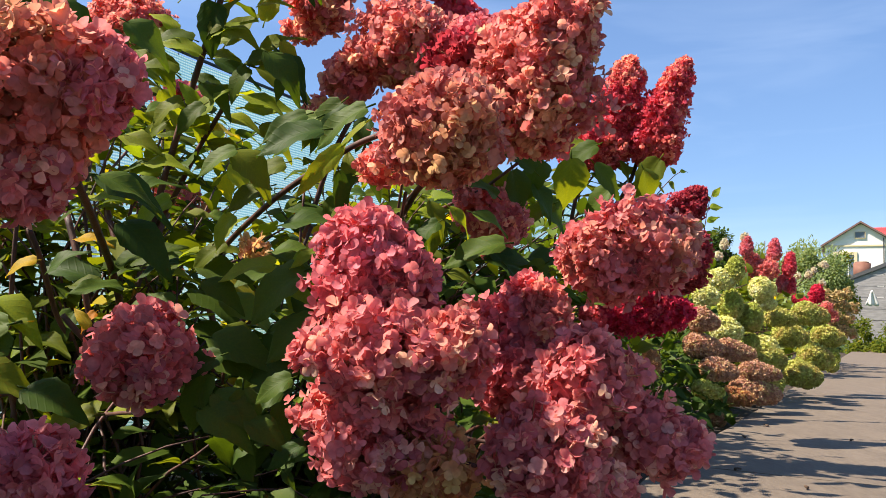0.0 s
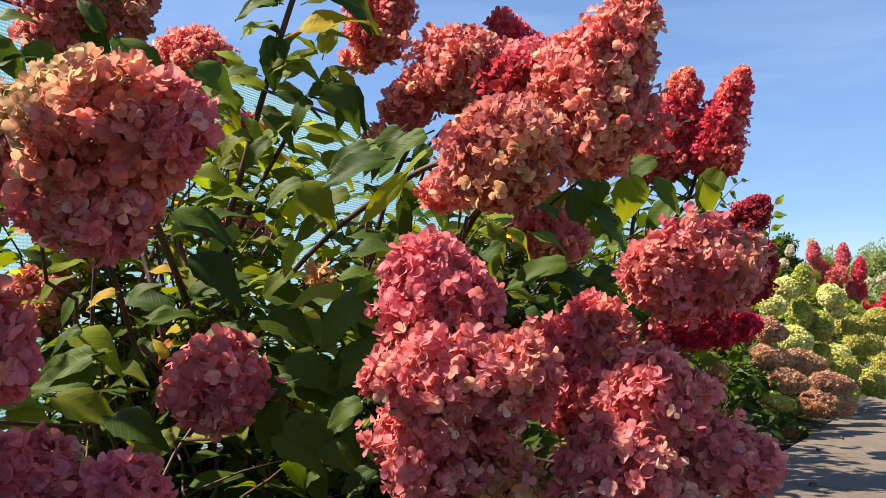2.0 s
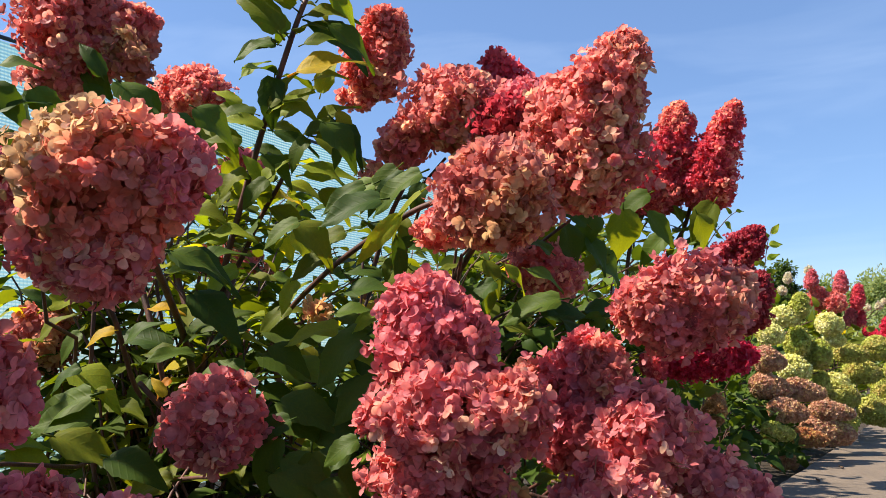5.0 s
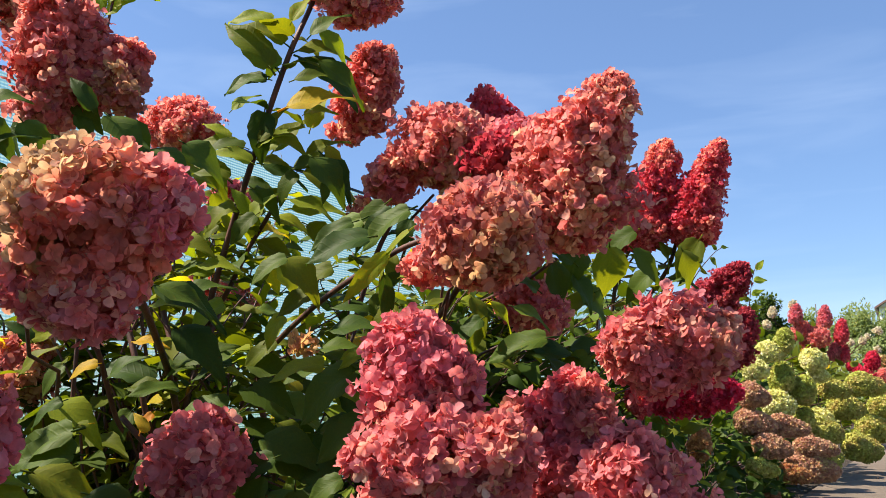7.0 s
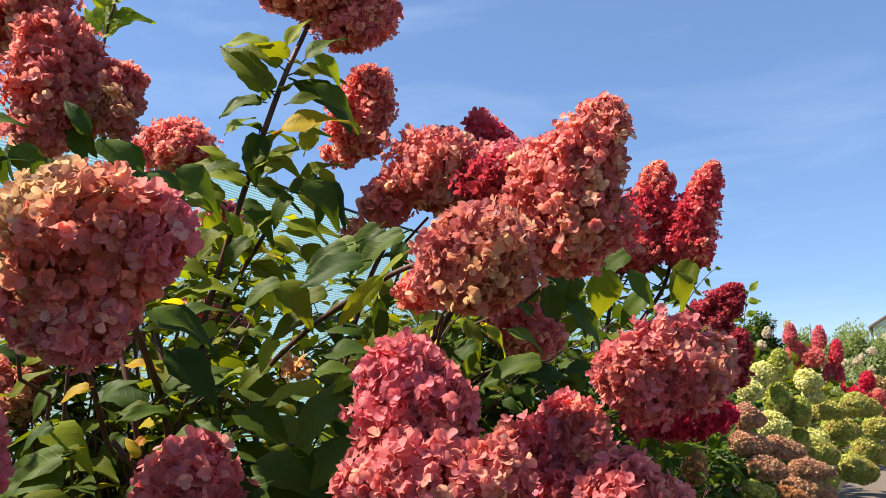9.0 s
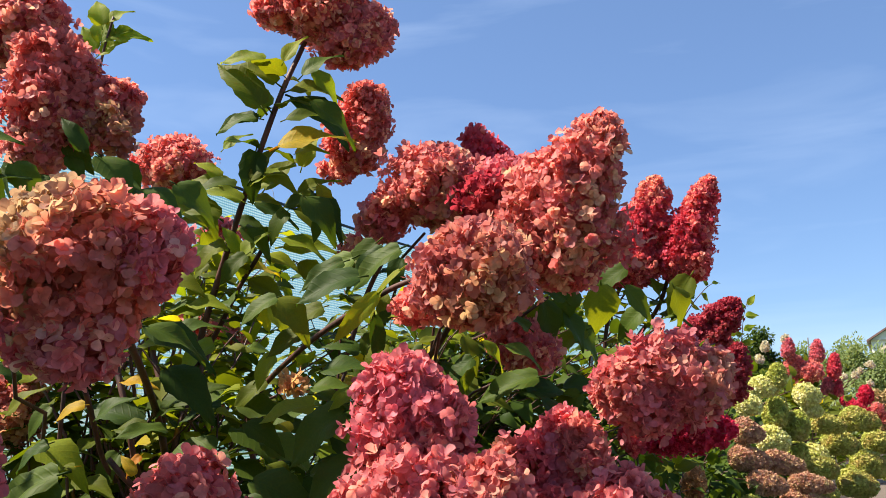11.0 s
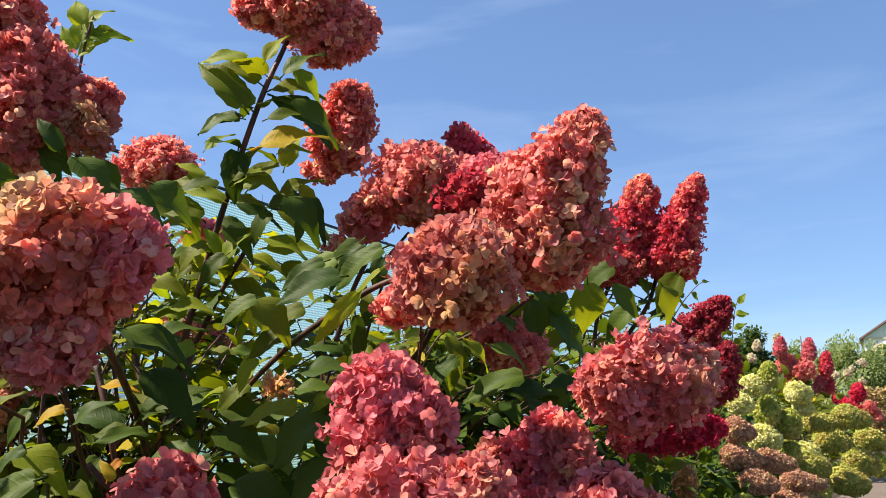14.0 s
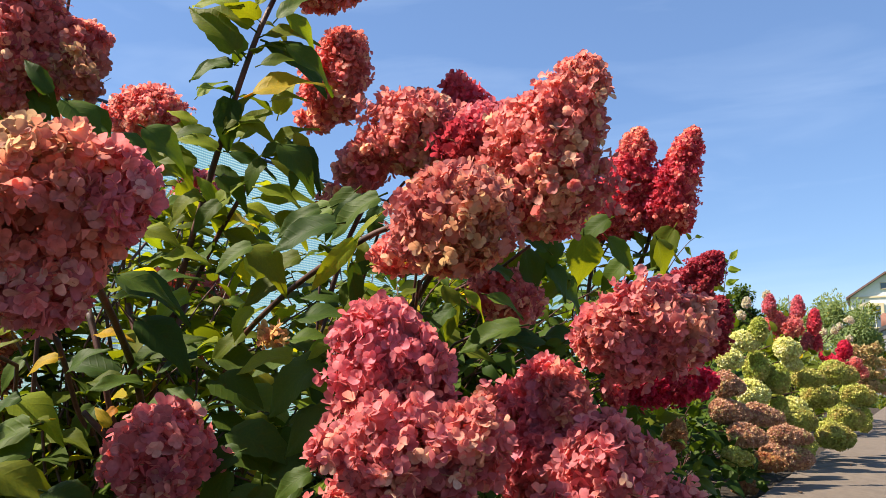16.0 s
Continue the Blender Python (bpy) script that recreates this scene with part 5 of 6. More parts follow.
branch(PINK, smooth_line([(-0.611, 1.200, 0.517), (-0.601, 1.220, 0.475), (-0.598, 1.280, 0.388), (-0.581, 1.300, 0.352)]), 0.0045, 0.0040)
branch(PINK, smooth_line([(-0.553, 1.200, 0.391), (-0.525, 1.200, 0.363), (-0.501, 1.220, 0.333)]), 0.0045, 0.0050)
branch(TALL, smooth_line([(-0.271, 1.250, 0.429), (-0.297, 1.250, 0.399), (-0.321, 1.250, 0.357), (-0.340, 1.300, 0.293)]), 0.0040, 0.0050)
branch(TALL, smooth_line([(-0.390, 1.360, 0.414), (-0.377, 1.360, 0.377), (-0.377, 1.360, 0.304)]), 0.0050, 0.0060)
branch(TALL, smooth_line([(-0.212, 1.300, 0.542), (-0.229, 1.300, 0.505), (-0.227, 1.300, 0.597)]), 0.0030, 0.0020)
leaf(PINK, (-0.511, 1.350, 0.840), (0.067, -0.020, -0.068), 0.090, "green", (0.1, -0.6, 0.7), 9)
leaf(PINK, (-0.472, 1.020, 0.757), (0.084, -0.020, -0.033), 0.086, "dark", (0.1, -0.6, 0.7), 1)
leaf(PINK, (-0.416, 1.330, 0.847), (-0.068, -0.020, 0.023), 0.069, "green", (0.1, -0.6, 0.7), 2)
leaf(PINK, (-0.412, 1.340, 0.831), (-0.051, -0.020, 0.022), 0.055, "bright", (0.1, -0.6, 0.7), 4)
leaf(PINK, (-0.298, 1.270, 0.819), (0.075, -0.020, -0.056), 0.089, "dark", (0.1, -0.6, 0.7), 5)
leaf(PINK, (-0.335, 1.300, 0.798), (0.048, -0.020, 0.033), 0.057, "green", (0.1, -0.6, 0.7), 7)
leaf(PINK, (-0.342, 1.300, 0.751), (0.090, -0.020, -0.017), 0.087, "bright", (0.1, -0.6, 0.7), 9)
leaf(PINK, (-0.309, 1.040, 0.671), (-0.039, -0.020, -0.037), 0.053, "green", (0.1, -0.6, 0.7), 1)
leaf(PINK, (-0.400, 1.300, 0.710), (0.026, -0.020, 0.052), 0.057, "bright", (0.1, -0.6, 0.7), 2)
leaf(PINK, (-0.255, 1.010, 0.606), (-0.054, -0.020, -0.024), 0.058, "dark", (0.1, -0.6, 0.7), 4)
leaf(PINK, (-0.277, 1.030, 0.611), (0.063, -0.020, -0.042), 0.073, "green", (0.1, -0.6, 0.7), 5)
leaf(PINK, (-0.347, 1.300, 0.643), (0.041, -0.020, -0.050), 0.063, "bright", (0.1, -0.6, 0.7), 7)
leaf(PINK, (-0.461, 1.050, 0.574), (0.114, -0.020, -0.032), 0.111, "dark", (0.1, -0.6, 0.7), 9)
leaf(PINK, (-0.489, 1.120, 0.551), (0.053, -0.020, 0.010), 0.053, "bright", (0.1, -0.6, 0.7), 1)
leaf(PINK, (-0.379, 1.150, 0.562), (-0.064, -0.020, -0.032), 0.069, "bright", (0.1, -0.6, 0.7), 2)
leaf(PINK, (-0.447, 1.100, 0.524), (0.091, -0.020, -0.055), 0.100, "dark", (0.1, -0.6, 0.7), 4)
leaf(PINK, (-0.431, 1.200, 0.490), (-0.058, -0.020, -0.016), 0.059, "green", (0.1, -0.6, 0.7), 5)
leaf(PINK, (-0.307, 1.200, 0.551), (-0.034, -0.020, -0.048), 0.058, "bright", (0.1, -0.6, 0.7), 7)
leaf(TALL, (-0.168, 1.010, 0.653), (-0.064, -0.020, -0.026), 0.067, "dark", (0.1, -0.6, 0.7), 9)
leaf(TALL, (-0.139, 0.980, 0.626), (-0.088, -0.020, -0.015), 0.085, "dark", (0.1, -0.6, 0.7), 1)
leaf(TALL, (-0.169, 1.080, 0.465), (-0.096, -0.020, -0.049), 0.102, "dark", (0.1, -0.6, 0.7), 2)
leaf(PINK, (-0.343, 1.150, 0.448), (0.070, -0.020, -0.028), 0.072, "green", (0.1, -0.6, 0.7), 4)
leaf(PINK, (-0.353, 1.120, 0.409), (-0.084, -0.020, 0.011), 0.081, "dark", (0.1, -0.6, 0.7), 5)
leaf(PINK, (-0.225, 1.150, 0.468), (-0.087, -0.020, 0.004), 0.083, "bright", (0.1, -0.6, 0.7), 7)
leaf(TALL, (-0.159, 1.080, 0.487), (-0.040, -0.020, -0.015), 0.044, "bright", (0.1, -0.6, 0.7), 9)
leaf(PINK, (-0.506, 1.000, 0.350), (-0.097, -0.020, 0.009), 0.092, "dark", (0.1, -0.6, 0.7), 1)
leaf(TALL, (-0.152, 1.060, 0.399), (-0.080, -0.020, -0.036), 0.083, "dark", (0.1, -0.6, 0.7), 2)
leaf(PINK, (-0.322, 1.100, 0.370), (0.112, -0.020, -0.020), 0.107, "dark", (0.1, -0.6, 0.7), 4)
leaf(PINK, (-0.589, 1.200, 0.471), (-0.045, -0.020, -0.006), 0.046, "yellow", (0.1, -0.6, 0.7), 5)
leaf(PINK, (-0.493, 1.180, 0.400), (-0.020, -0.020, -0.023), 0.034, "yellow", (0.1, -0.6, 0.7), 7)
leaf(PINK, (-0.568, 1.250, 0.506), (0.060, -0.020, 0.009), 0.059, "yellow", (0.1, -0.6, 0.7), 9)
leaf(PINK, (-0.534, 1.100, 0.445), (0.048, -0.020, 0.043), 0.062, "dark", (0.1, -0.6, 0.7), 1)
leaf(PINK, (-0.635, 1.200, 0.384), (0.000, -0.020, -0.028), 0.032, "bright", (0.1, -0.6, 0.7), 2)
leaf(PINK, (-0.506, 1.300, 0.468), (0.077, -0.020, 0.054), 0.089, "green", (0.1, -0.6, 0.7), 4)
leaf(PINK, (-0.500, 1.020, 0.766), (0.040, -0.020, 0.002), 0.041, "dark", (0.1, -0.6, 0.7), 5)
leaf(PINK, (-0.656, 1.050, 0.802), (-0.025, -0.020, -0.031), 0.041, "dark", (0.1, -0.6, 0.7), 7)
leaf(PINK, (-0.583, 1.050, 0.818), (0.037, -0.020, -0.040), 0.054, "dark", (0.1, -0.6, 0.7), 9)
leaf(PINK, (-0.221, 1.060, 0.569), (-0.063, -0.020, -0.024), 0.065, "green", (0.1, -0.6, 0.7), 1)
leaf(PINK, (-0.203, 1.060, 0.600), (-0.060, -0.020, -0.022), 0.062, "green", (0.1, -0.6, 0.7), 2)
leaf(TALL, (-0.129, 1.200, 0.638), (0.041, -0.020, -0.055), 0.066, "dark", (0.1, -0.6, 0.7), 4)
leaf(TALL, (-0.169, 1.250, 0.592), (0.037, -0.020, 0.033), 0.050, "green", (0.1, -0.6, 0.7), 5)
leaf(TALL, (-0.137, 1.200, 0.569), (-0.039, -0.020, -0.053), 0.064, "green", (0.1, -0.6, 0.7), 7)
leaf(TALL, (-0.073, 1.150, 0.555), (-0.047, -0.020, -0.042), 0.061, "dark", (0.1, -0.6, 0.7), 9)
leaf(PINK, (-0.199, 0.960, 0.503), (0.072, -0.020, 0.019), 0.071, "dark", (0.1, -0.6, 0.7), 1)
leaf(PINK, (-0.508, 1.350, 0.643), (0.075, -0.020, 0.016), 0.073, "bright", (0.1, -0.6, 0.7), 2)
leaf(PINK, (-0.541, 1.350, 0.692), (0.067, -0.020, -0.013), 0.066, "green", (0.1, -0.6, 0.7), 4)
leaf(PINK, (-0.399, 1.000, 0.352), (-0.047, -0.020, -0.012), 0.049, "dark", (0.1, -0.6, 0.7), 5)
leaf(PINK, (-0.586, 1.100, 0.418), (-0.050, -0.020, -0.023), 0.054, "dark", (0.1, -0.6, 0.7), 7)
leaf(PINK, (-0.552, 1.200, 0.432), (0.075, -0.020, 0.017), 0.074, "green", (0.1, -0.6, 0.7), 9)
leaf(PINK, (-0.257, 1.000, 0.353), (-0.063, -0.020, -0.025), 0.065, "dark", (0.1, -0.6, 0.7), 1)
leaf(TALL, (-0.173, 1.000, 0.327), (-0.050, -0.020, -0.017), 0.052, "dark", (0.1, -0.6, 0.7), 2)
leaf(PINK, (-0.484, 0.950, 0.311), (0.084, -0.020, -0.015), 0.081, "dark", (0.1, -0.6, 0.7), 4)
leaf(PINK, (-0.290, 0.980, 0.290), (0.073, -0.020, -0.022), 0.073, "dark", (0.1, -0.6, 0.7), 5)
leaf(PINK, (-0.643, 1.100, 0.495), (-0.025, -0.020, 0.038), 0.046, "dark", (0.1, -0.6, 0.7), 7)
leaf(PINK, (-0.691, 1.150, 0.448), (0.047, -0.020, 0.056), 0.070, "green", (0.1, -0.6, 0.7), 9)
leaf(TALL, (-0.140, 1.220, 0.717), (-0.062, -0.020, -0.039), 0.070, "dark", (0.1, -0.6, 0.7), 9)
leaf(TALL, (-0.117, 1.200, 0.699), (-0.019, -0.020, -0.047), 0.050, "dark", (0.1, -0.6, 0.7), 2)
leaf(TALL, (-0.191, 1.260, 0.675), (-0.070, -0.020, 0.024), 0.071, "green", (0.1, -0.6, 0.7), 4)
leaf(PINK, (-0.345, 1.310, 1.025), (-0.084, -0.020, 0.063), 0.099, "green", (0.1, -0.6, 0.7), 9)
leaf(PINK, (-0.361, 1.310, 0.977), (-0.065, -0.020, 0.080), 0.097, "dark", (0.1, -0.6, 0.7), 1)
leaf(PINK, (-0.375, 1.310, 0.966), (-0.071, -0.020, 0.006), 0.069, "dark", (0.1, -0.6, 0.7), 2)
leaf(PINK, (-0.339, 1.310, 1.012), (0.124, -0.020, -0.060), 0.129, "dark", (0.1, -0.6, 0.7), 4)
leaf(PINK, (-0.344, 1.310, 1.015), (0.088, -0.020, 0.026), 0.087, "green", (0.1, -0.6, 0.7), 5)
leaf(PINK, (-0.385, 1.310, 0.919), (-0.010, -0.020, -0.094), 0.089, "dark", (0.1, -0.6, 0.7), 7)
leaf(PINK, (-0.394, 1.310, 0.844), (0.047, -0.020, 0.031), 0.055, "bright", (0.1, -0.6, 0.7), 9)
leaf(PINK, (-0.398, 1.310, 0.813), (-0.063, -0.020, 0.037), 0.070, "bright", (0.1, -0.6, 0.7), 1)
leaf(PINK, (-0.436, 1.310, 0.784), (-0.054, -0.020, 0.033), 0.061, "green", (0.1, -0.6, 0.7), 2)
leaf(PINK, (-0.375, 1.310, 0.866), (0.068, -0.020, -0.019), 0.068, "green", (0.1, -0.6, 0.7), 4)
leaf(PINK, (-0.320, 1.310, 0.901), (0.048, -0.020, 0.020), 0.052, "bright", (0.1, -0.6, 0.7), 5)
leaf(PINK, (-0.336, 1.310, 0.805), (0.059, -0.020, 0.026), 0.063, "green", (0.1, -0.6, 0.7), 7)
leaf(PINK, (-0.291, 1.310, 0.839), (0.075, -0.020, -0.074), 0.099, "dark", (0.1, -0.6, 0.7), 9)
leaf(PINK, (-0.408, 1.310, 0.776), (0.065, -0.020, -0.047), 0.077, "green", (0.1, -0.6, 0.7), 1)
leaf(PINK, (-0.422, 1.310, 0.746), (-0.064, -0.020, -0.029), 0.068, "green", (0.1, -0.6, 0.7), 2)
leaf(PINK, (-0.406, 1.310, 0.721), (-0.016, -0.020, 0.050), 0.052, "bright", (0.1, -0.6, 0.7), 4)
leaf(PINK, (-0.321, 1.310, 0.805), (-0.042, -0.020, -0.049), 0.063, "green", (0.1, -0.6, 0.7), 5)
leaf(PINK, (-0.253, 1.310, 0.804), (-0.033, -0.020, -0.049), 0.058, "dark", (0.1, -0.6, 0.7), 7)
leaf(PINK, (-0.757, 1.302, 0.456), (-0.062, -0.032, 0.007), 0.065, "green", (-0.25, -0.35, 1.0), 6)
leaf(PINK, (-0.379, 1.355, 0.490), (-0.073, -0.015, -0.005), 0.069, "bright", (-0.28, -0.35, 1.0), 3)
leaf(PINK, (-0.716, 1.491, 0.349), (0.094, -0.042, 0.015), 0.096, "green", (-0.3, -0.35, 1.0), 5)
leaf(PINK, (-0.285, 1.397, 0.374), (-0.081, -0.037, 0.011), 0.083, "dark", (-0.39, -0.35, 1.0), 3)
leaf(PINK, (-0.637, 1.227, 0.367), (-0.073, -0.011, -0.013), 0.069, "bright", (-0.14, -0.35, 1.0), 2)
leaf(PINK, (-0.257, 1.201, 0.487), (0.068, -0.018, -0.006), 0.065, "green", (-0.08, -0.35, 1.0), 6)
leaf(PINK, (-0.264, 1.219, 0.449), (0.074, -0.049, -0.009), 0.083, "bright", (-0.53, -0.35, 1.0), 4)
leaf(PINK, (-0.325, 1.209, 0.385), (0.060, -0.002, -0.016), 0.058, "green", (-0.63, -0.35, 1.0), 7)
leaf(PINK, (-0.306, 1.218, 0.336), (0.073, -0.047, 0.012), 0.081, "dark", (0.08, -0.35, 1.0), 0)
leaf(PINK, (-0.783, 1.398, 0.443), (-0.066, -0.047, -0.025), 0.079, "green", (-0.13, -0.35, 1.0), 3)
leaf(PINK, (-0.405, 1.384, 0.507), (-0.068, -0.020, -0.011), 0.066, "bright", (-0.16, -0.35, 1.0), 5)
leaf(PINK, (-0.484, 1.338, 0.468), (-0.057, -0.014, -0.006), 0.055, "green", (-0.26, -0.35, 1.0), 3)
leaf(PINK, (-0.780, 1.283, 0.387), (-0.081, -0.005, -0.003), 0.075, "dark", (-0.16, -0.35, 1.0), 1)
leaf(PINK, (-0.669, 1.472, 0.430), (-0.055, -0.026, -0.009), 0.057, "green", (-0.66, -0.35, 1.0), 3)
leaf(PINK, (-0.221, 1.239, 0.324), (0.083, -0.031, -0.012), 0.083, "bright", (0.21, -0.35, 1.0), 5)
leaf(PINK, (-0.587, 1.187, 0.382), (-0.055, -0.034, -0.007), 0.060, "green", (-0.24, -0.35, 1.0), 2)
leaf(PINK, (-0.404, 1.383, 0.498), (-0.067, -0.040, -0.006), 0.072, "dark", (-0.39, -0.35, 1.0), 1)
leaf(PINK, (-0.232, 1.229, 0.456), (0.066, -0.028, -0.001), 0.066, "green", (-0.03, -0.35, 1.0), 1)
leaf(PINK, (-0.673, 1.200, 0.415), (0.099, -0.027, -0.020), 0.097, "bright", (-0.18, -0.35, 1.0), 5)
leaf(PINK, (-0.790, 1.338, 0.371), (-0.049, -0.059, -0.019), 0.073, "green", (-0.04, -0.35, 1.0), 1)
leaf(PINK, (-0.634, 1.258, 0.357), (0.082, -0.038, -0.009), 0.084, "green", (-0.17, -0.35, 1.0), 3)
leaf(PINK, (-0.564, 1.488, 0.482), (-0.076, -0.060, -0.012), 0.090, "green", (-0.28, -0.35, 1.0), 3)
leaf(PINK, (-0.360, 1.389, 0.348), (-0.075, -0.027, -0.019), 0.076, "dark", (0.01, -0.35, 1.0), 4)
leaf(PINK, (-0.407, 1.318, 0.438), (0.094, -0.058, -0.016), 0.103, "green", (-0.08, -0.35, 1.0), 5)
leaf(PINK, (-0.307, 1.402, 0.360), (-0.060, -0.056, 0.000), 0.076, "bright", (-0.07, -0.35, 1.0), 5)
leaf(PINK, (-0.270, 1.290, 0.292), (-0.047, -0.043, -0.014), 0.060, "green", (-0.19, -0.35, 1.0), 1)
leaf(PINK, (-0.364, 1.154, 0.472), (-0.067, -0.011, -0.014), 0.064, "dark", (0.02, -0.35, 1.0), 3)
leaf(PINK, (-0.553, 1.340, 0.379), (0.108, -0.050, 0.006), 0.110, "green", (-0.55, -0.35, 1.0), 2)
leaf(PINK, (-0.243, 1.220, 0.317), (-0.063, -0.035, -0.015), 0.068, "bright", (-0.05, -0.35, 1.0), 1)
leaf(PINK, (-0.379, 1.378, 0.407), (-0.077, -0.025, -0.002), 0.075, "green", (-0.36, -0.35, 1.0), 5)
leaf(PINK, (-0.458, 1.202, 0.434), (-0.060, -0.059, 0.004), 0.078, "dark", (0.26, -0.35, 1.0), 3)
leaf(PINK, (-0.214, 1.320, 0.460), (-0.062, -0.011, -0.010), 0.059, "green", (-0.02, -0.35, 1.0), 2)
leaf(PINK, (-0.280, 1.325, 0.405), (0.090, -0.024, -0.019), 0.088, "bright", (0.04, -0.35, 1.0), 6)
leaf(PINK, (-0.728, 1.382, 0.391), (-0.076, -0.040, 0.011), 0.080, "green", (-0.15, -0.35, 1.0), 7)
leaf(PINK, (-0.726, 1.328, 0.322), (-0.072, -0.010, -0.002), 0.067, "dark", (-0.57, -0.35, 1.0), 7)
leaf(PINK, (-0.840, 1.422, 0.465), (-0.069, -0.022, -0.014), 0.068, "green", (-0.51, -0.35, 1.0), 6)
leaf(PINK, (-0.508, 1.392, 0.461), (0.101, -0.007, 0.012), 0.094, "bright", (-0.65, -0.35, 1.0), 1)
leaf(PINK, (-0.879, 1.480, 0.415), (-0.052, -0.053, -0.004), 0.069, "green", (-0.34, -0.35, 1.0), 2)
leaf(PINK, (-0.768, 1.307, 0.290), (0.093, -0.020, 0.014), 0.089, "dark", (-0.21, -0.35, 1.0), 2)
leaf(PINK, (-0.354, 1.442, 0.483), (-0.078, -0.035, 0.010), 0.080, "green", (-0.46, -0.35, 1.0), 3)
leaf(PINK, (-0.634, 1.240, 0.362), (-0.055, -0.016, 0.001), 0.053, "bright", (-0.01, -0.35, 1.0), 0)
leaf(PINK, (-0.525, 0.990, 0.793), (-0.022, -0.020, 0.054), 0.057, "dark", (0.1, -0.6, 0.7), 9)
leaf(PINK, (-0.517, 1.000, 0.801), (0.067, -0.020, -0.056), 0.083, "dark", (0.1, -0.6, 0.7), 1)
leaf(PINK, (-0.612, 1.000, 0.762), (-0.037, -0.020, 0.021), 0.044, "dark", (0.1, -0.6, 0.7), 2)
leaf(PINK, (-0.605, 1.000, 0.774), (0.045, -0.020, -0.034), 0.055, "dark", (0.1, -0.6, 0.7), 4)
leaf(PINK, (-0.607, 0.950, 0.687), (-0.021, -0.020, 0.039), 0.045, "dark", (0.1, -0.6, 0.7), 5)
leaf(TALL, (0.085, 1.250, 0.584), (-0.053, -0.020, 0.042), 0.065, "dark", (0.1, -0.6, 0.7), 7)
leaf(TALL, (0.032, 1.250, 0.566), (0.065, -0.020, -0.019), 0.065, "dark", (0.1, -0.6, 0.7), 9)
leaf(TALL, (0.145, 1.400, 0.642), (0.045, -0.020, -0.062), 0.073, "dark", (0.1, -0.6, 0.7), 1)
leaf(TALL, (0.176, 1.400, 0.682), (-0.053, -0.020, -0.063), 0.078, "dark", (0.1, -0.6, 0.7), 2)
leaf(TALL, (0.061, 1.300, 0.517), (0.069, -0.020, -0.037), 0.075, "dark", (0.1, -0.6, 0.7), 4)
leaf(TALL, (0.133, 1.400, 0.504), (0.075, -0.020, 0.018), 0.074, "dark", (0.1, -0.6, 0.7), 5)
leaf(TALL, (-0.003, 1.150, 0.540), (-0.048, -0.020, -0.034), 0.058, "dark", (0.1, -0.6, 0.7), 7)
leaf(TALL, (-0.028, 1.200, 0.578), (0.033, -0.020, -0.052), 0.060, "green", (0.1, -0.6, 0.7), 9)
leaf(TALL, (-0.190, 1.200, 0.476), (-0.080, -0.020, -0.043), 0.086, "dark", (0.1, -0.6, 0.7), 9)
leaf(PINK, (-0.328, 1.180, 0.425), (0.097, -0.020, -0.032), 0.096, "dark", (0.1, -0.6, 0.7), 1)
leaf(TALL, (-0.176, 1.120, 0.395), (-0.081, -0.020, -0.038), 0.085, "dark", (0.1, -0.6, 0.7), 2)
leaf(PINK, (-0.319, 1.100, 0.349), (0.090, -0.020, -0.019), 0.087, "dark", (0.1, -0.6, 0.7), 4)
leaf(PINK, (-0.263, 1.100, 0.312), (0.072, -0.020, 0.040), 0.078, "dark", (0.1, -0.6, 0.7), 5)
leaf(PINK, (-0.400, 1.300, 0.469), (0.088, -0.020, 0.009), 0.084, "green", (0.1, -0.6, 0.7), 7)
leaf(PINK, (-0.337, 1.300, 0.515), (-0.067, -0.020, -0.038), 0.074, "green", (0.1, -0.6, 0.7), 9)
leaf(PINK, (-0.276, 1.280, 0.496), (0.076, -0.020, 0.017), 0.074, "dark", (0.1, -0.6, 0.7), 1)
leaf(TALL, (-0.192, 1.050, 0.311), (-0.068, -0.020, -0.026), 0.070, "dark", (0.1, -0.6, 0.7), 2)
leaf(PINK, (-0.282, 1.000, 0.309), (0.076, -0.020, -0.036), 0.080, "dark", (0.1, -0.6, 0.7), 4)
leaf(TALL, (-0.185, 1.100, 0.277), (0.047, -0.020, 0.039), 0.060, "dark", (0.1, -0.6, 0.7), 5)
leaf(PINK, (-0.272, 1.200, 0.375), (-0.052, -0.020, -0.056), 0.073, "dark", (0.1, -0.6, 0.7), 7)
leaf(TALL, (-0.232, 1.250, 0.442), (0.057, -0.020, -0.067), 0.084, "dark", (0.1, -0.6, 0.7), 9)
leaf(PINK, (-0.396, 1.300, 0.387), (0.071, -0.020, -0.033), 0.075, "dark", (0.1, -0.6, 0.7), 1)
leaf(PINK, (-0.575, 1.300, 0.404), (-0.043, -0.020, -0.062), 0.072, "dark", (0.1, -0.6, 0.7), 2)
leaf(PINK, (-0.669, 1.250, 0.475), (-0.041, -0.020, -0.045), 0.059, "dark", (0.1, -0.6, 0.7), 4)
leaf(TALL, (-0.188, 1.300, 0.553), (-0.054, -0.020, 0.035), 0.062, "dark", (0.1, -0.6, 0.7), 5)
leaf(PINK, (-0.238, 1.000, 0.276), (0.060, -0.020, -0.022), 0.062, "dark", (0.1, -0.6, 0.7), 7)
leaf(TALL, (-0.154, 1.000, 0.251), (-0.050, -0.020, -0.023), 0.054, "dark", (0.1, -0.6, 0.7), 9)
branch(RED, smooth_line([(0.653, 2.687, 0.762), (0.691, 2.675, 0.825), (0.737, 2.665, 0.880), (0.765, 2.661, 0.901)]), 0.002, 0.001)
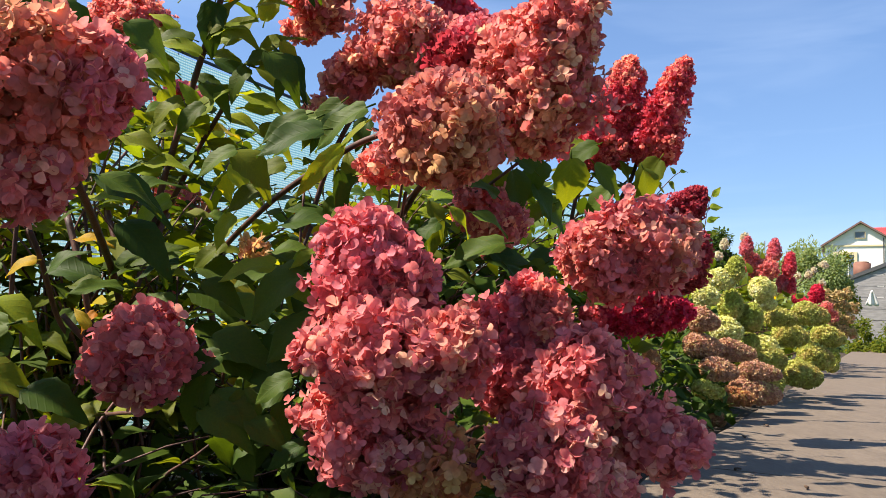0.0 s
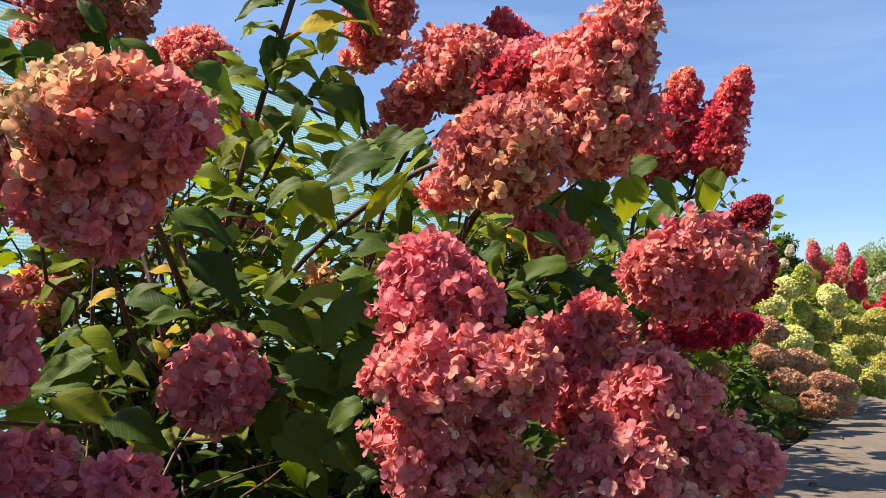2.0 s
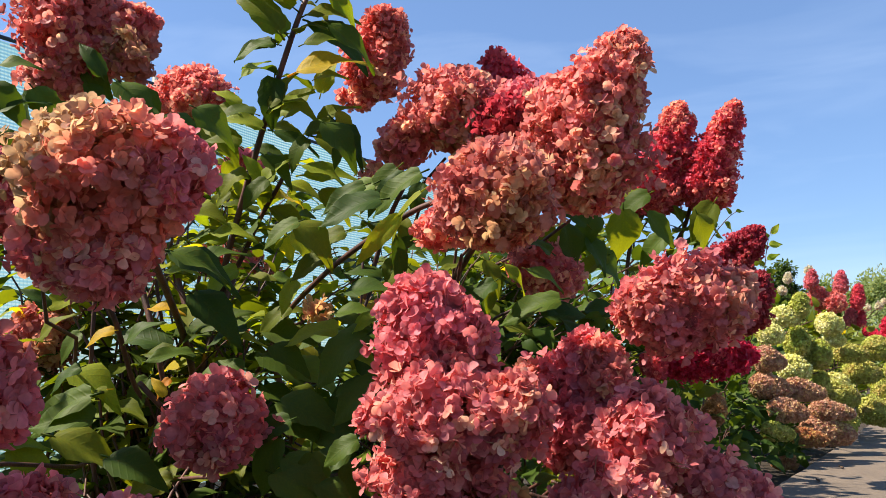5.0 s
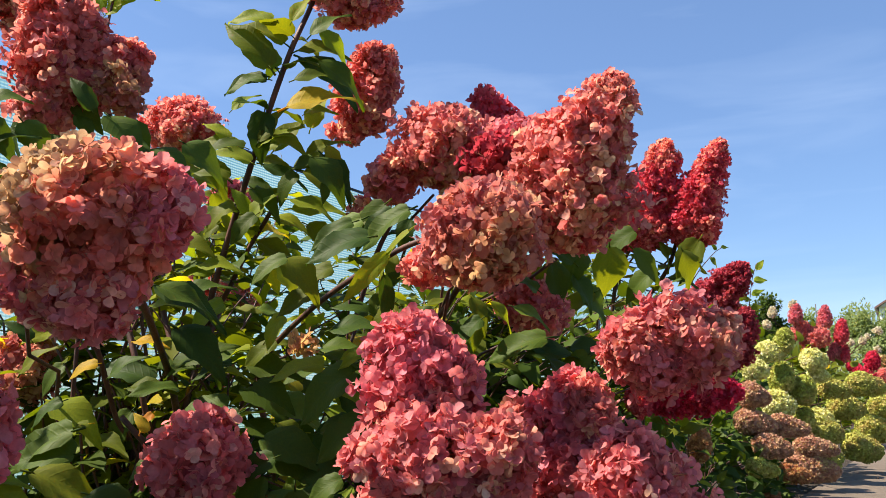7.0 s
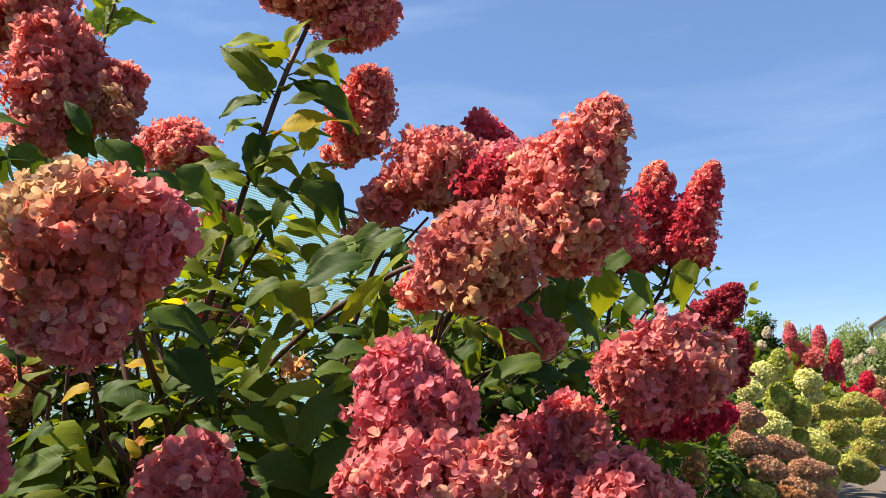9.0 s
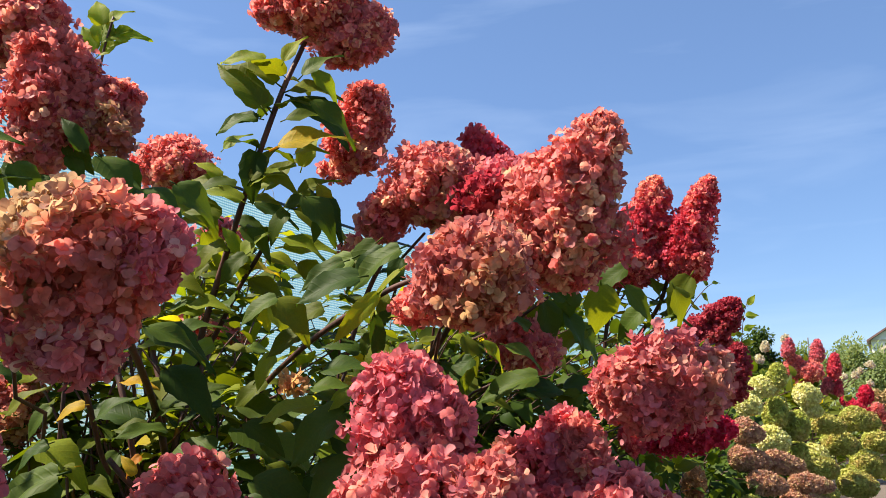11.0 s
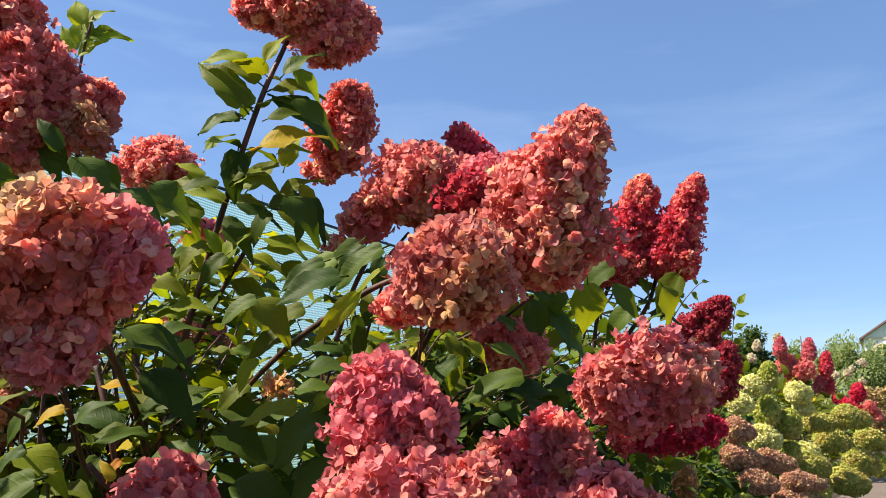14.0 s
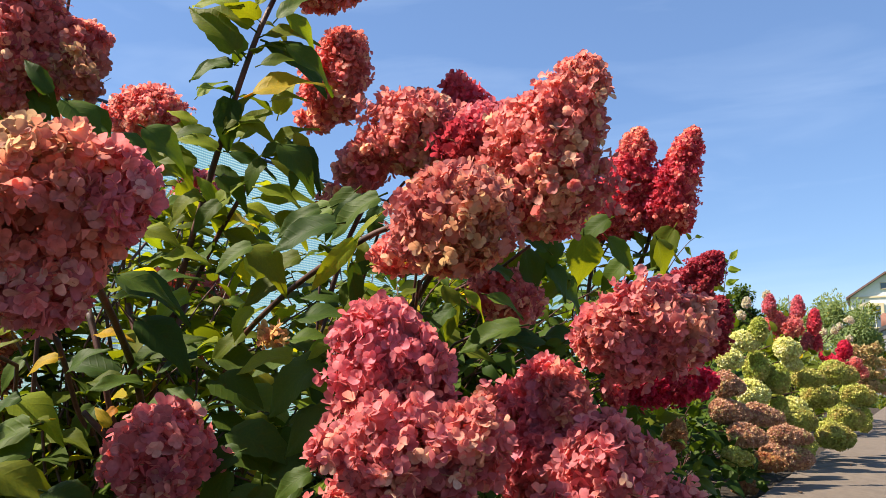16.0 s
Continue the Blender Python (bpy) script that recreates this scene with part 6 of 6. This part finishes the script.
leaf(RED, (0.681, 2.678, 0.807), (-0.046, -0.000, -0.009), 0.056, "green", (0, -0.7, 0.5))
leaf(RED, (0.691, 2.675, 0.825), (0.031, 0.003, -0.005), 0.038, "green", (0, -0.7, 0.5))
leaf(RED, (0.709, 2.669, 0.852), (-0.037, -0.006, 0.018), 0.049, "green", (0, -0.7, 0.5))
leaf(RED, (0.722, 2.667, 0.867), (0.033, 0.005, -0.015), 0.043, "green", (0, -0.7, 0.5))
leaf(RED, (0.747, 2.663, 0.889), (-0.009, -0.005, 0.022), 0.028, "green", (0, -0.7, 0.5))
leaf(RED, (0.760, 2.662, 0.898), (0.022, -0.001, 0.009), 0.028, "green", (0, -0.7, 0.5))
leaf(RED, (0.672, 2.684, 0.780), (0.037, 0.004, -0.009), 0.045, "green", (0, -0.7, 0.5))
branch(RED, smooth_line([(1.001, 3.248, 0.608), (1.013, 3.220, 0.736), (1.025, 3.192, 0.865), (1.044, 3.179, 0.930)]), 0.002, 0.001)
leaf(RED, (1.020, 3.211, 0.779), (-0.039, -0.009, 0.032), 0.061, "green", (0, -0.7, 0.5))
leaf(RED, (1.020, 3.206, 0.801), (0.040, -0.004, 0.026), 0.056, "bright", (0, -0.7, 0.5))
leaf(RED, (1.025, 3.197, 0.844), (-0.030, -0.008, 0.032), 0.053, "green", (0, -0.7, 0.5))
leaf(RED, (1.028, 3.195, 0.854), (0.042, -0.003, 0.021), 0.056, "bright", (0, -0.7, 0.5))
leaf(RED, (1.034, 3.188, 0.887), (-0.030, -0.007, 0.026), 0.048, "green", (0, -0.7, 0.5))
leaf(RED, (1.039, 3.186, 0.897), (0.022, -0.007, 0.036), 0.051, "bright", (0, -0.7, 0.5))
leaf(RED, (1.013, 3.218, 0.747), (0.044, -0.003, 0.021), 0.058, "green", (0, -0.7, 0.5))
leaf(RED, (1.013, 3.220, 0.736), (-0.042, -0.006, 0.021), 0.056, "bright", (0, -0.7, 0.5))
leaf(RED, (1.008, 3.229, 0.693), (-0.050, -0.021, 0.086), 0.120, "green", (0, -0.7, 0.5))
leaf(RED, (1.003, 3.210, 0.779), (-0.048, -0.016, 0.064), 0.096, "bright", (0, -0.7, 0.5))
leaf(RED, (0.984, 3.224, 0.715), (-0.038, 0.003, -0.021), 0.051, "green", (0, -0.7, 0.5))


# ---- foliage of the bed ----
def leafy_stems(parent, root, targets, keys, allowed, singles=260, sizes=(0.052, 0.086), low=0.3, mass_key="dark", step=0.075):
    """Stems from the root to the targets with opposite pairs of leaves; the first leaves are parts, those past that one joined part."""
    rest, made = [], 0
    for target in targets:
        target = Vector(target)
        if not allowed(target):
            continue
        foot = Vector(root) + Vector((rng.normal(0, 0.10), rng.normal(0, 0.10), 0))
        pts = bend(foot, target, Vector((0, 0, (target.z - foot.z) * 0.6)) + (target - foot) * 0.15, 10, 0.01)
        branch(parent, pts, 0.0034, 0.0012, sides=6)
        length = sum((b - a).length for a, b in zip(pts, pts[1:]))
        count = max(2, int(length * (1 - low) / step))
        turn = rng.uniform(0, math.pi)
        for i in range(count + 1):
            f = (low + (1 - low) * i / count) * (len(pts) - 1)
            k = min(int(f), len(pts) - 2)
            at = pts[k].lerp(pts[k + 1], f - k)
            stem_way = (pts[k + 1] - pts[k]).normalized()
            a = stem_way.orthogonal().normalized()
            b = stem_way.cross(a)
            turn += math.pi / 2 + rng.normal(0, 0.2)
            for side in (0, math.pi):
                way = a * math.cos(turn + side) + b * math.sin(turn + side) + stem_way * rng.uniform(0.1, 0.5)
                way.z = way.z * 0.4 + rng.uniform(-0.2, 0.25)
                size = rng.uniform(*sizes) * (0.65 if i == count else 1)
                if not allowed(at) or not allowed(at + way.normalized() * size):
                    continue
                if made < singles:
                    key = keys[int(rng.integers(len(keys)))]
                    leaf(parent, at, way, size, key, (rng.normal(-0.2, 0.25), rng.normal(-0.4, 0.25), 1.0))
                    made += 1
                else:
                    rest.append((at, way, size))
    if rest:
        leaf_mass(parent, rest, mass_key)


BEARING = [-0.75, -0.62, -0.45, -0.33, -0.22, -0.16, -0.13, 0.07, 0.14, 0.27, 0.32, 0.34]
CROWN = [0.36, 0.30, 0.27, 0.30, 0.28, 0.22, 0.20, 0.18, 0.175, 0.165, 0.05, -0.05]


def under_crown(q):
    """The outline of the near shrubs' foliage, which falls towards the path."""
    near = 1.24 if q.z > 0.34 else 1.05 if q.z > 0.2 else 0.88
    return q.y > near and (q.z - 0.41) / q.y < np.interp(q.x / q.y, BEARING, CROWN) and q.x / q.y < 0.33


def spread(count, s, u, z):
    return [bed(rng.uniform(*s), rng.uniform(*u), rng.uniform(*z)) for _ in range(count)]


MIXED = ("green", "green", "dark", "green", "bright")
leafy_stems(PINK, PINK_ROOT, spread(36, (0.75, 2.1), (0.95, 1.95), (0.55, 1.0)), ("green", "bright", "green", "bright", "dark"), under_crown, 300, mass_key="green")
leafy_stems(PINK, PINK_ROOT, spread(26, (1.0, 1.7), (1.0, 1.75), (0.80, 1.08)), ("bright", "green", "green", "dark"), under_crown, 200, low=0.45, mass_key="bright")
leafy_stems(PINK, PINK_ROOT, spread(16, (0.6, 1.5), (0.75, 1.7), (0.2, 0.5)), ("green", "bright", "dark"), under_crown, 120)
leafy_stems(PINK, PINK_ROOT, spread(14, (0.45, 1.05), (1.15, 1.65), (0.40, 0.86)), ("green", "bright", "dark"), under_crown, 120)
leafy_stems(TALL, TALL_ROOT, spread(26, (1.2, 2.4), (0.65, 1.7), (0.4, 0.85)), MIXED, under_crown, 300, mass_key="green")
# mostly the darkened leaf, to deepen the shade under the low heads
leafy_stems(LOW, LOW_ROOT, spread(34, (0.7, 1.9), (0.48, 1.1), (0.03, 0.40)), ("dark", "dark", "green"), under_crown, 280, low=0.12)
leafy_stems(PINK, bed(0.75, 0.95, -0.04), spread(26, (0.45, 1.2), (0.6, 1.5), (0.05, 0.42)), ("green", "dark", "bright"), under_crown, 120, low=0.1)
leafy_stems(TALL, TALL_ROOT, spread(26, (1.55, 2.3), (0.55, 1.0), (0.42, 0.66)), ("dark", "dark", "green"), under_crown, 60, low=0.35)
leafy_stems(RED, RED_ROOT, spread(26, (2.1, 3.1), (0.7, 1.5), (0.45, 0.85)), MIXED, under_crown, 300)
leafy_stems(TALL, TALL_ROOT, spread(22, (1.75, 2.5), (0.75, 1.5), (0.65, 0.95)), MIXED, under_crown, 200, low=0.45)
leafy_stems(TALL, TALL_ROOT, spread(18, (1.6, 2.4), (0.4, 1.0), (0.62, 0.9)), MIXED, under_crown, 100, low=0.5)
leafy_stems(PINK, bed(1.05, 1.5, -0.04), spread(30, (0.6, 1.7), (1.2, 2.1), (0.08, 0.5)), ("dark", "green", "green"), under_crown, 60, low=0.15)
# darkened leaves again, so that the gaps near the soil look shaded
leafy_stems(LOW, bed(1.6, 1.2, -0.04), spread(44, (0.9, 2.3), (0.75, 1.9), (0.04, 0.30)), ("dark", "dark", "green"), under_crown, 20, low=0.1)
leafy_stems(TALL, TALL_ROOT, spread(26, (1.35, 2.3), (0.6, 1.35), (0.55, 0.88)), MIXED, under_crown, 20, low=0.5, mass_key="green")
# darkened leaves for the shade low in the red shrub
leafy_stems(RED, RED_ROOT, spread(14, (2.1, 2.8), (0.6, 1.0), (0.1, 0.4)), ("dark", "dark", "green"), under_crown, 100)


def beside(q):
    """Out of view, at the start of the bed, where the added shading shrub stands."""
    return q.x < -0.20 - 0.66 * max(q.y, 0.0) and q.z > 0


# dense stems of the added, unseen shrub that blocks sun from the left
leafy_stems(SHADE_SHRUB, SHADE_SHRUB_ROOT, spread(95, (-0.3, 0.5), (0.72, 1.3), (0.55, 1.28)), MIXED, beside, 280)


def filler(parent, root, s, u, z, count, key, size, name="foliage"):
    """Leaves that fill a low shrub between its heads, on twigs from the root."""
    spots = []
    for _ in range(count):
        ang, el = rng.uniform(0, 2 * math.pi), rng.uniform(0.1, 1.0)
        rad = rng.uniform(0.5, 1.0) ** 0.5
        q = bed(s[0] + s[1] * rad * math.cos(ang) * math.sqrt(1 - el * el * 0.8), u[0] + u[1] * rad * math.sin(ang) * math.sqrt(1 - el * el * 0.8), z * el * rad)
        way = (q - Vector(root)) + Vector(rng.normal(0, 0.35, 3))
        spots.append((q, way, rng.uniform(*size)))
    leaf_mass(parent, spots, key, name)


# darkened leaf tone paints the shade between the rusty heads
filler(RUSTY, RUSTY_ROOT, (3.35, 0.6), (0.95, 0.42), 0.36, 700, "dark", (0.05, 0.085))
filler(LIMES, LIMES_ROOT, (4.45, 1.0), (1.05, 0.50), 0.66, 1000, "dark", (0.06, 0.095))
filler(LIMES, LIMES_ROOT, (4.6, 0.9), (1.1, 0.50), 0.68, 90, "bright", (0.06, 0.09), "young_foliage")
filler(FAR_RED, FAR_RED_ROOT, (7.2, 1.2), (1.15, 0.65), 0.95, 600, "green", (0.08, 0.12))
filler(FAR_WHITE, FAR_WHITE_ROOT, (8.8, 1.4), (1.1, 0.6), 0.98, 1300, "grey", (0.05, 0.085))


# ---- behind the bed ----
def tree(name, at, height, spread_r, key, leaves, size, label, trunk=0.05, low=0.15, clumps=26, category="bush", upright=0.0):
    """A trunk that forks into limbs, and a crown of leaves in uneven clumps round the limbs' ends."""
    e = thing(name, at, label, category)
    at = Vector(at)
    top = at + Vector((0, 0, height * (0.35 + low)))
    branch(e, bend(at - Vector((0, 0, 0.05)), top, (0.05, 0.03, height * 0.3), 8, 0.02), trunk, trunk * 0.5, "trunk")
    spots = []
    for i in range(clumps):
        ang, h = rng.uniform(0, 2 * math.pi), rng.uniform(low, 1.0)
        rr = spread_r * math.sqrt(max(0.05, 1 - (2 * h - 1.0) ** 2 * 0.85)) * rng.uniform(0.35, 1.0)
        c = at + Vector((math.cos(ang) * rr, math.sin(ang) * rr, height * h * rng.uniform(0.88, 1.06)))
        start = at.lerp(top, rng.uniform(0.4, 1.0))
        branch(e, bend(start, c, (c - start) * 0.4 + Vector((0, 0, 0.1 * height)), 6, 0.03), trunk * 0.35, trunk * 0.08, "limb", sides=5)
        cr = spread_r * rng.uniform(0.22, 0.42)
        for _ in range(leaves // clumps):
            d = Vector(rng.normal(0, 1, 3)).normalized() * (cr * rng.uniform(0.3, 1.0))
            d.z *= 1.0 + upright
            way = d + Vector(rng.normal(0, cr * 0.5, 3)) + Vector((0, 0, upright * cr))
            spots.append((c + d, way, rng.uniform(*size)))
    leaf_mass(e, spots, key, "crown")
    return e


tree("garden_tree", (4.7, 13.3, -0.04), 1.82, 0.66, "dark", 14000, (0.04, 0.07), "rounded dark green garden bush behind the bed", 0.04)
tree("garden_tree", (3.9, 13.0, -0.04), 1.75, 0.60, "dark", 11000, (0.04, 0.07), "rounded dark green garden bush behind the bed", 0.04)
tree("willow_bush", (6.75, 15.0, -0.04), 1.82, 0.70, "grey", 16000, (0.035, 0.06), "slender grey-green willow bush with upright shoots", 0.03, upright=0.7)
tree("willow_bush", (6.1, 15.4, -0.04), 1.72, 0.50, "grey", 13000, (0.035, 0.06), "slender grey-green willow bush with upright shoots", 0.03, upright=0.7)
tree("garden_tree", (11.5, 24.0, -0.04), 2.55, 0.55, "green", 9000, (0.05, 0.09), "narrow dark bush with yellowing leaves before the house", 0.05, upright=0.4)
for x, y, h in ((7.2, 13.8, 0.22), (7.7, 14.3, 0.30), (8.2, 14.6, 0.28), (7.0, 15.6, 0.55), (8.3, 16.0, 0.65), (9.3, 16.2, 0.62)):
    tree("garden_plant", (x, y, -0.05), h, 0.42, "green", 1300, (0.04, 0.07), "low green garden plant at the end of the path", 0.015, 0.05, 14, "plant")
tree("far_hedge", (9.0, 30.0, -0.05), 2.3, 2.2, "dark", 2600, (0.18, 0.3), "dark hedge far behind the garden", 0.08, 0.05, 40, "hedge")
tree("far_hedge", (3.5, 30.0, -0.05), 2.2, 2.4, "dark", 2600, (0.18, 0.3), "dark hedge far behind the garden", 0.08, 0.05, 40, "hedge")

# grass blades at the end of the path
gb_v, gb_f = [], []
for _ in range(5200):
    q = bed(rng.uniform(16.0, 21.0), rng.uniform(-2.5, 1.6), -0.05)
    h, w = rng.uniform(0.03, 0.09), 0.006
    a = rng.uniform(0, math.pi)
    d = Vector((math.cos(a), math.sin(a), 0)) * w
    lean = Vector((rng.normal(0, 0.02), rng.normal(0, 0.02), h))
    k = len(gb_v)
    gb_v += [q - d, q + d, q + lean]
    gb_f.append((k, k + 1, k + 2))
tagged(new("grass", mesh_of("grass", gb_v, gb_f, LEAF["green"])), "short green grass past the end of the path", "grass", kind="stuff")


# ---- house and shed in the distance ----
def local_box(name, parent, m, lo, hi, material, bevel=0.02, label=""):
    """A bevelled block between two corners in the frame m of its thing."""
    lo, hi = Vector(lo), Vector(hi)
    bm = box_bm(*(hi - lo), bevel, False)
    bmesh.ops.translate(bm, vec=(lo + hi) / 2, verts=bm.verts)
    ob = new(name, bm_mesh(name, bm, material))
    ob.parent = parent
    inv = parent.matrix_basis.inverted()
    up = parent.parent
    while up is not None:
        inv = inv @ up.matrix_basis.inverted()
        up = up.parent
    ob.matrix_basis = inv @ m
    return tagged(ob, label)


def poly_part(name, parent, m, verts, faces, material, label=""):
    ob = new(name, mesh_of(name, verts, faces, material, False))
    ob.parent = parent
    ob.matrix_basis = parent.matrix_basis.inverted() @ m
    return tagged(ob, label)


HM = pose(30.3, 59.7, -0.05, 0, 0, -26)
house = thing("house", HM.translation, "white plastered gabled house with a red and brown roof", "house")
EAVE, APEX, HALF, LONG = 6.62, 8.2, 2.4, 9.0
verts = [(-HALF, 0, 0), (HALF, 0, 0), (HALF, 0, EAVE), (0, 0, APEX), (-HALF, 0, EAVE), (-HALF, LONG, 0), (HALF, LONG, 0), (HALF, LONG, EAVE), (0, LONG, APEX), (-HALF, LONG, EAVE)]
faces = [(0, 1, 2, 3, 4), (9, 8, 7, 6, 5), (0, 4, 9, 5), (1, 6, 7, 2), (4, 3, 8, 9), (3, 2, 7, 8), (0, 5, 6, 1)]
poly_part("wall", house, HM, verts, faces, PLASTER)
for sgn, name in ((-1, "roof"), (1, "roof")):
    slope = (APEX - EAVE) / HALF
    o, th, ov = 0.28, 0.14, 0.35
    a = Vector((0, -ov, APEX + 0.02))
    b = Vector((sgn * (HALF + o), -ov, EAVE - slope * o + 0.02))
    up = Vector((0, 0, th))
    far = Vector((0, LONG + 2 * ov, 0))
    vv = [a, b, b + far, a + far, a + up, b + up, b + far + up, a + far + up]
    poly_part(name, house, HM, vv, [(0, 1, 2, 3), (7, 6, 5, 4), (0, 4, 5, 1), (1, 5, 6, 2), (2, 6, 7, 3), (3, 7, 4, 0)], BROWN_ROOF, "dark brown roof")
local_box("cornice", house, HM, (-HALF - 0.02, -0.07, EAVE - 0.12), (HALF + 0.02, -0.003, EAVE + 0.02), CREAM)
local_box("drainpipe", house, HM, (1.42, -0.13, 0.1), (1.50, -0.05, APEX - 1.05), GREY_POST, 0.03)


def window(parent, m, x, z, w, h, border, name="window"):
    """A framed pane with a border of paint round it and a sill."""
    pane = local_box(name, parent, m, (x - w / 2, -0.05, z - h / 2), (x + w / 2, -0.003, z + h / 2), GLASS, 0.005)
    for lo, hi in (((x - w / 2 - border, z - h / 2 - border), (x - w / 2, z + h / 2 + border)), ((x + w / 2, z - h / 2 - border), (x + w / 2 + border, z + h / 2 + border)),
                   ((x - w / 2, z + h / 2), (x + w / 2, z + h / 2 + border)), ((x - w / 2, z - h / 2 - border), (x + w / 2, z - h / 2))):
        local_box("frame", pane, m, (lo[0], -0.09, lo[1]), (hi[0], -0.002, hi[1]), CREAM, 0.01)
    for dx in (-w / 6, w / 6) if w > 0.8 else ():
        local_box("mullion", pane, m, (x + dx - 0.03, -0.075, z - h / 2), (x + dx + 0.03, -0.052, z + h / 2), PLASTER, 0.006)
    return pane


window(house, HM, -0.05, 7.35, 0.62, 0.42, 0.05)
window(house, HM, -1.05, 5.15, 1.15, 1.5, 0.22)
# the wing with the red roof
vv = [(0.7, 1.0, EAVE + 0.1), (9.5, 1.0, EAVE + 0.1), (9.5, 4.5, APEX + 0.18), (0.7, 4.5, APEX + 0.18), (0.7, 1.0, EAVE - 0.05), (9.5, 1.0, EAVE - 0.05), (9.5, 4.5, APEX + 0.03), (0.7, 4.5, APEX + 0.03)]
poly_part("wing_roof", house, HM, vv, [(0, 1, 2, 3), (7, 6, 5, 4), (0, 4, 5, 1), (1, 5, 6, 2), (2, 6, 7, 3), (3, 7, 4, 0)], RED_ROOF, "red sheet roof of the wing")
local_box("wing_wall", house, HM, (2.57, 2.0, 0), (9.3, 5.4, EAVE - 0.06), PLASTER)

SM = pose(13.6, 26.0, -0.05, 0, 0, -26)
shed = thing("garden_shed", SM.translation, "low garden shed with a weathered grey board roof", "shed")
verts, faces = [], []
vv = [(-2.0, 0, 1.54), (2.6, 0, 3.50), (2.6, 3.0, 3.50), (-2.0, 3.0, 1.54)]
lo = [Vector(q) - Vector((0, 0, 0.03)) for q in vv]
poly_part("roof", shed, SM, [Vector(q) for q in vv] + lo, [(0, 1, 2, 3), (7, 6, 5, 4), (0, 4, 5, 1), (1, 5, 6, 2), (2, 6, 7, 3), (3, 7, 4, 0)], SLATE)
for i in range(9):
    z0, z1 = 0.05 + i * 0.36, 0.05 + i * 0.36 + 0.345
    x0, x1 = [-1.88 if z < 1.54 else -1.88 + (z - 1.50) * 4.6 / 1.96 for z in (z0, z1)]
    f = -0.03 - 0.008 * (i % 2)
    vv = [(x0, f, z0), (2.5, f, z0), (2.5, f, z1), (x1, f, z1), (x0, 0.05, z0), (2.5, 0.05, z0), (2.5, 0.05, z1), (x1, 0.05, z1)]
    if x1 < 2.3:
        poly_part("board", shed, SM, vv, [(0, 1, 2, 3), (7, 6, 5, 4), (0, 4, 5, 1), (1, 5, 6, 2), (2, 6, 7, 3), (3, 7, 4, 0)], SLATE)
local_box("wall", shed, SM, (-1.85, 0.13, 0), (2.5, 2.8, 1.45), SLATE)
vv = [(-2.05, -0.10, 1.46), (2.65, -0.10, 3.46), (2.65, -0.10, 3.58), (-2.05, -0.10, 1.58), (-2.05, -0.045, 1.46), (2.65, -0.045, 3.46), (2.65, -0.045, 3.58), (-2.05, -0.045, 1.58)]
poly_part("bargeboard", shed, SM, vv, [(0, 1, 2, 3), (7, 6, 5, 4), (0, 4, 5, 1), (1, 5, 6, 2), (2, 6, 7, 3), (3, 7, 4, 0)], GREY_POST, "dark board along the sloping eave")

bar = bmesh.new()
bmesh.ops.create_cone(bar, cap_ends=True, segments=24, radius1=0.29, radius2=0.29, depth=0.75)
bmesh.ops.bevel(bar, geom=[q for q in bar.edges if abs(q.verts[0].co.z - q.verts[1].co.z) < 0.01 and abs(q.verts[0].co.z) > 0.3], offset=0.06, segments=3, affect="EDGES")
tank = new("water_barrel", bm_mesh("water_barrel", bar, RUST, True))
tank.location = (15.2, 29.9, 2.50)
tagged(tank, "rusty brown steel water barrel on a stand", "barrel")
stand = new("barrel_stand", bm_mesh("barrel_stand", box_bm(0.7, 0.7, 2.17, 0.02), SLATE))
stand.location = (15.2, 29.9, -0.05)
tagged(stand, "grey wooden stand under the barrel", "stand")

cv, cf = [], []
for i in range(9):
    for j in range(7):
        x, z = (i / 8 - 0.5) * (0.38 + 0.03 * math.sin(i * 2.1)) * (1.0 - 0.86 * j / 6), 0.46 * j / 6 + 0.02 * math.sin(i * 1.7) * (1 - j / 6)
        cv.append((x, 0.025 * math.sin(i * 1.3 + j * 0.4) - 0.1 * j / 6, z))
for i in range(8):
    for j in range(6):
        k = i * 7 + j
        cf.append((k, k + 7, k + 8, k + 1))
cloth = new("white_cloth", mesh_of("white_cloth", cv, cf, CLOTH))
sol = cloth.modifiers.new("thickness", "SOLIDIFY")
sol.thickness = 0.02
cloth.matrix_basis = pose(12.95, 24.9, 1.14, 0, 0, -26)
tagged(cloth, "white cloth hung against the grey shed", "cloth")

pole = new("utility_pole", mesh_of("utility_pole", *tube([(0, 0, 0), (0.01, 0, 3.6)], 0.028, 0.022, 8), GREY_POST))
pole.location = (11.64, 29.86, -0.05)
tagged(pole, "thin dark utility pole in the distance", "pole")
